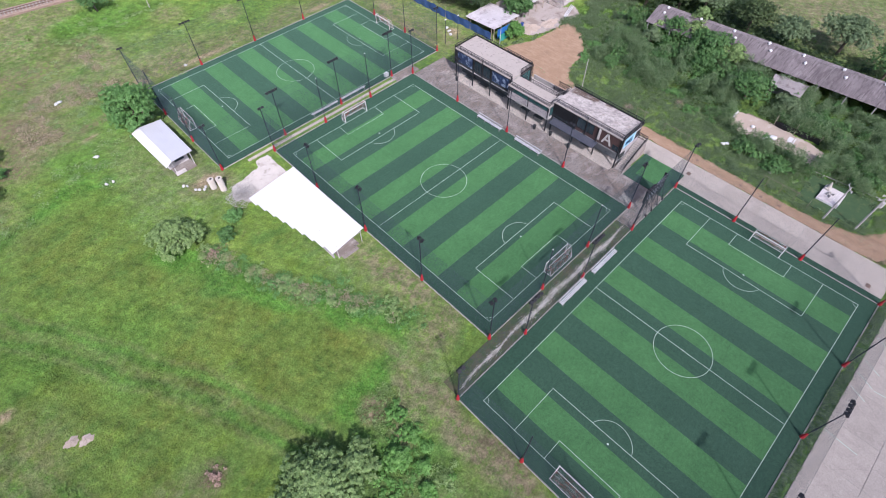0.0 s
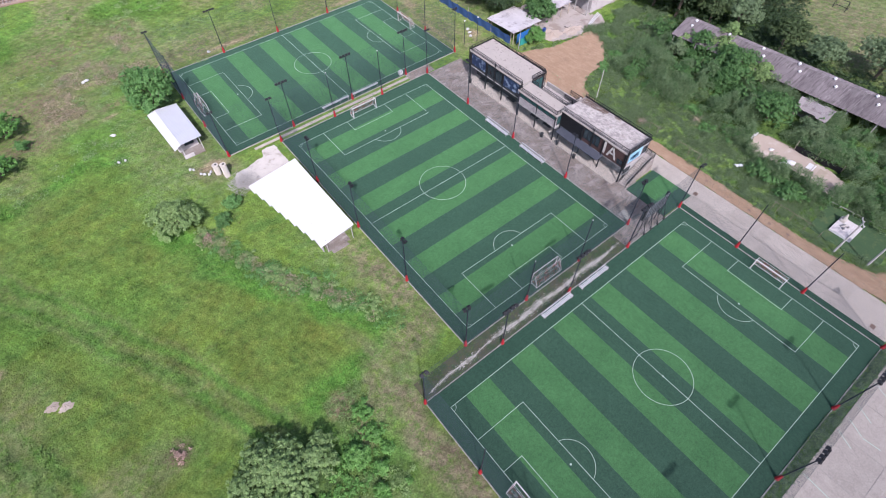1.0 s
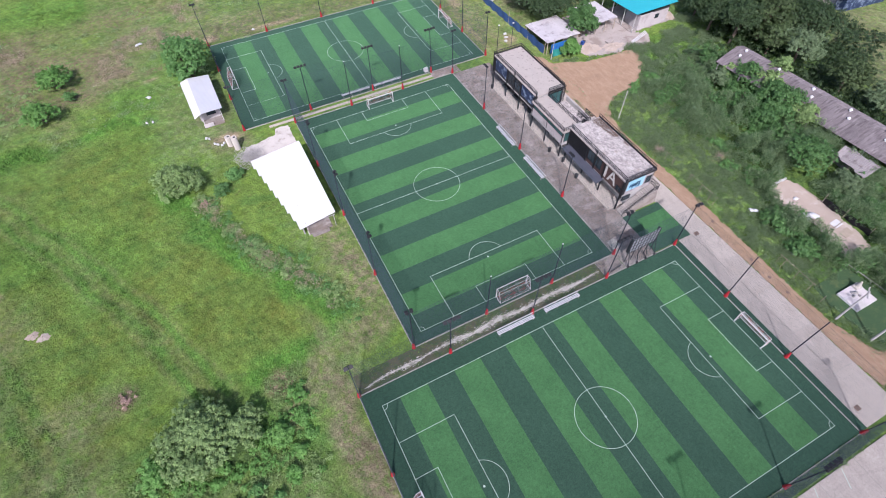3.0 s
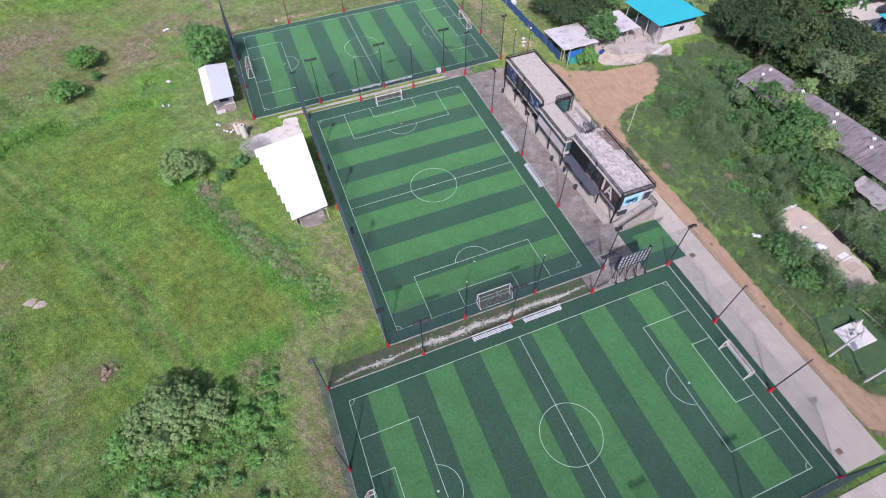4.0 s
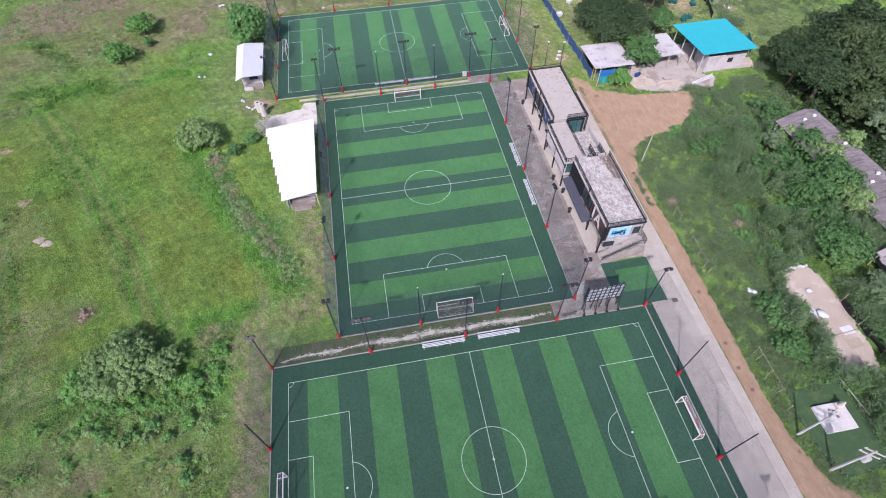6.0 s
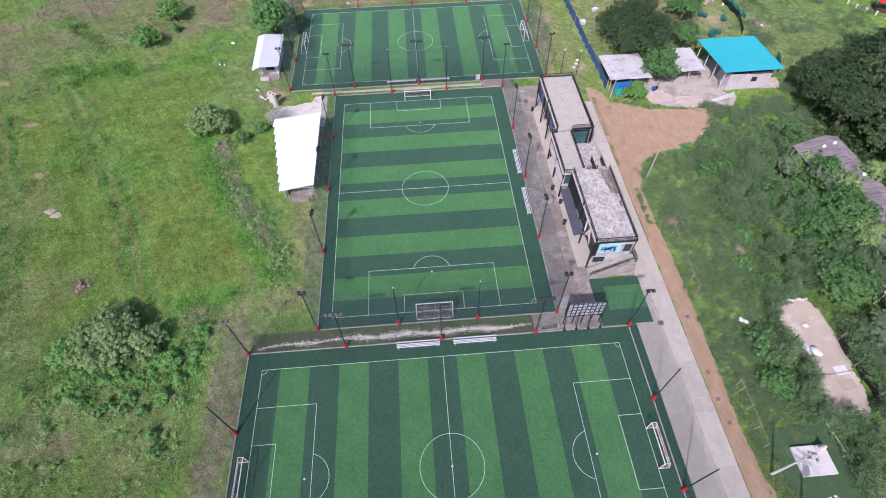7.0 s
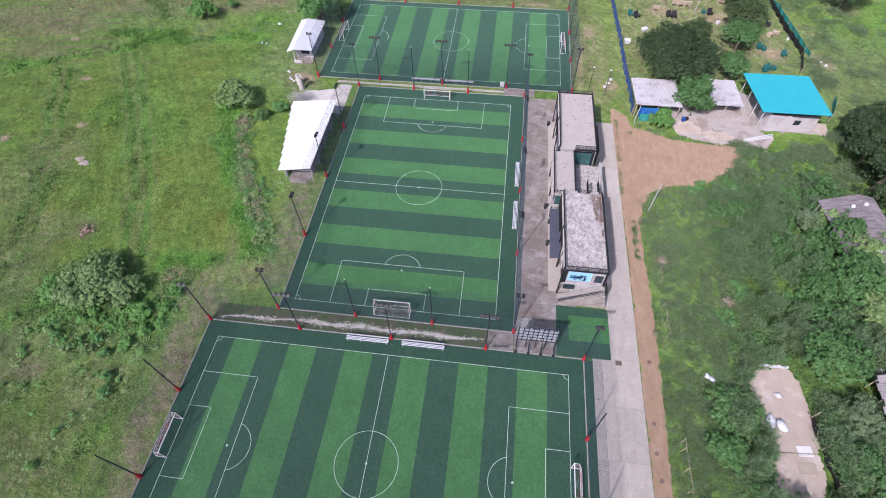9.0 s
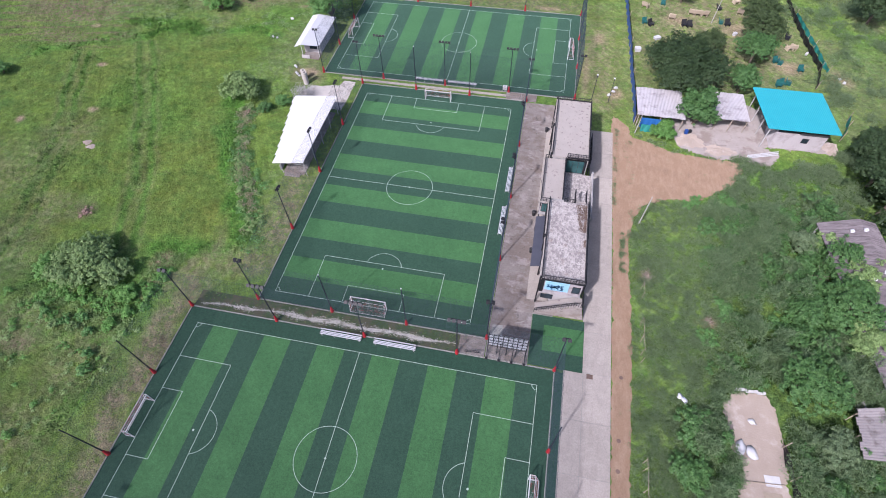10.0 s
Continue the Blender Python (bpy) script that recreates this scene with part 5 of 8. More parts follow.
    for i in range(52):
        x, z = 35.95 + 1.9 * rng.random(), F + 1.0 + 0.95 * rng.random()
        w, h = 0.07 + 0.17 * rng.random(), 0.07 + 0.16 * rng.random()
        Mesh().add([(x - w, 4.745, z), (x, 4.745, z - h), (x + w, 4.745, z + h * 0.3), (x + w * 0.2, 4.745, z + h)], [(0, 1, 2, 3)]).make("print_shape", "navy_print", p)
    window(b, "y", 4.84, 39.0, 40.0, F + 0.75, R - 0.9, 1)
    Mesh().box(35.4, 4.78, 1.6, 36.9, 4.88, 2.5).make("window", "glass", b)
    # outer stairs along the end wall
    n = 16
    for i in range(n):
        x = 34.9 + i * 0.30
        z = G + (i + 1) * (F - G) / n
        Mesh().box(x, 3.35, z - 0.10, x + 0.34, 4.72, z).make("stair_tread", "roof_cement", b)
    Mesh().box(34.9 + n * 0.30, 3.35, F - 0.16, 40.6, 4.72, F).make("landing", "roof_cement", b)
    side = Mesh()
    side.add([(34.9, 3.3, 0), (41.2, 3.3, 0), (41.2, 3.3, 0.3), (40.6, 3.3, F - 0.2), (39.7, 3.3, F - 0.2), (34.9, 3.3, 0.2), (34.9, 3.38, 0), (41.2, 3.38, 0), (41.2, 3.38, 0.3), (40.6, 3.38, F - 0.2), (39.7, 3.38, F - 0.2), (34.9, 3.38, 0.2)],
             [(0, 1, 2, 3, 4, 5), (11, 10, 9, 8, 7, 6)] + [(i, i + 6, (i + 1) % 6 + 6, (i + 1) % 6) for i in range(6)])
    side.make("stair_wall", "concrete", b, "grey cement stair wall")
    for yy in (3.35, 4.66):
        m = Mesh()
        m.tube((34.9, yy, G + 0.95), (39.7, yy, F + 0.9), 0.05, n=5).tube((39.7, yy, F + 0.9), (40.55, yy, F + 0.9), 0.05, n=5).tube((34.9, yy, G + 0.55), (39.7, yy, F + 0.5), 0.035, n=5)
        for i in range(0, 20):
            x = 34.9 + i * 0.29
            zb = min(G + (x - 34.9) / 4.8 * (F - G), F)
            m.tube((x, yy, zb), (x, yy, zb + 0.92), 0.032, n=4)
        if yy < 4:
            m.make("railing", "black_steel", b, "black steel stair railing")
    railing(b, (40.58, 3.38), (40.58, 4.85), F, 1.0, 0.18)
    # furniture-height dark fittings under the gallery are things of their own
    return b


build_clubhouse()


# ---- leaf litter in the roof's corner ----
def build_litter():
    rng = np.random.default_rng(77)
    m = Mesh()
    for i in range(1500):
        u, v = rng.random() ** 1.6, rng.random()
        x, y = 40.1 - 1.5 * u * (0.35 + 0.65 * v), 10.6 + 7.2 * v
        if smooth_noise(np.array([x]), np.array([y]), 0.7, 78)[0] < 0.38:
            continue
        s, a = rng.uniform(0.05, 0.13), rng.uniform(0, 6.28)
        c, d = s * math.cos(a), s * math.sin(a)
        z = 6.012 + 0.05 * rng.random()
        m.add([(x - c, y - d, z), (x + 0.5 * d, y - 0.5 * c, z + 0.02), (x + c, y + d, z), (x - 0.5 * d, y + 0.5 * c, z + 0.015)], [(0, 1, 2, 3)])
    tagged(m.make("leaf_litter", "leaf_litter"), "brown leaf litter drifted into the flat roof's corner", "leaf litter", kind="stuff")


build_litter()


# ---- forecourt items ----
def build_bin(x, y, label):
    t = thing("bin", (0, 0, 0), label, "bin", "forecourt bins")
    Mesh().tube((0, 0, 0), (0, 0, 0.8), 0.24, 0.29, 10).make("body", "dark_plastic", t)
    Mesh().tube((0, 0, 0.8), (0, 0, 0.9), 0.31, 0.18, 10).make("lid", "dark_plastic", t)
    t.matrix_basis = pose(x, y, 0.06)


for x, y in ((33.6, 13.0), (33.3, 20.0), (33.9, 17.0), (33.7, 39.2)):
    build_bin(x, y, "dark grey plastic bin on the concrete forecourt")


def build_table(x, y, yaw):
    t = thing("table", (0, 0, 0), "dark folding table under the clubhouse gallery", "table", "gallery tables")
    Mesh().box(-0.9, -0.4, 0.72, 0.9, 0.4, 0.76).make("tabletop", "dark_plastic", t)
    for sx in (-0.8, 0.8):
        for sy in (-0.33, 0.33):
            Mesh().tube((sx, sy, 0), (sx, sy, 0.72), 0.025).make("leg", "black_steel", t)
    t.matrix_basis = pose(x, y, 0.06, 0, 0, yaw)
    return t


tab = build_table(35.6, 30.0, 90)
for y in (34.0, 37.5, 24.0, 21.0, 11.0):
    copy_thing(tab, pose(35.6, y, 0.06, 0, 0, 90))

drain = Mesh().box(42.0, -4.6, 0.04, 42.75, -4.0, 0.068).make("drain_cover", "steel_rail")
tagged(drain, "rusty square drain cover in the concrete road", "drain cover")
drain = Mesh().box(39.9, -32.3, 0.04, 40.6, -31.7, 0.068).make("drain_cover", "steel_rail")
tagged(drain, "rusty square drain cover in the concrete shoulder", "drain cover")


for x, y in ((46.1, -3.7), (45.8, -11.3), (45.7, -14.6), (45.9, -17.4)):
    drain = Mesh().tube((x, y, 0.0), (x, y, 0.05), 0.26, 0.24, 12).make("drain_cover", "steel_rail")
    tagged(drain, "small rusty drain cover in the dirt track", "drain cover", "drain covers in the track")


def build_gate(x, y, yaw):
    t = thing("low_gate", (0, 0, 0), "low black steel gate beside the fence corner", "gate")
    m = Mesh()
    for z in (0.12, 0.6):
        m.tube((-0.9, 0, z), (0.9, 0, z), 0.03, n=5)
    m.tube((-0.9, 0, 0), (-0.9, 0, 0.62), 0.035, n=5).tube((0.9, 0, 0), (0.9, 0, 0.62), 0.035, n=5)
    m.make("gate_frame", "black_steel", t)
    for i in range(9):
        Mesh().tube((-0.75 + i * 0.1875, 0, 0.12), (-0.75 + i * 0.1875, 0, 0.6), 0.02, n=4).make("bar", "black_steel", t)
    t.matrix_basis = pose(x, y, 0.06, 0, 0, yaw)


build_gate(27.9, -3.9, 5)
box = Mesh().box(24.75, 49.45, 0.0, 25.5, 50.05, 0.75).make("pump_box", "white_paint")
tagged(box, "white pump box on the turf border", "box")
tagged(flat("pavement", [(29.8, -1.2), (31.3, -1.1), (31.2, 0.6), (29.9, 0.5)], 0.068, "kerb", depth=0.02), "pale patched concrete at the fence corner", "pavement", kind="structure")


# ---- sheet roofs ----
def sheet_roof(parent, corners, n, mat, amp=0.035, waves=5, thick=0.03, name="roof_sheet", over=0.0):
    """Ribbed sheets side by side. corners: start and end of the first edge, then of the opposite edge."""
    a, b, c, d = (Vector(p) for p in corners)
    for i in range(n):
        vs, k = [], waves * 2
        up = (b - a).cross(d - a).normalized()
        up = up if up.z > 0 else -up
        for j in range(k + 1):
            u = (i + j / k) / n
            p, q = a.lerp(b, u), d.lerp(c, u)
            h = up * (amp if j % 2 else 0.0)
            ext = (q - p).normalized() * over * ((i * 5) % 3 - 1)
            vs += [p + h - ext, q + h + ext, p + h - ext - up * thick, q + h + ext - up * thick]
        fs = []
        for j in range(k):
            o = 4 * j
            fs += [(o, o + 4, o + 5, o + 1), (o + 2, o + 3, o + 7, o + 6), (o, o + 2, o + 6, o + 4), (o + 1, o + 5, o + 7, o + 3)]
        Mesh().add(vs, fs).make(name, mat, parent)


def posts(parent, places, mat, r=0.06, name="post"):
    for x, y, z0, z1 in places:
        Mesh().tube((x, y, z0), (x, y, z1), r).make(name, mat, parent)


def build_shelter():
    t = thing("open_shelter", (-6.5, 29.5, 0), "long open shelter with a bright white stepped metal roof", "shelter")
    n = 9
    for i in range(n):
        y0, y1 = 38.0 - i * 16.9 / n, 38.0 - (i + 1) * 16.9 / n
        w = -11.3 + 2.65 * i / (n - 1)
        sheet_roof(t, [(-3.2, y0, 3.45), (-3.2, y1 - 0.03, 3.4), (w, y1 - 0.03, 2.45), (w, y0, 2.5)], 2, "white_sheet", 0.02, 3)
    for y in (37.4, 33.4, 29.4, 25.4, 21.6):
        posts(t, [(-3.5, y, 0, 3.4), (-7.6, y, 0, 2.85)], "pole_grey", 0.05)
        Mesh().box(-8.6, y - 0.04, 2.32, -3.3, y + 0.04, 2.38).make("beam", "pole_grey", t)
    Mesh().box(-7.6, 21.6, 0.05, -4.0, 37.5, 0.12).make("floor", "concrete", t)
    Mesh().box(-8.2, 22.0, 0.1, -8.05, 37.4, 1.1).make("low_wall", "wall_grey", t)


build_shelter()
box = Mesh().box(-7.2, 20.9, 0.05, -4.6, 21.5, 0.18).make("doorstep", "concrete")
tagged(box, "pale concrete step before the shelter", "step")


def build_hut():
    t = thing("hut", (-15.0, 58, 0), "small hut with a zinc roof and white walls", "hut")
    sheet_roof(t, [(-12.4, 64.1, 2.75), (-12.3, 53.3, 2.7), (-15.9, 52.7, 3.05), (-16.1, 64.1, 3.1)][::1], 8, "galv", 0.03, 4)
    sheet_roof(t, [(-16.1, 64.1, 3.1), (-15.9, 52.7, 3.05), (-17.1, 52.4, 2.65), (-17.5, 64.0, 2.7)], 8, "white_sheet", 0.03, 4)
    Mesh().box(-16.4, 55.0, 0, -13.0, 63.4, 2.55).make("wall", "wall_white", t)
    window(t, "y", 54.98, -15.2, -13.6, 0.9, 2.1, 2)
    Mesh().box(-16.2, 52.8, -0.02, -12.8, 55.0, 0.12).make("porch", "concrete", t)
    Mesh().box(-16.2, 52.75, 0.1, -14.6, 52.9, 0.75).make("low_wall", "wall_white", t)
    posts(t, [(-16.0, 53.0, 0, 2.9), (-12.8, 53.6, 0, 2.6)], "white_paint", 0.05)


build_hut()


def build_ring_tank(x, y, h, r):
    t = thing("water_tank", (0, 0, 0), "tall stack of beige concrete rings used as a tank", "water tank", "concrete tanks")
    n = round(h / 0.55)
    for i in range(n):
        Mesh().tube((0, 0, i * h / n), (0, 0, (i + 1) * h / n - 0.03), r, r, 14).make("ring", "ring", t)
    Mesh().tube((0, 0, h), (0, 0, h + 0.06), r + 0.04, r + 0.02, 14).make("lid", "ring", t)
    # Dark disc on the lid stands in for the shaded hole in the top.
    Mesh().tube((0.1, 0, h + 0.05), (0.1, 0, h + 0.09), 0.2, 0.2, 8).make("hatch", "dark_plastic", t)
    t.matrix_basis = pose(x, y, 0.0)


build_ring_tank(-12.4, 45.0, 2.4, 0.48)
build_ring_tank(-13.3, 46.4, 1.8, 0.48)


def build_scaffold(x, y, yaw):
    t = thing("scaffold_pile", (0, 0, 0), "jumbled pile of grey steel scaffold frames", "scaffold")
    r = random.Random(5)
    for i in range(12):
        a, px, py, z = r.uniform(0, 180), r.uniform(-1.1, 1.1), r.uniform(-0.8, 0.8), 0.1 + 0.16 * i
        c, s = math.cos(radians(a)), math.sin(radians(a))
        m = Mesh()
        for k in (-0.6, 0.6):
            m.tube((px - c - s * k, py - s + c * k, z), (px + c - s * k, py + s + c * k, z + 0.05), 0.025, n=4)
        for k in (-0.9, 0, 0.9):
            m.tube((px + c * k - s * 0.6, py + s * k + c * 0.6, z), (px + c * k + s * 0.6, py + s * k - c * 0.6, z + 0.04), 0.022, n=4)
        m.make("scaffold_frame", "pole_grey", t)
    t.matrix_basis = pose(x, y, 0.05, 0, 0, yaw)


build_scaffold(-12.0, 41.6, 20)
build_scaffold(-10.6, 41.0, 70)
build_scaffold(-11.6, 40.2, 120)


# ---- turquoise house and its sheds ----
def build_house():
    t = thing("house", (73.5, 46.5, 0), "unfinished pale house with a turquoise metal roof", "house")
    sheet_roof(t, [(67.6, 52.6, 3.9), (78.7, 52.6, 4.0), (78.9, 41.1, 4.5), (68.1, 41.1, 4.4)], 12, "teal", 0.03, 3)
    Mesh().box(70.2, 42.0, 0, 77.8, 42.2, 3.1).box(77.6, 42.2, 0, 77.8, 51.0, 3.4).box(70.2, 42.2, 0, 70.4, 46.0, 3.2).make("wall", "wall_pale", t)
    window(t, "y", 41.99, 74.3, 75.3, 1.6, 2.5, 2)
    # Solid dark box over the wall: the open gap's shade put into colour.
    Mesh().box(73.6, 41.96, 3.12, 77.8, 42.2, 3.6).make("vent_gap", "dark_void", t)
    Mesh().box(68.6, 42.2, -0.02, 77.6, 51.6, 0.14).make("floor", "rubble", t)
    posts(t, [(68.7, 41.8, 0, 4.2), (68.6, 45.0, 0, 4.1), (68.5, 48.4, 0, 4.0), (68.4, 51.6, 0, 3.85), (73.0, 51.8, 0, 3.9), (77.6, 51.8, 0, 3.95)], "pole_grey", 0.1)


build_house()


def build_open_shed(x0, y0, x1, y1, za, zb, label, mat, n):
    t = thing("open_shed", ((x0 + x1) / 2, (y0 + y1) / 2, 0), label, "shed", "tin roofed sheds")
    sheet_roof(t, [(x0, y1, zb), (x1, y1, zb), (x1, y0, za), (x0, y0, za)], n, mat, 0.04, 4, over=0.06)
    posts(t, [(x, y, 0, (za if y < (y0 + y1) / 2 else zb) - 0.02) for x in (x0 + 0.3, (x0 + x1) / 2, x1 - 0.3) for y in (y0 + 0.3, y1 - 0.3)], "wood", 0.07)
    return t


build_open_shed(48.4, 43.2, 56.2, 51.4, 2.7, 2.4, "open shed with a dusty white tin roof beside the blue net", "pale_sheet", 8)
build_open_shed(61.2, 44.5, 66.6, 52.2, 2.7, 2.5, "open shed with a dusty white tin roof beside the house", "pale_sheet", 6)
m = Mesh()
for i in range(9):
    x0, x1 = 49.2 + i * 0.45, 49.2 + (i + 1) * 0.45
    m.add([(x0, 43.0 + 0.15 * (i % 2), 0.3), (x1, 43.0 + 0.15 * ((i + 1) % 2), 0.3), (x1, 43.0, 2.3), (x0, 43.0, 2.35)], [(0, 1, 2, 3)])
tagged(m.make("tarpaulin", "tarp_blue"), "blue tarpaulin hanging from the tin shed", "tarpaulin")
m = Mesh()
for i in range(8):
    x0, x1 = 49.4 + i * 0.5, 49.4 + (i + 1) * 0.5
    m.add([(x0, 42.2 + 0.2 * (i % 2), 0.0), (x1, 42.2 + 0.2 * ((i + 1) % 2), 0.0), (x1, 42.8, 1.1), (x0, 42.8, 1.15)], [(0, 1, 2, 3)])
tagged(m.make("shade_net", "net_green"), "green shade net draped before the shed", "net")
for k, (x, y, yaw) in enumerate(((68.8, 39.3, 18), (68.9, 39.65, 19), (69.0, 40.0, 20))):
    ob = Mesh().tube((-2.7, 0, 0.1), (2.7, 0, 0.1), 0.09, n=7).make("pipe", "white_paint")
    ob.matrix_basis = pose(x, y, 0.06, 0, 0, yaw)
    tagged(ob, "white plastic pipe lying on cement", "pipe", "pipes on the apron")


# ---- long sheds ----
def build_long_shed():
    t = thing("long_shed", (79.5, -5, 0), "long abandoned shed with grey corrugated fibre cement roof", "shed")
    ux, uy = 0.089, -0.996
    ex, ey = 0.996, 0.089
    ox, oy = 77.0, 23.8
    def at(u, v, z):
        return (ox + ux * u + ex * v, oy + uy * u + ey * v, z)
    rows = 60
    for i in range(rows):
        u0, u1 = i * 1.05, i * 1.05 + 1.1
        sheet_roof(t, [at(u0, 0, 4.35), at(u1, 0, 4.37), at(u1, -4.9, 2.95), at(u0, -4.9, 2.93)], 1, "old_sheet", 0.03, 3)
        sheet_roof(t, [at(u0, 0, 4.35), at(u1, 0, 4.37), at(u1, 2.5, 3.63), at(u0, 2.5, 3.61)], 1, "old_sheet", 0.03, 3)
    for u in (2.1, 9.0, 15.7, 22.4, 28.6, 35.5, 42.2, 49, 56):
        for v in (0.0, -1.5):
            m = Mesh()
            x, y, z = at(u - 0.9 * v / 1.5 * (u > 5), v, 4.3 + v * 0.286)
            m.tube((x, y, z), (x, y, z + 0.28), 0.2, n=8).tube((x, y, z + 0.28), (x, y, z + 0.5), 0.32, 0.12, 8)
            m.make("roof_vent", "white_paint", t, "white roof vent")
    for i in range(14):
        x, y, _ = at(i * 4.7 + 0.6, -4.6, 0)
        Mesh().box(x - 0.1, y - 0.1, 0, x + 0.1, y + 0.1, 2.95).make("post", "pole_grey", t)
        x, y, _ = at(i * 4.7 + 0.6, 2.2, 0)
        Mesh().box(x - 0.1, y - 0.1, 0, x + 0.1, y + 0.1, 3.55).make("post", "pole_grey", t)
    a, b2, c, d = at(0.8, 1.7, 0), at(62, 1.7, 0), at(62, 1.8, 0), at(0.8, 1.8, 0)
    m = Mesh().prism([a[:2], b2[:2], c[:2], d[:2]][::-1], 0, 2.6)
    m.make("wall", "dark_void", t)


build_long_shed()


def build_lean_to():
    t = thing("lean_to", (72, -4.5, 0), "broken lean-to with rusty grey corrugated sheets among shrubs", "shed")
    sheet_roof(t, [(73.7, -2.9, 2.75), (74.0, -8.8, 2.75), (70.2, -9.0, 2.35), (70.8, -3.5, 2.4)], 6, "mid_sheet", 0.05, 3, over=0.15)
    posts(t, [(71.0, -3.9, 0, 2.38), (70.9, -6.2, 0, 2.36), (70.6, -8.7, 0, 2.35), (73.5, -3.3, 0, 2.7), (73.7, -8.5, 0, 2.7)], "wood", 0.07)
    Mesh().box(72.4, -7.2, 0, 72.55, -2.0, 1.6).make("wall", "wall_grey", t)


build_lean_to()


# ---- plants ----
def leaf_arrays(centres, normals, size, rng):
    """Small pointed leaves, one per centre."""
    n = len(centres)
    normals = normals + rng.normal(0, 0.45, (n, 3))
    normals /= np.linalg.norm(normals, axis=1, keepdims=True)
    other = rng.normal(0, 1, (n, 3))
    t = np.cross(normals, other)
    t /= np.linalg.norm(t, axis=1, keepdims=True) + 1e-9
    b = np.cross(normals, t)
    s = (size * rng.uniform(0.6, 1.4, n))[:, None]
    v = np.stack([centres - t * s * 0.45 - b * s * 0.27, centres - t * s * 0.35 + b * s * 0.3, centres + t * s * 0.6 - normals * s * 0.1], 1).reshape(-1, 3)
    return v, np.arange(3 * n).reshape(-1, 3)


def plume_arrays(centres, ways, size, rng):
    """Slim feathery sprays that point outward and up."""
    n = len(centres)
    d = ways + rng.normal(0, 0.75, (n, 3)) + (0, 0, 0.3)
    d /= np.linalg.norm(d, axis=1, keepdims=True)
    t = np.cross(d, rng.normal(0, 1, (n, 3)))
    t /= np.linalg.norm(t, axis=1, keepdims=True) + 1e-9
    s = (size * rng.uniform(0.6, 1.5, n))[:, None]
    v = np.stack([centres - d * s * 0.45 - t * s * 0.13, centres - d * s * 0.45 + t * s * 0.13, centres + d * s * 0.6], 1).reshape(-1, 3)
    return v, np.arange(3 * n).reshape(-1, 3)


def crown_points(lobes, count, rng, low=-0.35):
    """Places and outward ways over the shells of several uneven lobes."""
    lobes = np.asarray(lobes, float)
    area = lobes[:, 3] * lobes[:, 4] + lobes[:, 3] * lobes[:, 5]
    pick = rng.choice(len(lobes), count, p=area / area.sum())
    d = rng.normal(0, 1, (count, 3))
    d /= np.linalg.norm(d, axis=1, keepdims=True)
    d[:, 2] = np.where(d[:, 2] < low, -d[:, 2], d[:, 2])
    lump = 1 + 0.22 * np.sin(d[:, 0] * 7 + pick) * np.sin(d[:, 1] * 8 + 2 * pick) + 0.12 * np.sin(d[:, 2] * 13 + pick)
    r = (1 - 0.5 * rng.random(count) ** 2.2) * lump
    c = lobes[pick, :3] + d * lobes[pick, 3:6] * r[:, None]
    return c, d


def shoots(lobes, count, per, spread, rng):
    """Leaves gathered in shoots, with gaps between them; each leaf faces away from its shoot's heart."""
    k = max(1, count // per)
    c, d = crown_points(lobes, k, rng)
    reach = spread * rng.uniform(0.6, 1.35, (k, 1, 1))
    off = rng.normal(0, 1, (k, per, 3))
    off /= np.linalg.norm(off, axis=2, keepdims=True)
    off[:, :, 2] = np.abs(off[:, :, 2]) * 1.1 - 0.35
    off *= reach * rng.random((k, per, 1)) ** 0.5
    ways = off / spread + 0.7 * d[:, None, :]
    return (c[:, None, :] + off).reshape(-1, 3), ways.reshape(-1, 3)


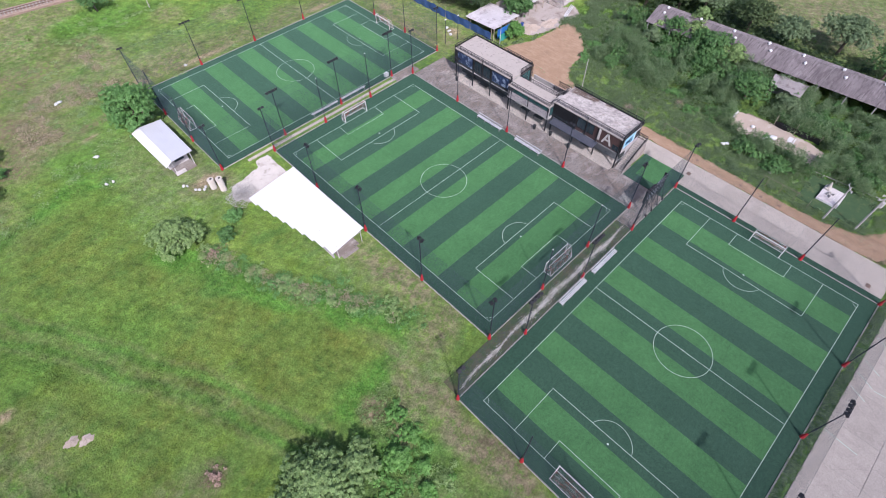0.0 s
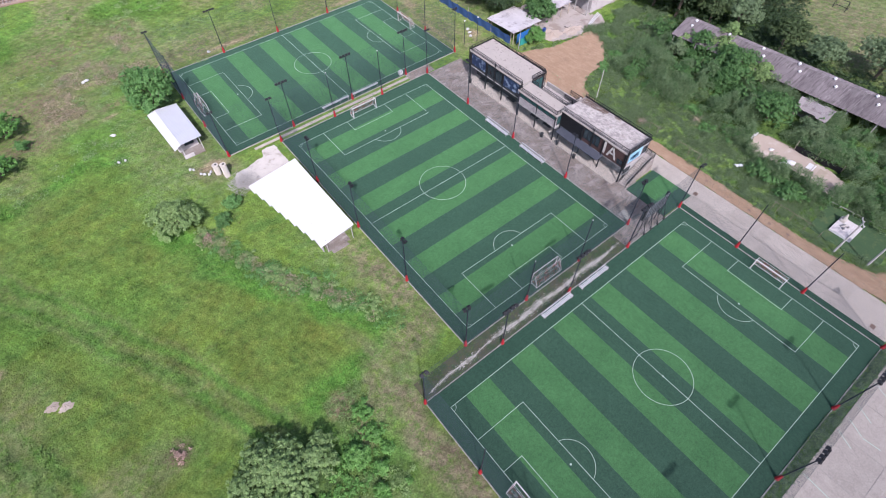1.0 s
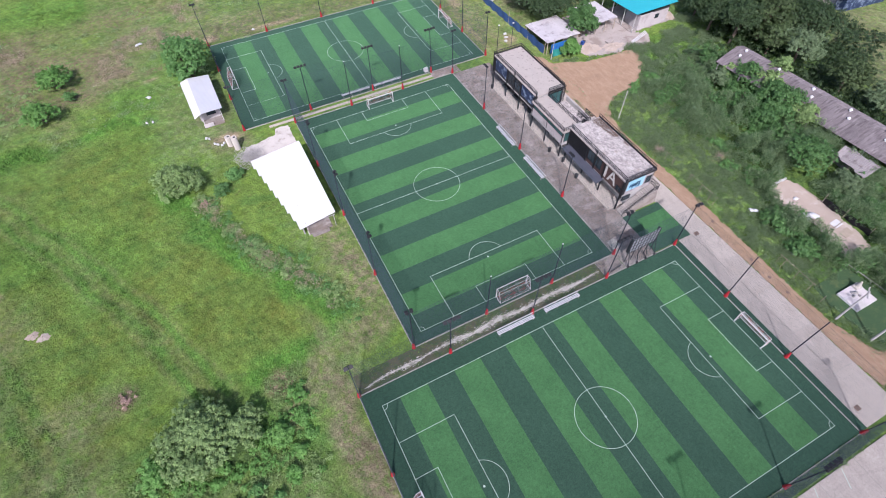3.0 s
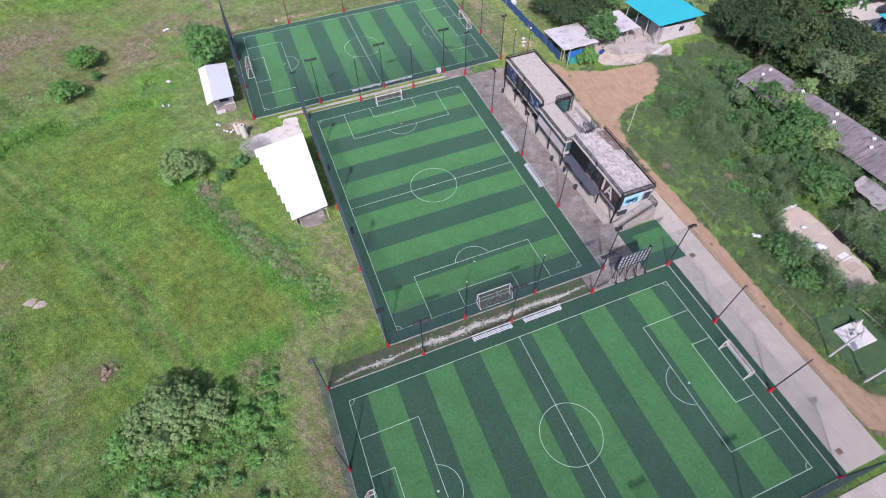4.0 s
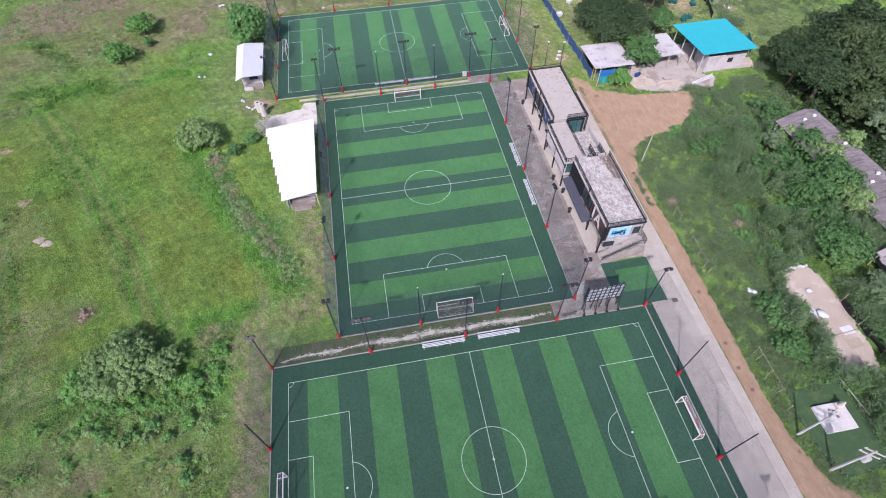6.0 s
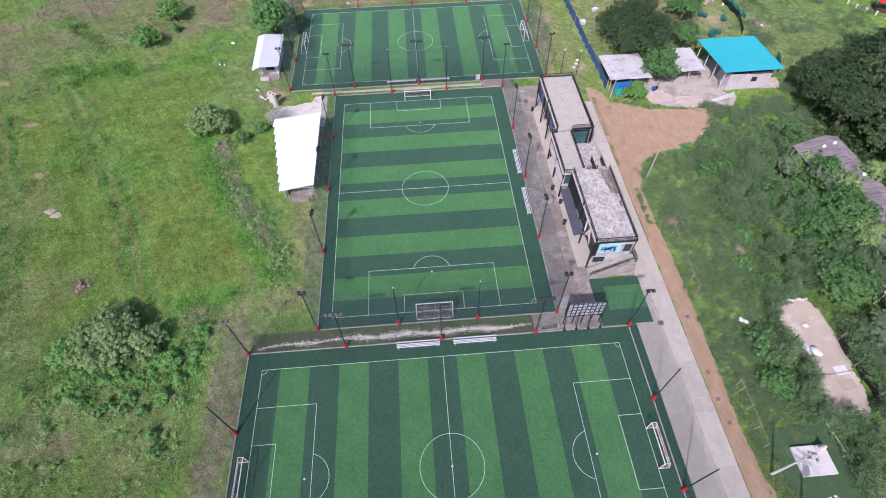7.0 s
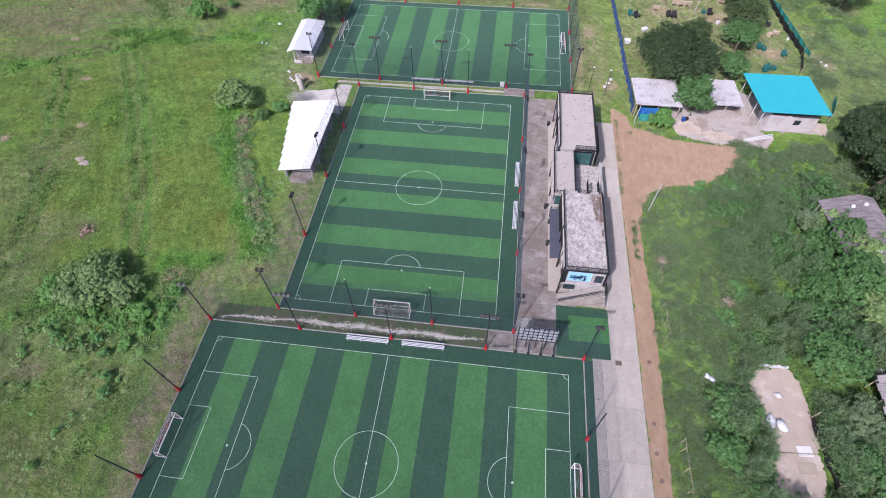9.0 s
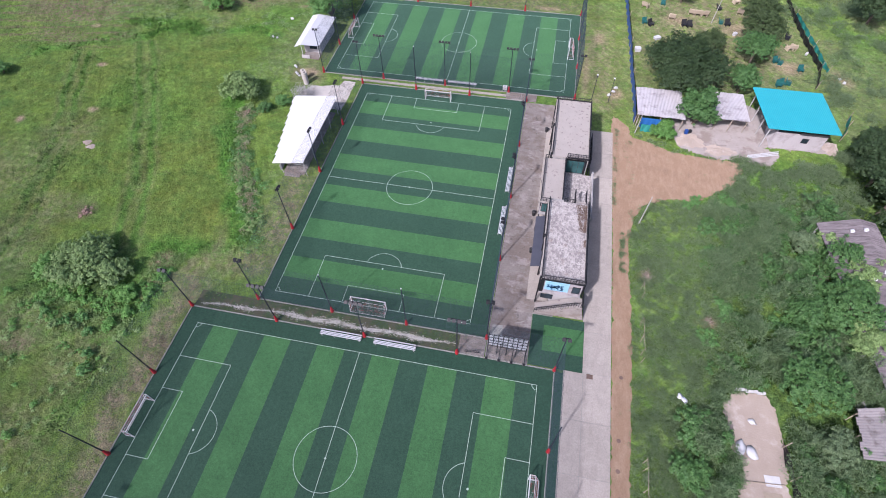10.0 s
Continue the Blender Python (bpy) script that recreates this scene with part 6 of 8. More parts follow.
def tree(name, label, category, x, y, h, r, mat, leaves, size, seed, flat_top=0.75, trunk=True, group=""):
    """A trunk that forks into limbs, and a crown of many small leaves in uneven lobes."""
    rng = np.random.default_rng(seed)
    z0 = float(rise(np.array([x]), np.array([y]))[0])
    ob = thing(name, (x, y, z0), label, category, group)
    crown_h = h * (0.62 if trunk else 0.9)
    base_z = h - crown_h
    lobes = [(x, y, z0 + base_z + crown_h * 0.42, r * 0.62, r * 0.62, crown_h * 0.5)]
    k = 13 if r > 4 else 9 if r > 2.5 else 6
    for i in range(k):
        a = 2 * math.pi * i / k + rng.uniform(-0.4, 0.4)
        q = r * rng.uniform(0.5, 0.72)
        s = r * (rng.uniform(0.24, 0.40) if r > 4 else rng.uniform(0.30, 0.46))
        lobes.append((x + q * math.cos(a), y + q * math.sin(a), z0 + base_z + crown_h * rng.uniform(0.22, 0.62), s, s, crown_h * rng.uniform(0.24, 0.36)))
    for i in range(k // 2):
        a = rng.uniform(0, 6.28)
        q = r * rng.uniform(0.1, 0.4)
        s = r * rng.uniform(0.28, 0.4)
        lobes.append((x + q * math.cos(a), y + q * math.sin(a), z0 + h - s * flat_top, s, s, s * flat_top))
    c, d = shoots(lobes, leaves, 12 if mat == "leaf_dark" else 24, min(0.13 + 0.65 * size, 0.1 + 0.18 * r), rng)
    c[:, 2] = np.maximum(c[:, 2], z0 + 0.1)
    v, f = leaf_arrays(c, d + (0, 0, 0.5), size, rng)
    crown = quick_mesh("crown", v - (x, y, z0), f, mat)
    crown.parent = ob
    m = Mesh()
    tr = max(0.05, 0.035 * h)
    p = Vector((x, y, z0 - 0.1))
    q = Vector((x + rng.uniform(-0.2, 0.2), y + rng.uniform(-0.2, 0.2), z0 + max(0.35, base_z)))
    m.tube(p, q, tr * 1.3, tr, 8)
    for cx, cy, cz, *_ in lobes[1:]:
        end = Vector((cx, cy, cz))
        mid = q.lerp(end, 0.5) + Vector((0, 0, 0.1 * h))
        m.tube(q, mid, tr * 0.6, tr * 0.4, 5).tube(mid, end, tr * 0.4, tr * 0.12, 5)
    m.make("trunk", "bark", ob)
    return ob


def finer(n, size):
    """Smaller leaves, and as many more of them, for the far trees."""
    return (int(n * 2.4), size * 0.6) if size > 0.29 else (n, size)


def plant(name, label, category, x, y, h, r, mat, leaves, size, seed, trunk):
    tree(name, label, category, x, y, h, r, mat, *finer(leaves, size), seed, trunk=trunk)


plant("tree", "round mid green tree beside the zinc roofed hut", "tree", -14.9, 67.9, 8.4, 4.9, "leaf_bright", 24000, 0.28, 1, False)
plant("bush", "round olive green bush in the meadow", "bush", -22.3, 39.2, 4.4, 3.8, "leaf_olive", 18000, 0.24, 2, False)
plant("tree", "broad grey green tree in the meadow", "tree", -27.6, -1.3, 3.8, 4.9, "leaf_silver", 30000, 0.25, 3, False)
plant("bush", "grey green bush beside a broad tree", "bush", -22.9, -2.0, 2.8, 2.4, "leaf_silver", 7500, 0.28, 4, False)
plant("bush", "bright green bush beside a broad tree", "bush", -32.0, -2.9, 2.6, 2.3, "leaf_fresh", 6000, 0.24, 5, False)
plant("bush", "small green bush in the meadow", "bush", -38.3, 77.6, 4.0, 3.5, "leaf_fresh", 9000, 0.26, 6, False)
plant("bush", "small bright green bush in the meadow", "bush", -41.0, 67.6, 3.7, 3.1, "leaf_fresh", 8000, 0.26, 7, False)
plant("tree", "green tree far out in the meadow", "tree", -4.6, 113.6, 4.0, 3.0, "leaf_mid", 3000, 0.42, 8, True)
plant("bush", "small dark bush in the meadow", "bush", -73.5, 37.5, 2.2, 2.0, "leaf_bright", 2200, 0.36, 9, False)
plant("tree", "wide dark green tree over the tin shed", "tree", 56.6, 57.4, 6.8, 8.2, "leaf_dark", 34000, 0.42, 10, True)
plant("tree", "round green tree before the tin shed", "tree", 58.4, 45.8, 6.6, 3.7, "leaf_mid", 24000, 0.26, 11, False)
plant("bush", "light green bush beside the blue tarpaulin", "bush", 52.8, 41.6, 3.0, 2.2, "leaf_fresh", 3600, 0.36, 12, False)
plant("tree", "green tree behind the house", "tree", 67.2, 56.4, 5.0, 3.0, "leaf_mid", 6000, 0.38, 13, True)
plant("tree", "olive green tree in the garden yard", "tree", 70.8, 66.5, 5.4, 4.0, "leaf_mid", 9000, 0.38, 14, True)
plant("tree", "tall olive green tree in the garden yard", "tree", 72.8, 73.6, 6.2, 4.4, "leaf_dusk", 11000, 0.38, 15, True)
plant("tree", "olive green tree at the back of the yard", "tree", 73.5, 80.8, 6.0, 4.4, "leaf_dusk", 10000, 0.38, 16, True)
plant("tree", "small green tree in the garden yard", "tree", 62.4, 67.6, 4.6, 3.4, "leaf_dusk", 7500, 0.36, 17, True)
plant("tree", "green tree beside the blue net", "tree", 59.5, 88.0, 4.8, 3.0, "leaf_mid", 4500, 0.38, 18, True)
plant("tree", "large dark green tree beyond the house", "tree", 89.0, 36.0, 8.0, 6.2, "leaf_dark", 14000, 0.46, 19, True)
plant("tree", "large dark green tree in the wood edge", "tree", 92.5, 35.5, 10.6, 5.4, "leaf_dusk", 13000, 0.48, 20, True)
plant("tree", "dark green tree beside the house wall", "tree", 83.6, 35.4, 6.4, 4.4, "leaf_dark", 9000, 0.40, 81, True)
plant("tree", "dark green tree behind the house", "tree", 89.6, 43.2, 5.6, 4.2, "leaf_dusk", 8000, 0.42, 82, True)
plant("tree", "large green tree in the wood edge", "tree", 89.5, 28.0, 9.4, 4.8, "leaf_dusk", 11000, 0.46, 21, True)
plant("tree", "large green tree behind the long shed", "tree", 96.0, 24.0, 8.0, 6.4, "leaf_dark", 9000, 0.5, 22, True)
plant("tree", "green tree behind the long shed", "tree", 88.5, 18.5, 6.6, 4.6, "leaf_weed", 8000, 0.44, 23, True)
plant("tree", "dark green tree behind the long shed", "tree", 88.6, 8.5, 6.2, 4.4, "leaf_dusk", 7500, 0.44, 24, True)
plant("tree", "green tree behind the long shed", "tree", 89.4, 0.9, 5.4, 4.2, "leaf_weed", 7000, 0.44, 25, True)
plant("tree", "broad dark green tree behind the long shed", "tree", 93.5, -7.8, 7.0, 5.6, "leaf_weed", 9000, 0.46, 26, True)
plant("tree", "dark green tree behind the long shed", "tree", 91.0, -17.0, 6.0, 4.6, "leaf_mid", 6500, 0.46, 27, True)
plant("tree", "round green tree over the shed roof", "tree", 74.4, 12.4, 4.6, 2.4, "leaf_mid", 5500, 0.34, 28, True)
plant("tree", "dark green tree beside the long shed", "tree", 73.4, 9.4, 5.4, 3.8, "leaf_mid", 8000, 0.38, 29, True)
plant("tree", "light green tree beside the long shed", "tree", 74.6, 5.0, 4.4, 2.4, "leaf_olive", 8000, 0.30, 30, True)
plant("tree", "feathery dark green tree beside the sandy yard", "tree", 66.9, -1.4, 4.8, 4.3, "leaf_mid", 14000, 0.26, 31, True)
plant("bush", "green bush beside the lean-to", "bush", 68.2, -8.4, 3.0, 2.8, "leaf_weed", 4500, 0.34, 32, False)
plant("bush", "leafy green bush beside the sandy yard", "bush", 66.2, -13.4, 3.0, 3.0, "leaf_mid", 5000, 0.34, 33, False)
plant("bush", "mid green shrub beside the sandy yard", "bush", 54.2, -8.6, 1.7, 2.6, "leaf_mid", 5200, 0.28, 34, False)
plant("bush", "mid green shrub among weeds", "bush", 53.0, -13.4, 1.6, 2.4, "leaf_mid", 4600, 0.28, 35, False)
plant("tree", "dark green tree far behind the house", "tree", 100.5, 43.0, 7.0, 5.4, "leaf_dusk", 8000, 0.55, 36, True)
plant("tree", "dark green tree at the wood edge", "tree", 98.0, 34.0, 6.6, 5.0, "leaf_dusk", 7000, 0.55, 37, True)
plant("tree", "dark green tree at the meadow edge", "tree", 96.5, 85.0, 6.5, 5.5, "leaf_dark", 6500, 0.55, 38, True)
plant("bush", "bright green creeper bush near the broad tree", "bush", -19.6, -4.6, 1.4, 1.6, "leaf_fresh", 3000, 0.24, 39, False)
plant("bush", "bright green bush beside the tanks", "bush", -14.3, 38.4, 1.7, 1.5, "leaf_bright", 1800, 0.30, 40, False)
plant("bush", "small green bush beside the meadow strip", "bush", -16.9, 36.0, 1.6, 1.4, "leaf_mid", 1500, 0.30, 41, False)
plant("bush", "green bush at the meadow edge", "bush", -36.5, 72.5, 1.6, 1.3, "leaf_bright", 1200, 0.32, 42, False)
plant("tree", "dark green tree in the wood behind the house", "tree", 94.0, 42.0, 7.6, 5.6, "leaf_dark", 10000, 0.5, 43, True)
plant("tree", "dark green tree in the wood behind the house", "tree", 97.0, 40.0, 11.4, 5.6, "leaf_dark", 10000, 0.5, 44, True)
plant("tree", "green tree in the wood beside the parking lot", "tree", 103.5, 33.5, 10.4, 5.8, "leaf_mid", 10000, 0.5, 45, True)
plant("tree", "dark green tree in the wood beside the parking lot", "tree", 106.0, 38.5, 8.0, 6.5, "leaf_dark", 9000, 0.5, 46, True)
plant("tree", "dark green tree above the long shed", "tree", 83.5, 29.5, 8.4, 4.2, "leaf_dark", 9000, 0.44, 47, True)
plant("tree", "dark green tree above the long shed", "tree", 87.0, 23.5, 6.2, 4.2, "leaf_dusk", 8500, 0.44, 48, True)
plant("tree", "dark green tree in the wood edge", "tree", 84.6, 40.6, 5.4, 4.0, "leaf_dark", 8000, 0.5, 49, True)
plant("tree", "light green climber over the shed roof", "tree", 79.2, 15.4, 6.0, 2.3, "leaf_olive", 6000, 0.28, 50, True)
plant("bush", "olive green bush over the shed's end", "bush", 74.4, 17.2, 4.9, 3.1, "leaf_mid", 6500, 0.30, 51, False)
plant("bush", "olive green creeper over the shed roof", "bush", 73.2, 21.0, 3.6, 2.0, "leaf_olive", 4000, 0.26, 56, False)
plant("bush", "olive green creeper over the shed roof", "bush", 75.4, 18.8, 4.3, 2.4, "leaf_mid", 5000, 0.26, 57, False)
plant("bush", "olive green creeper over the shed roof", "bush", 76.0, 15.0, 5.0, 2.6, "leaf_olive", 7000, 0.26, 53, False)
plant("bush", "olive green creeper over the shed roof", "bush", 75.6, 12.6, 4.4, 2.0, "leaf_olive", 6000, 0.26, 54, False)
plant("bush", "olive green creeper over the shed roof", "bush", 74.4, 7.6, 4.0, 1.8, "leaf_olive", 4000, 0.26, 55, False)
plant("bush", "dark green bush beside the shed's end", "bush", 70.6, 20.5, 3.4, 2.4, "leaf_weed", 3600, 0.34, 52, False)
plant("bush", "small green shrub on dry ground near the broad tree", "bush", -30.5, -8.6, 0.9, 0.75, "leaf_olive", 480, 0.24, 60, False)
plant("bush", "small green shrub on dry ground near the broad tree", "bush", -28.7, -9.2, 1.0, 0.85, "leaf_bright", 480, 0.24, 61, False)
plant("bush", "small green shrub on dry ground near the broad tree", "bush", -23.3, -9, 1.1, 0.95, "leaf_bright", 480, 0.24, 62, False)
plant("bush", "small green shrub on dry ground near the broad tree", "bush", -23.7, -10.5, 1.2, 0.75, "leaf_olive", 480, 0.24, 63, False)
plant("bush", "small green shrub on dry ground near the broad tree", "bush", -21.4, -10.7, 0.9, 0.85, "leaf_bright", 480, 0.24, 64, False)
plant("bush", "small green shrub on dry ground near the broad tree", "bush", -25.5, -9.6, 1.0, 0.95, "leaf_bright", 480, 0.24, 65, False)
plant("bush", "small green shrub on dry ground near the broad tree", "bush", -26.5, -10.6, 1.1, 0.75, "leaf_olive", 480, 0.24, 66, False)
plant("bush", "small green shrub on dry ground near the broad tree", "bush", -19.5, -13.5, 1.2, 0.85, "leaf_bright", 480, 0.24, 67, False)
plant("bush", "small green shrub on dry ground near the broad tree", "bush", -18.7, -15.5, 0.9, 0.95, "leaf_bright", 480, 0.24, 68, False)
plant("bush", "low pinkish brown dead bush in the meadow", "bush", -34.6, 7.8, 0.4, 1.2, "leaf_pink", 520, 0.18, 84, False)
plant("bush", "low pinkish brown dead bush beside an olive bush", "bush", -19.7, 35.0, 0.4, 1.2, "leaf_pink", 300, 0.18, 85, False)
plant("bush", "bright green shrub beside the fence", "bush", -16.9, -3.6, 0.8, 1.0, "leaf_fresh", 900, 0.24, 75, False)
plant("bush", "bright green shrub beside the fence", "bush", -16.4, -1.2, 0.9, 0.9, "leaf_fresh", 900, 0.24, 76, False)
plant("bush", "bright green shrub beside the fence", "bush", -18.1, -7.0, 0.9, 1.1, "leaf_fresh", 900, 0.24, 77, False)
plant("bush", "bright green shrub beside the fence", "bush", -19.4, -9.0, 0.9, 0.9, "leaf_fresh", 900, 0.24, 78, False)



def thicket(name, label, mat, seed, count, area, keep, leaves, size, hs, rs, spray=False):
    """Countless shrubs grown together: one mesh of leaves."""
    rng = np.random.default_rng(seed)
    x0, y0, x1, y1 = area
    px, py = rng.uniform(x0, x1, count * 12), rng.uniform(y0, y1, count * 12)
    ok = keep(px, py) & (~covered(px, py) | (name == "verge_weeds") | ("dirt track" in label and "middle" in label))
    px, py = px[ok][:count], py[ok][:count]
    z = rise(px, py)
    hgt = rng.uniform(*hs, len(px)) * (0.6 + 0.8 * smooth_noise(px, py, 5, seed + 1))
    rad = rng.uniform(*rs, len(px)) * (0.7 + 0.6 * smooth_noise(px, py, 6, seed + 2))
    lobes = np.c_[px, py, z + hgt * 0.45, rad, rad, hgt * 0.55]
    c, d = shoots(lobes, leaves, 16, 0.12 + 0.8 * size, rng) if max(hs) > 0.5 and not spray else crown_points(lobes, leaves, rng)
    c[:, 2] = np.maximum(c[:, 2], -0.02)
    v, f = plume_arrays(c, d, size, rng) if spray else leaf_arrays(c, d + (0, 0, 0.6), size, rng)
    tagged(quick_mesh(name, v, f, mat), label, "shrubs", kind="stuff")


def east_wild(x, y):
    thick = smooth_noise(x, y, 6, 41)
    edge = 55.5 - 2.5 * np.clip((-y) / 12, -1, 1)
    return (x > edge + 4 * (thick - 0.5)) & (x < 74 + 0.12 * (10 - y)) & (y < 26 - 0.35 * (x - 66)) & (thick > 0.22) & ~inside(x, y, SHRINE_TURF) & ~inside(x - 0.9, y, YARD) & ~inside(x + 0.9, y, YARD) & ~inside(x, y - 0.9, YARD)


thicket("shrub_thicket", "dense grey green feathery shrubs on waste ground", "leaf_haze", 50, 430, (51, -32, 84, 26), east_wild, 300000, 0.25, (0.7, 3.3), (0.8, 1.6), True)
thicket("shrub_thicket", "mid green leafy shrubs on waste ground", "leaf_mid", 53, 190, (51, -32, 84, 26), east_wild, 60000, 0.23, (0.8, 2.3), (0.6, 1.3))
thicket("shrub_thicket", "low bright green leafy shrubs among weeds", "leaf_bright", 122, 170, (52, -4, 72, 29), lambda x, y: (x > 54 + 5 * smooth_noise(x, y, 5, 61)) & (smooth_noise(x, y, 2.6, 62) > 0.48) & ~inside(x, y, YARD) & ~inside(x - 1, y, YARD) & ~inside(x, y - 1, YARD), 34000, 0.2, (0.4, 1.3), (0.4, 1.0))
thicket("shrub_thicket", "taller mid green shrubs along the long shed", "leaf_mid", 83, 90, (62, 0, 80, 32), lambda x, y: near_line(x, y, [(74.8, 29), (74.2, 24), (71, 12), (68.5, 4)]) < 2.2, 46000, 0.24, (1.8, 3.6), (0.9, 1.6))
thicket("weed_patch", "low green weeds beside the dirt track", "leaf_weed", 56, 1100, (47.5, -30, 60, 27), lambda x, y: (smooth_noise(x, y, 4, 43) > 0.12) & ~inside(x, y, SHRINE_TURF), 150000, 0.18, (0.1, 0.5), (0.4, 0.9), True)
thicket("weed_patch", "low green weeds beyond the dirt clearing", "leaf_weed", 59, 420, (60, 20, 84, 42), lambda x, y: smooth_noise(x, y, 4, 44) > 0.35, 60000, 0.28, (0.2, 0.9), (0.6, 1.2), True)
thicket("weed_patch", "tall green weeds in the far meadow", "leaf_weed", 62, 300, (80, 50, 112, 100), lambda x, y: smooth_noise(x, y, 6, 45) > 0.5, 36000, 0.32, (0.15, 0.8), (0.7, 1.6), True)
thicket("weed_patch", "rank green weeds along the shelter", "leaf_bright", 65, 170, (-24, 4, -4, 40), lambda x, y: near_line(x, y, [(-20.5, 34), (-16.9, 25.6), (-11.8, 17.6), (-7.9, 10.6), (-6.7, 6.2)]) < 0.7 + 2.6 * smooth_noise(x, y, 3, 46), 9000, 0.2, (0.08, 0.42), (0.25, 0.8))
thicket("weed_patch", "brambles and weeds around the broad tree", "leaf_olive", 68, 220, (-36, -14, -15, 3), lambda x, y: (smooth_noise(x, y, 3.5, 47) > 0.5) & (near_line(x, y, [(-33, -5), (-26, -4), (-18, -6), (-16.5, 1)]) < 3.6), 10000, 0.26, (0.1, 0.4), (0.3, 0.8), True)
SCRUB = [(-20.4, 35.5), (-18.8, 30.5), (-16.6, 26.5), (-14.4, 21.4), (-10.4, 15.5), (-8.0, 10.0)]
thicket("weed_patch", "olive green scrub along the mown strip", "leaf_olive", 116, 100, (-24, 8, -5, 38), lambda x, y: (near_line(x, y, SCRUB) < 2.4 * smooth_noise(x, y, 2.5, 58)) & (smooth_noise(x, y, 1.8, 60) > 0.4), 9000, 0.18, (0.15, 0.7), (0.25, 0.6))
thicket("dead_brush", "brown withered scrub along the mown strip", "leaf_dead", 119, 110, (-24, 8, -5, 38), lambda x, y: near_line(x + 0.5, y, SCRUB) < 0.2 + 1.8 * smooth_noise(x, y, 2.5, 59), 7000, 0.2, (0.15, 0.6), (0.3, 0.8), True)
thicket("undergrowth", "dark undergrowth in the wood beyond the shed", "leaf_dark", 74, 520, (81, -22, 112, 46), lambda x, y: ((y > 12) | (x < 90 + 3 * smooth_noise(x, y, 4, 55))) & (x > 82.6 - 0.089 * (y - 5)) & ((y < 34) | (x > 92 + 0.3 * (y - 34))) & (smooth_noise(x, y, 5, 49) > 0.12), 50000, 0.36, (0.8, 2.6), (1.0, 2.2))
thicket("weed_patch", "scattered dark weeds at the meadow's far side", "leaf_olive", 71, 260, (-80, 66, 10, 118), lambda x, y: smooth_noise(x, y, 7, 48) > 0.62, 14000, 0.26, (0.1, 0.35), (0.3, 0.8))

thicket("dead_brush", "dry brown stalks in the far meadow", "leaf_dead", 86, 520, (-80, 58, -12, 100), lambda x, y: zones(x, y)[:, 0] > 0.62, 17000, 0.34, (0.05, 0.22), (0.4, 1.2), True)
thicket("weed_patch", "yellow green weed clumps on rough ground by the fence", "leaf_olive", 89, 120, (-42, -34, -15.5, -8), lambda x, y: smooth_noise(x, y, 2.2, 51) > 0.42, 9000, 0.17, (0.15, 0.5), (0.25, 0.7))
thicket("weed_patch", "bright green shrublets on rough ground by the fence", "leaf_fresh", 104, 40, (-38, -26, -16, -7), lambda x, y: smooth_noise(x, y, 1.8, 56) > 0.5, 4500, 0.18, (0.3, 0.8), (0.3, 0.6))
thicket("verge_weeds", "ragged grass between the road slab and the dirt track", "leaf_weed", 107, 120, (44.9, 24, 46.4, 42), lambda x, y: np.abs(x - 45.0 - 0.03 * (y - 24)) < 0.45 * smooth_noise(x, y, 2.5, 57), 6000, 0.16, (0.03, 0.14), (0.15, 0.45), True)
thicket("verge_weeds", "dark rank grass between the fence and the parking area", "leaf_weed", 113, 260, (-10, -35.3, 38, -34.2), lambda x, y: np.abs(y + 34.75) < 0.45, 26000, 0.18, (0.12, 0.4), (0.2, 0.45), True)
thicket("weed_patch", "pale green weed clumps in the far meadow", "leaf_pale", 92, 190, (-80, 58, -14, 100), lambda x, y: smooth_noise(x, y, 4, 52) > 0.5, 12000, 0.22, (0.08, 0.4), (0.4, 1.1), True)
thicket("weed_patch", "fresh green brambles around the broad tree", "leaf_fresh", 95, 90, (-36, -12, -15, 2), lambda x, y: near_line(x, y, [(-30, -6), (-24, -5.5), (-18, -5), (-16, -2)]) < 2.4, 9000, 0.24, (0.15, 0.6), (0.3, 0.8))
thicket("weed_patch", "low grass strip in the middle of the dirt track", "leaf_weed", 98, 44, (45.6, 12, 47.2, 19), lambda x, y: (np.abs(x - 46.3) < 0.25), 5000, 0.16, (0.05, 0.2), (0.15, 0.4), True)

thicket("verge_weeds", "low grass tufts along the road edge", "leaf_weed", 77, 150, (44.6, -30, 48.4, 44), lambda x, y: ((np.abs(x - 45.0) < 0.10) & (smooth_noise(x, y, 3, 53) > 0.6)) | ((np.abs(x - 47.5) < 0.6) & (smooth_noise(x, y, 2, 54) > 0.4)), 6000, 0.2, (0.03, 0.12), (0.08, 0.45), True)
thicket("dead_brush", "pale dry scrub where the road meets the dirt bend", "leaf_dead", 116, 60, (44.6, -33.5, 48.6, -29.5), lambda x, y: np.abs(x + y - 14.6) < 1.2, 3000, 0.16, (0.03, 0.12), (0.2, 0.5), True)
thicket("verge_weeds", "low weeds along the apron edge", "leaf_weed", 80, 80, (48, 36, 72, 44), lambda x, y: near_line(x, y, [(48, 41), (54, 38.8), (58, 37.8), (64, 37), (70, 37)]) < 0.8, 4000, 0.2, (0.03, 0.15), (0.1, 0.5), True)


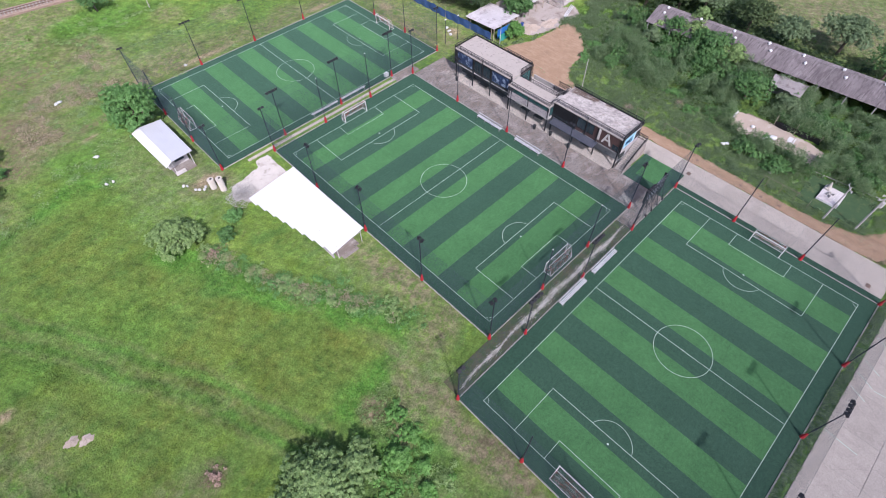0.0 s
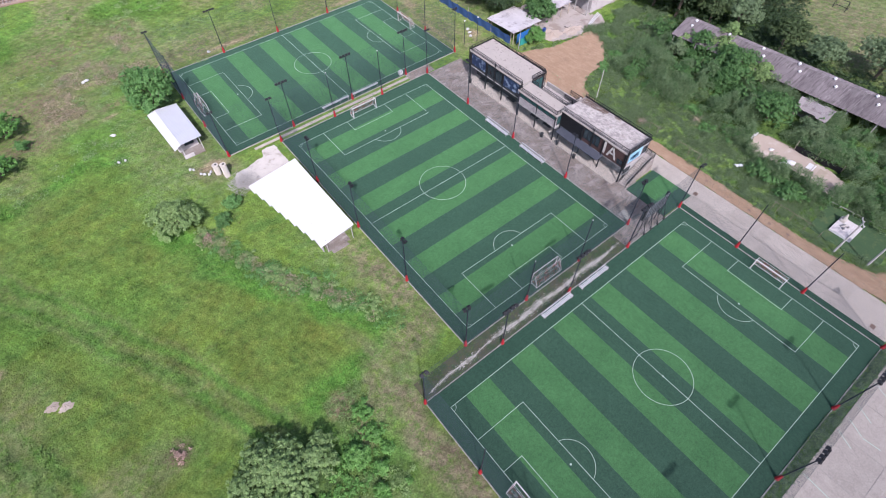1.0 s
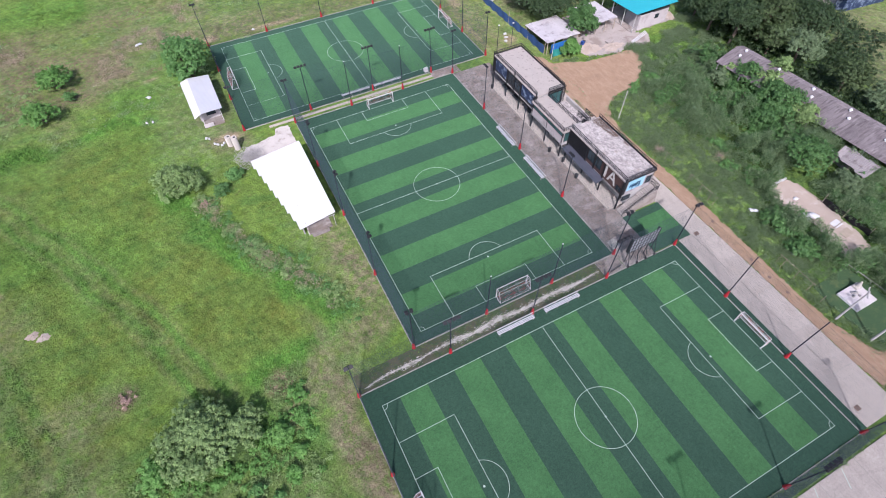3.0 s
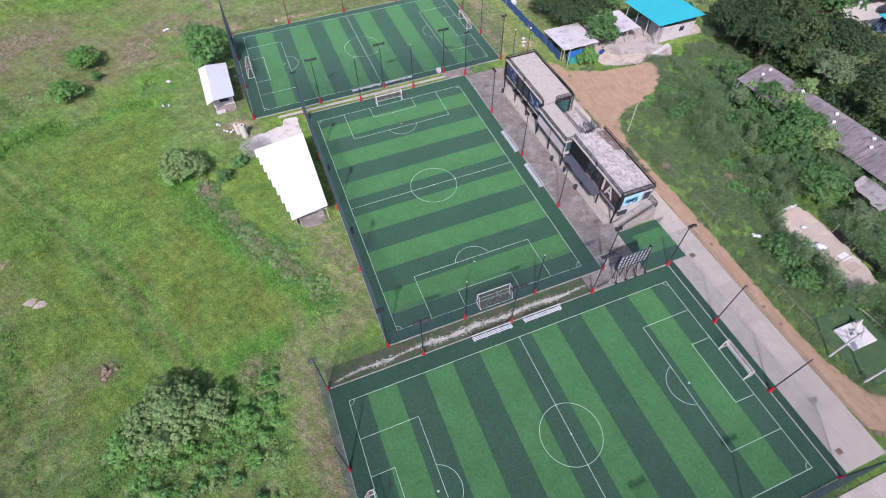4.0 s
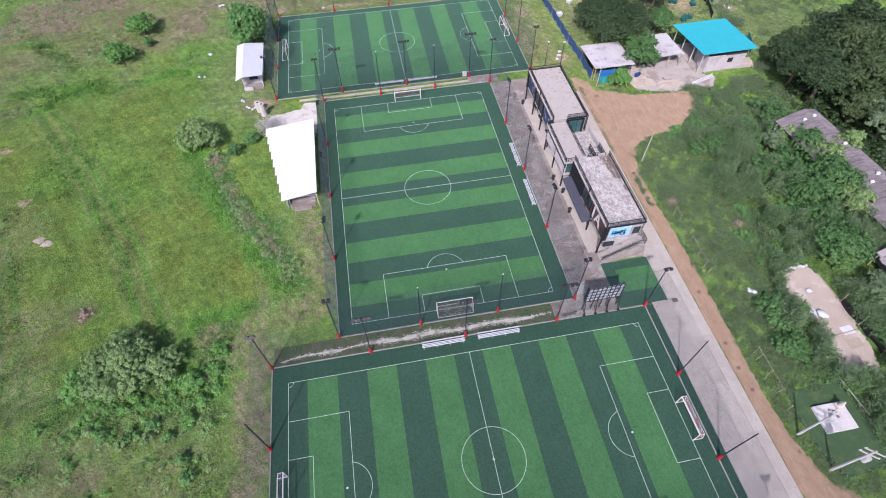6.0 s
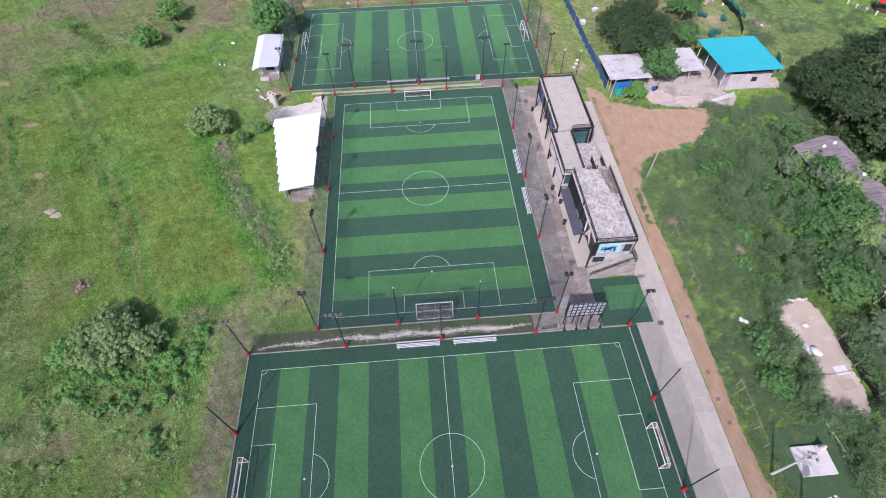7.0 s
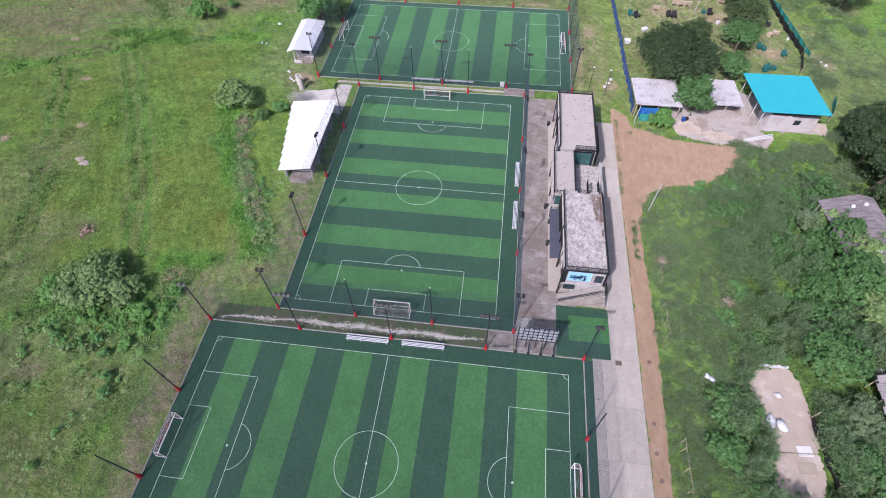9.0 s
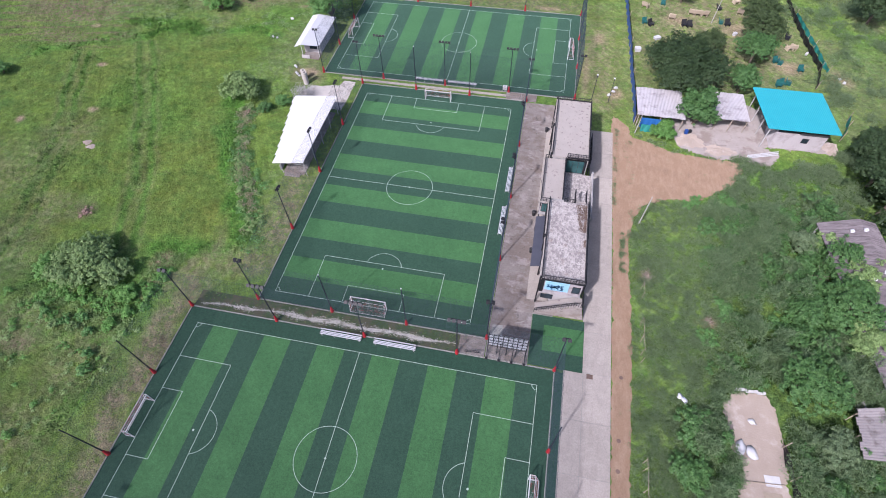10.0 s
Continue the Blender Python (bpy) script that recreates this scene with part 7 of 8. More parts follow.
def bare_bush(name, label, x, y, r, n, seed):
    rng = np.random.default_rng(seed)
    m = Mesh()
    for i in range(n):
        a, e = rng.uniform(0, 6.28), rng.uniform(0.1, 0.9)
        q = Vector((x + r * e * math.cos(a), y + r * e * math.sin(a), 0.2 + rng.random() * 0.5 * r))
        m.tube((x, y, 0), q, 0.03, 0.012, 4)
        m.tube(q, q + Vector((rng.normal(0, 0.25), rng.normal(0, 0.25), rng.random() * 0.3)), 0.015, 0.006, 3)
    tagged(m.make(name, "twig"), label, "dead bush")


bare_bush("dead_bush", "pale dead bush beside the dirt track", 49.5, 11.7, 1.3, 60, 3)
bare_bush("dead_bush", "pale heap of dead twigs in the weeds", 57.2, 6.1, 0.9, 30, 4)
bare_bush("dead_bush", "dead twigs over the shed roof edge", 72.2, 15.5, 2.4, 90, 5)


def build_grass():
    """Blades in tufts over the meadow, thicker where it is lush."""
    rng = np.random.default_rng(90)
    parts = []
    for (x0, y0, x1, y1), n, hgt in (((-60, -36, 50, 110), 190000, 0.22), ((-100, -20, -40, 135), 40000, 0.30), ((44, -34, 100, 100), 42000, 0.32), ((-20, 78, 60, 132), 26000, 0.32), ((-9, -4.2, 26, -1.7), 2600, 0.16), ((-10, -35.3, 38, -34.2), 3000, 0.3)):
        x, y = rng.uniform(x0, x1, n), rng.uniform(y0, y1, n)
        z = np.c_[zones(x, y), growths(x, y)]
        ok = ~covered(x, y) & (rng.random(n) < 0.55 + 0.45 * z[:, 1] - 0.9 * z[:, 2] - 0.15 * z[:, 0]) & (smooth_noise(x, y, 1.3, 91) > 0.25)
        x, y, z = x[ok], y[ok], z[ok]
        parts.append((x, y, z, hgt * (0.5 + 0.9 * smooth_noise(x, y, 2.5, 92)) * (0.8 + 0.7 * z[:, 1])))
    x, y, z, h = (np.concatenate([p[i] for p in parts]) for i in range(4))
    n, k = len(x), 3
    base = np.c_[x, y, rise(x, y) - 0.02]
    verts = np.zeros((n, k, 3, 3))
    for b in range(k):
        a = rng.uniform(0, 2 * np.pi, n)
        w, lean = h * 0.22, h * rng.uniform(0.25, 0.9, n)
        dx, dy = np.cos(a), np.sin(a)
        foot = base + np.c_[dx * h * 0.25, dy * h * 0.25, 0 * h]
        verts[:, b, 0] = foot + np.c_[-dy * w, dx * w, 0 * h]
        verts[:, b, 1] = foot + np.c_[dy * w, -dx * w, 0 * h]
        verts[:, b, 2] = foot + np.c_[dx * lean, dy * lean, h * rng.uniform(0.6, 1.1, n)]
    v = verts.reshape(-1, 3)
    zz = np.repeat(z, k * 3, axis=0)
    ob = quick_mesh("meadow_grass", v, np.arange(len(v)).reshape(-1, 3), "tuft", zz[:, :4], False, zz[:, 4:])
    tagged(ob, "rough green and yellow meadow grass", "grass", kind="stuff")


build_grass()


# ---- railway ----
def build_railway():
    t = thing("railway", (-20.8, 126.8, 0), "single railway track on brown ballast across the meadow", "railway track", kind="structure")
    (ax, ay), (bx, by) = RAIL[1], RAIL[2]
    dx, dy = bx - ax, by - ay
    ln = math.hypot(dx, dy)
    dx, dy = dx / ln, dy / ln
    def at(u, v):
        return (ax + dx * u - dy * v, ay + dy * u + dx * v)
    a, b, c, d = at(-60, -1.9), at(70, -1.9), at(70, 1.9), at(-60, 1.9)
    Mesh().prism([a, b, c, d], -0.4, 0.34).make("ballast", "ballast", t)
    for v in (-0.6, 0.6):
        Mesh().prism([at(-60, v - 0.05), at(70, v - 0.05), at(70, v + 0.05), at(-60, v + 0.05)], 0.5, 0.64).make("rail", "steel_rail", t)
    first = None
    for i in range(180):
        u = -60 + i * 0.72
        p = at(u, 0)
        yaw = math.degrees(math.atan2(dy, dx))
        if first is None:
            first = Mesh().box(-0.13, -1.05, 0.0, 0.13, 1.05, 0.17)
            first = first.make("sleeper", "sleeper", t)
            first.data.transform(Matrix.Translation(ORIGIN[t.name]))
            first.matrix_basis = pose(p[0] + 20.8, p[1] - 126.8, 0.34, 0, 0, yaw)
        else:
            twin(first, t, pose(p[0] + 20.8, p[1] - 126.8, 0.34, 0, 0, yaw))


build_railway()


# ---- poles ----
def build_utility_pole(x, y, h, arms, label, yaw=0):
    t = thing("utility_pole", (0, 0, 0), label, "utility pole", "utility poles")
    Mesh().tube((0, 0, 0), (0, 0, h), 0.15, 0.09, 8).make("pole", "pole_grey", t)
    for i in range(arms):
        z = h - 0.35 - i * 0.8
        Mesh().box(-0.9, -0.06, z, 0.9, 0.06, z + 0.1).make("crossarm", "pole_grey", t)
        for s in (-0.8, 0, 0.8):
            Mesh().tube((s, 0, z + 0.1), (s, 0, z + 0.32), 0.05, 0.03, 6).make("insulator", "white_paint", t)
    if arms > 1:
        Mesh().tube((0.35, 0, h - 2.6), (0.35, 0, h - 1.7), 0.28, 0.28, 10).make("transformer", "pole_grey", t)
    t.matrix_basis = pose(x, y, 0, 0, 0, yaw)


build_utility_pole(48.1, -23.05, 6.6, 1, "grey concrete utility pole beside the white plinth", 30)
build_utility_pole(49.3, -27.1, 7.4, 2, "grey concrete utility pole with a transformer at the bend", -40)
for x, y, h, lab in ((48.8, 21.3, 5.6, "leaning pale timber pole at the clearing's corner"), (48.6, 41.7, 4.2, "pale timber pole beside the blue tarpaulin"), (65.1, 80.1, 5.0, "tall pale pole in the garden yard"), (4.4, 107.0, 6.0, "pale pole out in the meadow")):
    p = Mesh().tube((x, y, -0.1), (x + 0.25, y + 0.2, h), 0.08, 0.06, 7).make("wooden_pole", "pole_grey")
    tagged(p, lab, "pole", "lone poles")


def build_lamp_post(x, y, h, label):
    t = thing("lamp_post", (x, y, 0), label, "lamp post", "slim lamp posts")
    Mesh().tube((x, y, -0.1), (x, y, h), 0.06, 0.05, 7).make("pole", "navy_steel", t)
    Mesh().box(x - 0.16, y - 0.12, h, x + 0.16, y + 0.12, h + 0.14).make("lamp_head", "white_paint", t, "small white lamp head")


build_lamp_post(41.1, 49.8, 5.0, "slim dark post with a white lamp beside the clubhouse")
build_lamp_post(44.0, 49.2, 5.0, "slim dark post with a white lamp near the blue net")


# ---- wire fence of sticks beside the track ----
def build_stick_fence(x, ys, rail, label):
    """Crooked upright sticks with a thin pole tied along their tops."""
    t = thing("stick_fence", (x, ys[0], 0), label, "fence", "stick fences")
    r = random.Random(int(ys[0] * 10))
    for y in ys:
        dx, dy, h = r.uniform(-0.12, 0.12), r.uniform(-0.15, 0.15), 1.75 + r.uniform(-0.1, 0.1)
        Mesh().tube((x, y, -0.1), (x + dx * 0.5, y + dy * 0.5, h * 0.5), 0.032, 0.03, 5).tube((x + dx * 0.5, y + dy * 0.5, h * 0.5), (x + dx, y + dy, h), 0.03, 0.024, 5).make("post", "twig", t)
    y = rail[0]
    while y > rail[1]:
        step = min(r.uniform(1.0, 2.2), y - rail[1] + 0.05)
        Mesh().tube((x + r.uniform(-0.08, 0.08), y, 1.72), (x + r.uniform(-0.08, 0.08), y - step, 1.66), 0.032, 0.026, 5).make("rail", "twig", t)
        y -= step


build_stick_fence(48.35, (-13.2, -14.0, -16.2, -18.3, -20.4), (-13.0, -18.6), "crooked pale stick fence beside the dirt track")
build_stick_fence(48.5, (4.0, 1.6, -0.2, -1.2), (4.2, -0.4), "crooked pale stick fence in the weeds")
build_stick_fence(48.8, (9.6, 8.0), (9.8, 7.8), "short crooked stick fence beside a dead bush")


# ---- blue and green shade net fences ----
def build_cloth_fence(pts, h, mat, label, seed):
    t = thing("shade_net_fence", (*pts[0], 0), label, "fence", "shade net fences")
    r = random.Random(seed)
    for (ax, ay), (bx, by) in zip(pts, pts[1:]):
        n = max(2, int(math.hypot(bx - ax, by - ay) / 0.7))
        m = Mesh()
        vs = []
        for i in range(n + 1):
            x, y = ax + (bx - ax) * i / n, ay + (by - ay) * i / n
            o = 0.16 * math.sin(i * 1.7 + seed)
            vs += [(x + o, y + o, 0.0), (x + 0.4 * o, y + 0.4 * o, h * 0.55), (x - o * 0.5, y, h * (0.92 + 0.1 * r.random()))]
        fs = [(3 * i + k, 3 * i + k + 3, 3 * i + k + 4, 3 * i + k + 1) for i in range(n) for k in (0, 1)]
        m.add(vs, fs).make("net_cloth", mat, t)
        Mesh().tube((ax, ay, 0), (ax + 0.15, ay + 0.1, h + 0.8), 0.06, 0.05, 6).make("post", "wood", t)
    Mesh().tube((*pts[-1], 0), (pts[-1][0], pts[-1][1], h + 0.6), 0.06, 0.05, 6).make("post", "wood", t)


build_cloth_fence([(48.4, 44.0), (48.5, 50.0), (48.2, 57.0), (48.1, 67.6), (47.8, 77.0), (47.5, 88.0), (47.2, 100.0)], 1.7, "net_blue", "sagging blue shade net fence on timber posts", 2)
build_cloth_fence([(81.2, 59.6), (83.2, 66.0), (82.4, 75.0), (82.0, 86.0), (82.4, 98.0)], 1.2, "tarp_black", "sagging black net fence round the garden yard", 4)
build_cloth_fence([(84.4, 65.2), (83.9, 74.0), (82.9, 86.0)], 0.9, "net_green", "loose sea green net beside the yard fence", 6)
build_cloth_fence([(82.0, 45.6), (83.6, 48.6), (84.6, 51.4)], 1.3, "net_green", "sea green net between two posts behind the house", 7)
build_cloth_fence([(63.4, -8.6), (63.7, -12.0), (63.9, -16.0)], 1.1, "tarp_black", "black plastic fence at the edge of the sandy yard", 8)


# ---- garden yard furniture ----
def build_garden_chair(x, y, yaw, label, mat, k):
    t = thing("garden_chair", (0, 0, 0), label, "chair", "yard chairs")
    Mesh().box(-0.5, -0.4, 0.36, 0.5, 0.4, 0.46).scaled(k).make("seat", mat, t)
    Mesh().add([(-0.5, 0.36, 0.46), (0.5, 0.36, 0.46), (0.5, 0.62, 1.15), (-0.5, 0.62, 1.15), (-0.5, 0.46, 0.46), (0.5, 0.46, 0.46), (0.5, 0.72, 1.12), (-0.5, 0.72, 1.12)],
               [(0, 1, 2, 3), (7, 6, 5, 4), (0, 4, 5, 1), (1, 5, 6, 2), (2, 6, 7, 3), (3, 7, 4, 0)]).scaled(k).make("backrest", mat, t)
    for sx in (-0.45, 0.37):
        Mesh().box(sx, -0.38, 0.0, sx + 0.08, 0.4, 0.36).scaled(k).make("leg", mat, t)
        Mesh().box(sx, -0.38, 0.6, sx + 0.08, 0.45, 0.68).scaled(k).make("armrest", mat, t)
    t.matrix_basis = pose(x, y, float(rise(np.array([x]), np.array([y]))[0]), 0, 0, yaw)
    return t


c0 = build_garden_chair(57.0, 80.4, 170, "beige cast garden chair on worn grass", "beige", 1.35)
for x, y, yaw in ((61.3, 83.0, 165), (62.6, 82.9, 175), (63.8, 82.8, 190), (71.4, 84.7, 160), (79.0, 72.4, 200), (51.7, 84.4, 150), (79.8, 72.6, 150), (71.2, 89.5, 30)):
    copy_thing(c0, pose(x, y, float(rise(np.array([x]), np.array([y]))[0]), 0, 0, yaw))
c1 = build_garden_chair(59.4, 77.9, 20, "dark plastic garden chair on worn grass", "dark_plastic", 1.05)
for x, y, yaw in ((60.4, 77.7, 10), (79.5, 76.4, 60), (67.3, 86.1, 100), (52.6, 77.0, 40), (68.2, 79.6, 15)):
    copy_thing(c1, pose(x, y, float(rise(np.array([x]), np.array([y]))[0]), 0, 0, yaw))
c2 = build_garden_chair(51.3, 77.6, 20, "green plastic garden chair on worn grass", "green_plastic", 0.95)
for x, y, yaw in ((67.0, 80.2, 80), (75.6, 67.4, 20), (76.4, 67.0, 60), (79.7, 65.2, 10), (75.6, 60.2, 30), (76.7, 60.5, 70), (55.5, 86.0, 0), (74.8, 59.6, 10)):
    copy_thing(c2, pose(x, y, float(rise(np.array([x]), np.array([y]))[0]), 0, 0, yaw))


def crate(x, y, w, d, h, yaw, mat, name, label, category, z=0.03):
    """A small box with a rim and slightly drawn-in foot."""
    m = Mesh()
    a, b = w / 2, d / 2
    vs = [(-a * 0.92, -b * 0.92, 0), (a * 0.92, -b * 0.92, 0), (a * 0.92, b * 0.92, 0), (-a * 0.92, b * 0.92, 0), (-a, -b, h * 0.9), (a, -b, h * 0.9), (a, b, h * 0.9), (-a, b, h * 0.9)]
    m.add(vs, [(3, 2, 1, 0), (0, 1, 5, 4), (1, 2, 6, 5), (2, 3, 7, 6), (3, 0, 4, 7)])
    m.box(-a - 0.02, -b - 0.02, h * 0.9, a + 0.02, b + 0.02, h)
    ob = m.make(name, mat)
    ob.matrix_basis = pose(x, y, z, 0, 0, yaw)
    return tagged(ob, label, category)


crate(49.6, 66.9, 1.1, 1.0, 0.7, 5, "white_paint", "water_tank", "small white tank beside the blue net", "tank", 0.0)
crate(53.6, 71.9, 1.2, 0.9, 0.5, 30, "white_paint", "table", "white garden table on worn grass", "table", 0.0)
crate(65.8, 72.2, 0.7, 0.7, 0.5, 12, "bag", "crate", "pale crate on worn grass", "crate", 0.0)
crate(69.2, 76.0, 0.8, 0.6, 0.5, 40, "bag", "crate", "pale crate beside the garden trees", "crate", 0.0)
crate(82.0, 71.2, 0.9, 0.4, 0.3, 60, "bag", "crate", "pale crate beside the black net", "crate", 0.0)
crate(57.0, 42.9, 0.5, 0.5, 0.8, 10, "blue_plastic", "barrel", "blue plastic tub on cement", "tub", 0.06)
crate(57.6, 43.3, 0.7, 0.5, 0.5, 30, "dark_plastic", "crate", "dark crate on cement", "crate", 0.06)
crate(62.5, 41.2, 1.6, 0.9, 0.35, 8, "rubble", "block_stack", "stack of grey cement blocks", "blocks", 0.05)


def sack(x, y, r, label, mat="bag", h=0.45, seed=1, z=0.02):
    """A slumped sack."""
    rng = np.random.default_rng(seed)
    m, n = Mesh(), 10
    vs = []
    for k, (q, zz) in enumerate(((1.0, 0.0), (1.12, 0.35), (0.85, 0.8), (0.35, 1.0))):
        for i in range(n):
            a = 2 * math.pi * i / n
            w = r * q * (1 + 0.18 * rng.normal())
            vs.append((w * math.cos(a), 0.75 * w * math.sin(a), h * zz))
    fs = [(k * n + i, k * n + (i + 1) % n, (k + 1) * n + (i + 1) % n, (k + 1) * n + i) for k in range(3) for i in range(n)] + [tuple(range(3 * n, 4 * n)), tuple(range(n))[::-1]]
    ob = m.add(vs, fs).make("sack", mat, smooth=True)
    ob.matrix_basis = pose(x, y, z, 0, 0, seed * 37 % 180)
    return tagged(ob, label, "sack", "scattered sacks")


sack(58.9, -9.4, 0.75, "bulging white sack on the sandy yard", seed=2)
sack(60.0, -9.9, 0.7, "bulging white sack on the sandy yard", seed=3)
sack(60.6, -6.2, 0.4, "torn pale sack on the sandy yard", seed=4, h=0.2)
for x, y, s in ((-16.6, 50.0, 6), (-16.2, 49.6, 7), (-15.6, 47.9, 8), (-15.2, 47.5, 9), (-14.6, 47.0, 10), (-14.2, 47.4, 11), (-24.1, 58.8, 12), (-25.1, 59.0, 13), (-23.7, 66.4, 14), (-22.7, 85.8, 15), (-23.3, 85.6, 16)):
    sack(x, y, 0.24 if s < 14 else 0.4, "small white rubbish sack in the meadow grass", seed=s, h=0.3)
for x, y, s, mt in ((52.8, -4.7, 17, "bag"), (53.3, -5.1, 18, "galv"), (51.8, -13.2, 19, "bag"), (86.2, 63.6, 20, "bag"), (86.8, 62.6, 21, "bag"), (67.0, 25.6, 22, "bag"), (-0.6, 80.3, 23, "bag"), (44.9, 52.6, 24, "bag"), (45.4, 53.8, 25, "bag"), (44.2, 51.4, 26, "bag")):
    sack(x, y, 0.36, "small pale rubbish heap in the weeds", mt, 0.25, s)
for x, y, w, d, yaw in ((61.8, -12.4, 1.6, 1.1, 4), (61.6, -14.2, 1.9, 1.2, 2)):
    ob = Mesh().box(-w / 2, -d / 2, 0, w / 2, d / 2, 0.05).box(-w / 2, -d / 2 - 0.03, -0.0, w / 2, -d / 2 + 0.05, 0.09).make("board", "bag" if w < 1.8 else "wood")
    ob.matrix_basis = pose(x, y, 0.03, 0, 0, yaw)
    tagged(ob, "flat pale board lying on the sandy yard", "board", "boards in the yard")
m = Mesh()
for i in range(8):
    m.box(59.2 + i * 0.42, -2.75 + 0.06 * (i % 3), 0.0, 59.6 + i * 0.42, -2.5 + 0.06 * (i % 3), 0.3 + 0.1 * (i % 2))
tagged(m.make("low_wall", "bag"), "broken low white wall at the yard's end", "wall")
for k, (a, b) in enumerate((((63.3, -4.0), (63.6, -8.6)), ((58.3, -13.0), (63.0, -12.6)))):
    tagged(Mesh().tube((*a, 0.12), (*b, 0.12), 0.06, 0.05, 6).make("timber", "wood"), "pale timber lying on the sandy yard", "timber", "timbers in the yard")


# ---- white plinth ----
def build_plinth():
    t = thing("plinth", (53.1, -22.1, 0), "white tiled plinth on dark turf", "plinth")
    Mesh().box(51.3, -23.65, 0, 55.0, -20.6, 0.36).make("base", "white_paint", t)
    for i in range(4):
        for j in range(3):
            Mesh().box(51.32 + i * 0.92, -23.63 + j * 1.01, 0.35, 52.2 + i * 0.92, -22.66 + j * 1.01, 0.38).make("tile", "wall_white", t)


build_plinth()
s = Mesh()
s.box(53.75, -21.45, 0.38, 54.75, -20.75, 0.7).tube((54.25, -21.1, 0.7), (54.25, -21.1, 1.2), 0.32, 0.24, 10).tube((54.25, -21.1, 1.2), (54.25, -21.1, 1.65), 0.22, 0.10, 10)
s.box(53.3, -21.9, 0.38, 53.6, -21.6, 0.62)
tagged(s.make("statue", "ring"), "small pale shrine statue on the white plinth", "statue")
r = random.Random(12)
for i in range(7):
    x, y = 52.5 + r.random() * 1.3, -22.4 + r.random() * 1.2
    ob = Mesh().tube((0, 0, 0), (0, 0, 0.18), 0.10, 0.13, 8).tube((0, 0, 0.18), (0, 0, 0.34), 0.16, 0.04, 7).make("flower_pot", "wall_grey")
    ob.matrix_basis = pose(x, y, 0.385)
    tagged(ob, "small grey flower pot on the white plinth", "pot", "pots on the plinth")
p = Mesh().tube((56.4, -17.6, 0.45), (57.6, -27.4, 0.45), 0.05, 0.05, 5)
for i in range(6):
    p.tube((56.4 + 0.24 * i, -17.6 - 1.96 * i, 0), (56.4 + 0.24 * i, -17.6 - 1.96 * i, 0.55), 0.05, 0.05, 5)
tagged(p.make("low_rail", "pole_grey"), "low grey pipe rail beside the turf", "rail")


# ---- heaps of sand and cement on the apron ----
def build_heap(x, y, rx, ry, h, mat, label, seed, base=0.0, group="sand beside the house"):
    """A low spill with lobed edges, higher in its middle."""
    n, m = 40, 9
    rng = np.random.default_rng(seed)
    ph = rng.uniform(0, 6.28, 3)
    vs, fs = [(x, y, 0.045 + h)], []
    for k in range(1, m + 1):
        u = k / m
        for i in range(n):
            a = 2 * math.pi * i / n
            lobe = 1 + 0.12 * math.sin(3 * a + ph[0]) + 0.10 * math.sin(7 * a + ph[1]) + 0.05 * math.sin(13 * a + ph[2])
            z = h * (1 - u) ** 1.3 * (1 + 0.25 * math.sin(5 * a + 6 * u + ph[2])) + 0.05 * rng.random() * (1 - u)
            vs.append((x + rx * u * lobe * math.cos(a), y + ry * u * lobe * math.sin(a), 0.04 + z + (0.012 if k < m else 0)))
    fs += [(0, 1 + i, 1 + (i + 1) % n) for i in range(n)]
    for k in range(m - 1):
        for i in range(n):
            a, b = 1 + k * n + i, 1 + k * n + (i + 1) % n
            fs.append((a, a + n, b + n, b))
    ob = Mesh().add(vs, fs).make("sand_mound", mat, smooth=True)
    ob.location.z = base
    tagged(ob, label, "sand mound", group)


for x, y, k in ((-44.3, 22.3, 5), (-43.0, 21.4, 6)):
    build_heap(x, y, 0.8, 0.6, 0.22, "sand", "pale oval spill of sand in the meadow grass", k, float(rise(np.array([x]), np.array([y]))[0]), "sand spills in the meadow")
build_heap(57.6, 41.2, 2.3, 1.8, 0.55, "sand", "low cream mound of sand spilled on the apron", 1)
build_heap(62.2, 39.6, 2.4, 1.3, 0.45, "sand", "low cream mound of sand at the apron's edge", 2)
build_heap(66.4, 40.2, 1.7, 1.5, 0.30, "rubble", "grey spill of cement beside white pipes", 3)
build_heap(80.0, 43.4, 1.3, 1.7, 0.9, "sand", "tan mound of sand against the house wall", 4)


# ---- street with white posts beyond the meadow ----
tagged(flat("road", ragged([(106.2, 84.0), (107.0, 76.0), (111.0, 65.0), (113.5, 61.5), (119.0, 62.0), (116.0, 70.0), (112.0, 84.0)], 1.0, 0.2, 17), 0.06, "concrete", depth=0.3), "grey concrete street beyond the far meadow", "street", kind="structure")
bollard = None
for i in range(11):
    p = (105.9 + 0.55 * i if i < 8 else 109.75 + 1.25 * (i - 7), 82.0 - 2.15 * i if i < 8 else 66.95 - 1.6 * (i - 7))
    if bollard is None:
        bollard = tagged(Mesh().box(-0.14, -0.14, -0.2, 0.14, 0.14, 0.95).box(-0.18, -0.18, 0.95, 0.18, 0.18, 1.05).make("bollard", "white_paint"), "white painted concrete post beside the far street", "post", "street posts")
        bollard.matrix_basis = pose(*p, 0)
    else:
        copy_thing(bollard, pose(*p, 0))


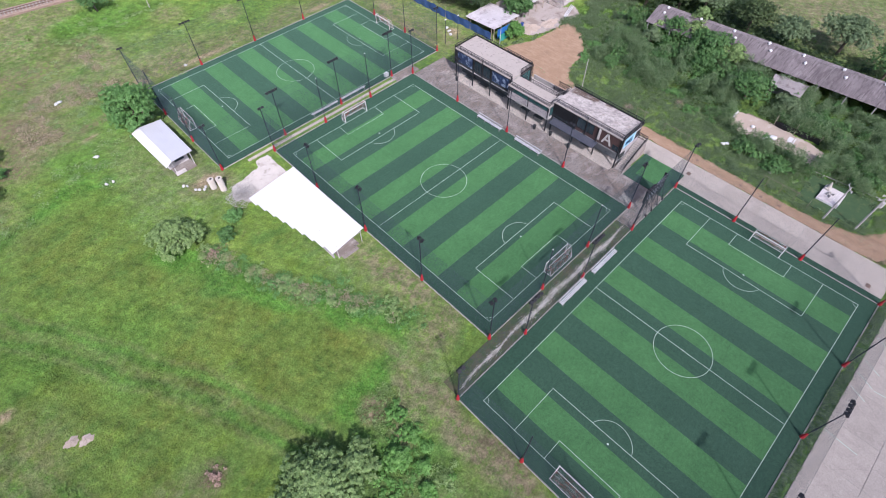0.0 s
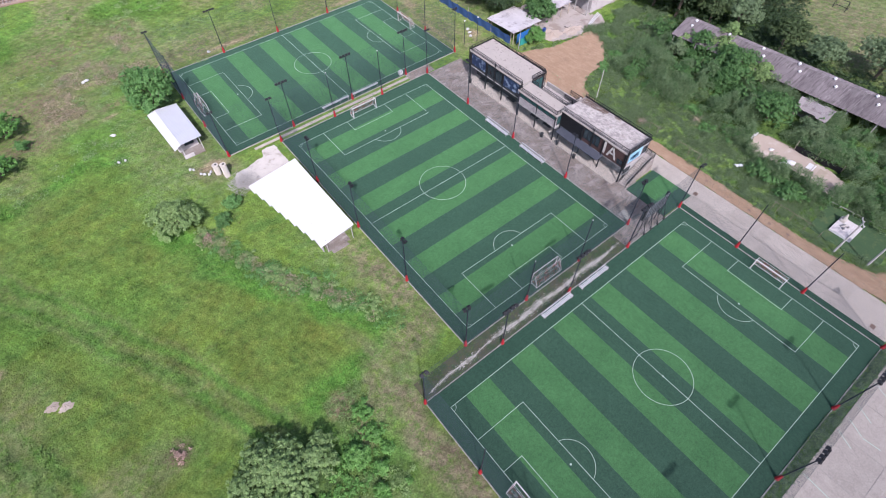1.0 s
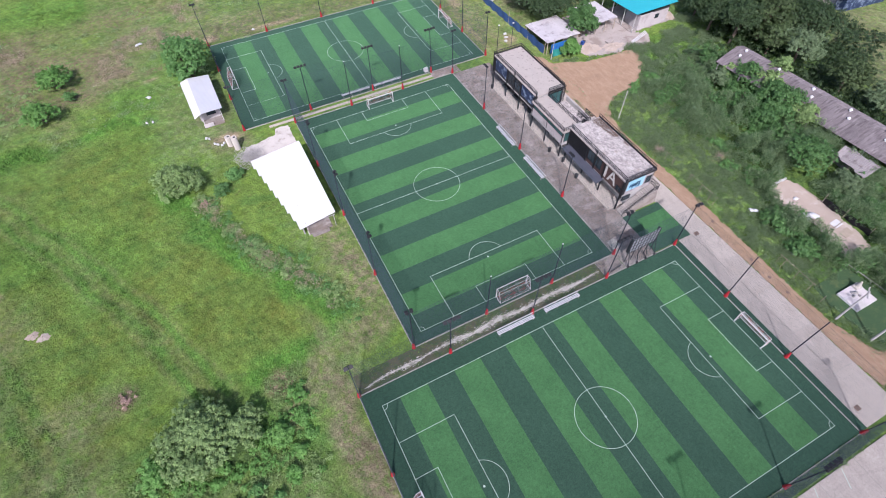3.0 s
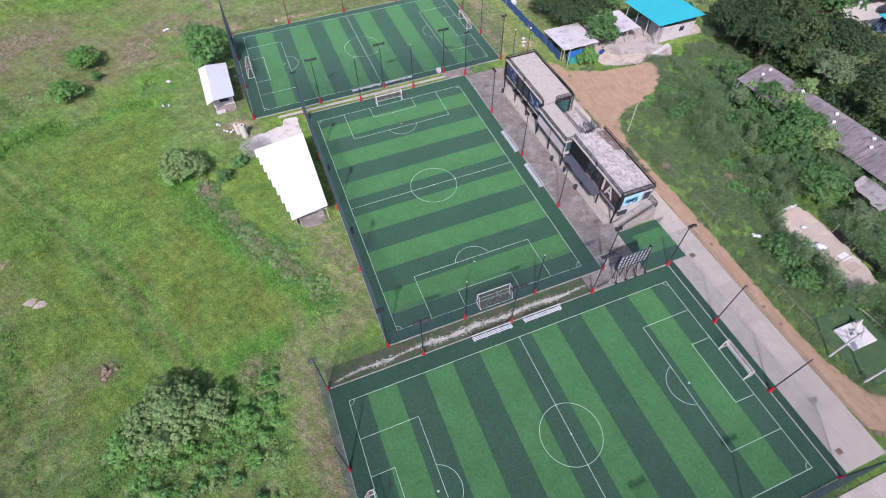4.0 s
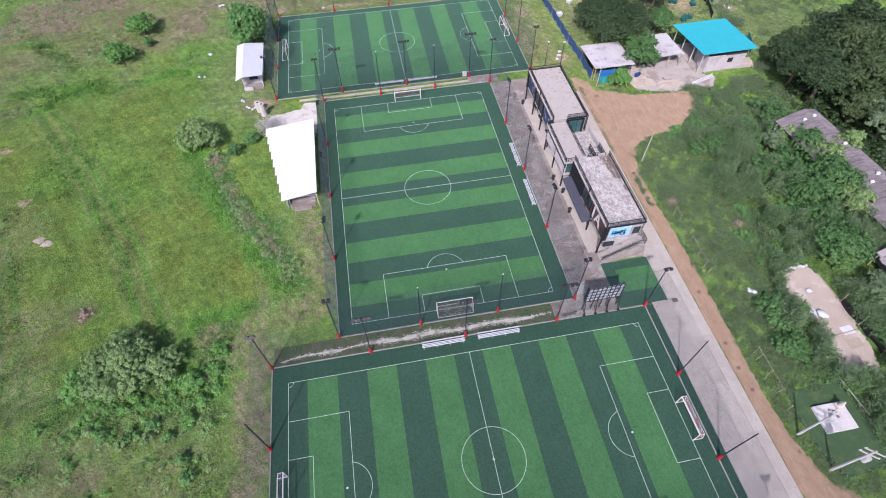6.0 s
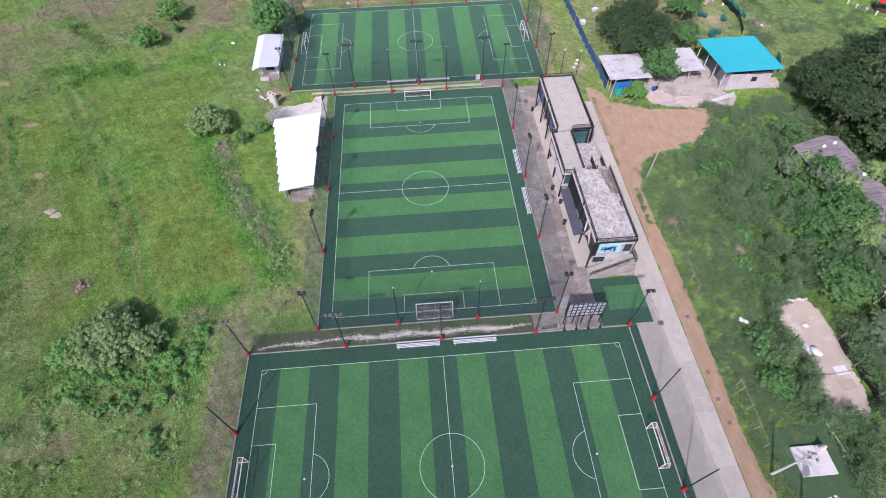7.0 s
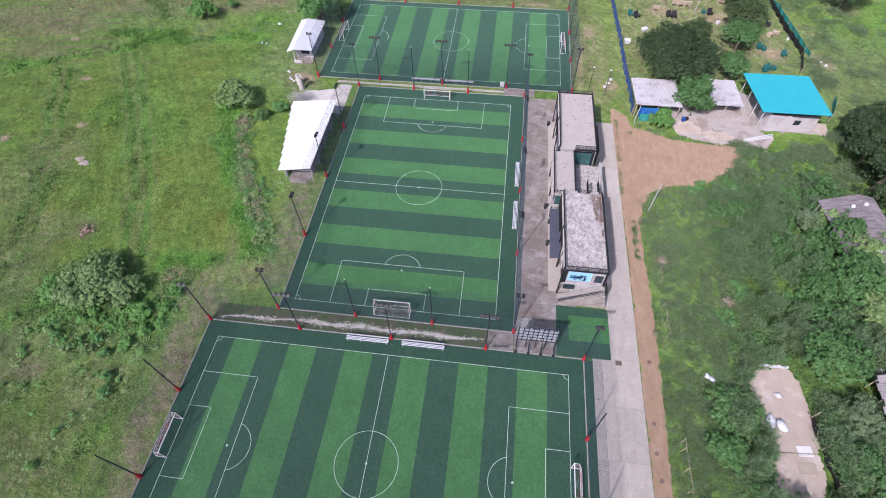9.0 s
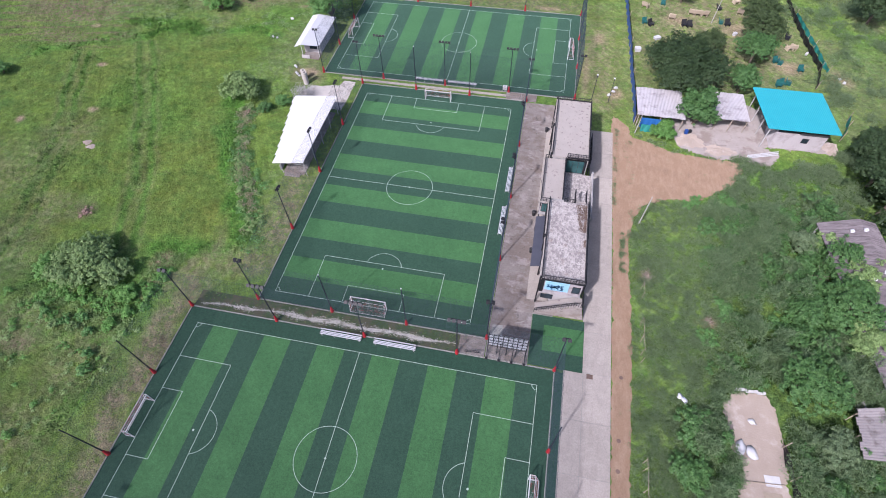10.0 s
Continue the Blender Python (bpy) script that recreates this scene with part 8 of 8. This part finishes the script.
def build_stall(x, y, yaw):
    t = thing("market_stall", (0, 0, 0), "small open stall with a bright red roof beside the street", "stall")
    Mesh().add([(-3.0, -2.0, 2.5), (3.0, -2.0, 2.5), (3.0, 0, 3.1), (-3.0, 0, 3.1), (-3.0, -2.0, 2.44), (3.0, -2.0, 2.44), (3.0, 0, 3.04), (-3.0, 0, 3.04)], [(0, 1, 2, 3), (7, 6, 5, 4), (0, 4, 5, 1), (1, 5, 6, 2), (3, 7, 4, 0)]).make("roof_sheet", "red_sheet", t)
    Mesh().add([(-3.0, 2.0, 2.5), (3.0, 2.0, 2.5), (3.0, 0, 3.1), (-3.0, 0, 3.1), (-3.0, 2.0, 2.44), (3.0, 2.0, 2.44), (3.0, 0, 3.04), (-3.0, 0, 3.04)], [(3, 2, 1, 0), (4, 5, 6, 7), (1, 5, 4, 0), (2, 6, 5, 1), (0, 4, 7, 3)]).make("roof_sheet", "red_sheet", t)
    for sx in (-2.8, 2.8):
        for sy in (-1.8, 1.8):
            Mesh().tube((sx, sy, 0), (sx, sy, 2.5), 0.06).make("post", "black_steel", t)
    Mesh().box(-2.6, -0.5, 0, 2.6, 0.5, 0.9).make("counter", "brown_wall", t)
    t.matrix_basis = pose(x, y, 0.06, 0, 0, yaw)


build_stall(115.6, 64.6, -30)


# ---- parking lot at the wood's far edge ----
tagged(flat("pavement", ragged([(111.5, 31.5), (116, 29), (134, 24), (134, 48), (118, 46), (113, 38)], 1.2, 0.3, 15), 0.2, "road", depth=0.6), "pale concrete parking lot behind the wood", "pavement", kind="structure")


def build_car(x, y, yaw, mat, label):
    """A parked saloon: body, cabin glass, lamps and wheels."""
    t = thing("car", (0, 0, 0), label, "car", "parked cars")
    side = [(-2.1, 0.35), (2.1, 0.35), (2.15, 0.75), (1.2, 0.92), (0.55, 1.40), (-1.0, 1.42), (-1.75, 0.98), (-2.15, 0.9)]
    n = len(side)
    m = Mesh().add([(px, sy, pz) for sy in (-0.85, 0.85) for px, pz in side], [tuple(range(n)), tuple(range(n, 2 * n))[::-1]] + [(i, i + n, (i + 1) % n + n, (i + 1) % n) for i in range(n)])
    m.make("body", mat, t)
    Mesh().add([(1.16, -0.7, 0.97), (1.16, 0.7, 0.97), (0.6, 0.66, 1.39), (0.6, -0.66, 1.39)], [(0, 1, 2, 3)]).make("windscreen", "glass", t)
    Mesh().add([(-1.7, -0.7, 1.03), (-1.7, 0.7, 1.03), (-1.06, 0.66, 1.43), (-1.06, -0.66, 1.43)], [(3, 2, 1, 0)]).make("rear_window", "glass", t)
    for sy in (-0.86, 0.86):
        Mesh().add([(-1.4, sy, 0.95), (0.95, sy, 0.95), (0.5, sy, 1.34), (-0.95, sy, 1.34)], [(0, 1, 2, 3)]).make("side_window", "glass", t)
        Mesh().box(2.05, sy * 0.8 - 0.15, 0.6, 2.17, sy * 0.8 + 0.15, 0.74).make("headlight", "white_paint", t)
        for px in (-1.3, 1.3):
            Mesh().tube((px, sy - 0.09, 0.32), (px, sy + 0.09, 0.32), 0.32, 0.32, 12).make("wheel", "dark_plastic", t)
    t.matrix_basis = pose(x, y, 0.2, 0, 0, yaw)


build_car(120.0, 39.0, 70, "white_paint", "white saloon car on the parking lot")
build_car(122.6, 38.4, 70, "dark_plastic", "black saloon car on the parking lot")
build_car(125.2, 37.6, 70, "dark_plastic", "black saloon car on the parking lot")
build_car(121.6, 33.2, 20, "dark_plastic", "dark saloon car on the parking lot")


def build_far_shed():
    t = thing("market_shed", (118, 28, 0), "blue walled shed with a turquoise roof beside the parking lot", "shed")
    sheet_roof(t, [(113.0, 29.6, 3.2), (126.0, 28.0, 3.2), (126.0, 25.2, 3.0), (113.0, 26.8, 3.0)], 8, "teal", 0.03, 3)
    Mesh().prism([(113.6, 27.0), (125.6, 25.6), (125.8, 27.8), (113.8, 29.2)], 0, 2.95).make("wall", "blue_panel", t)


build_far_shed()
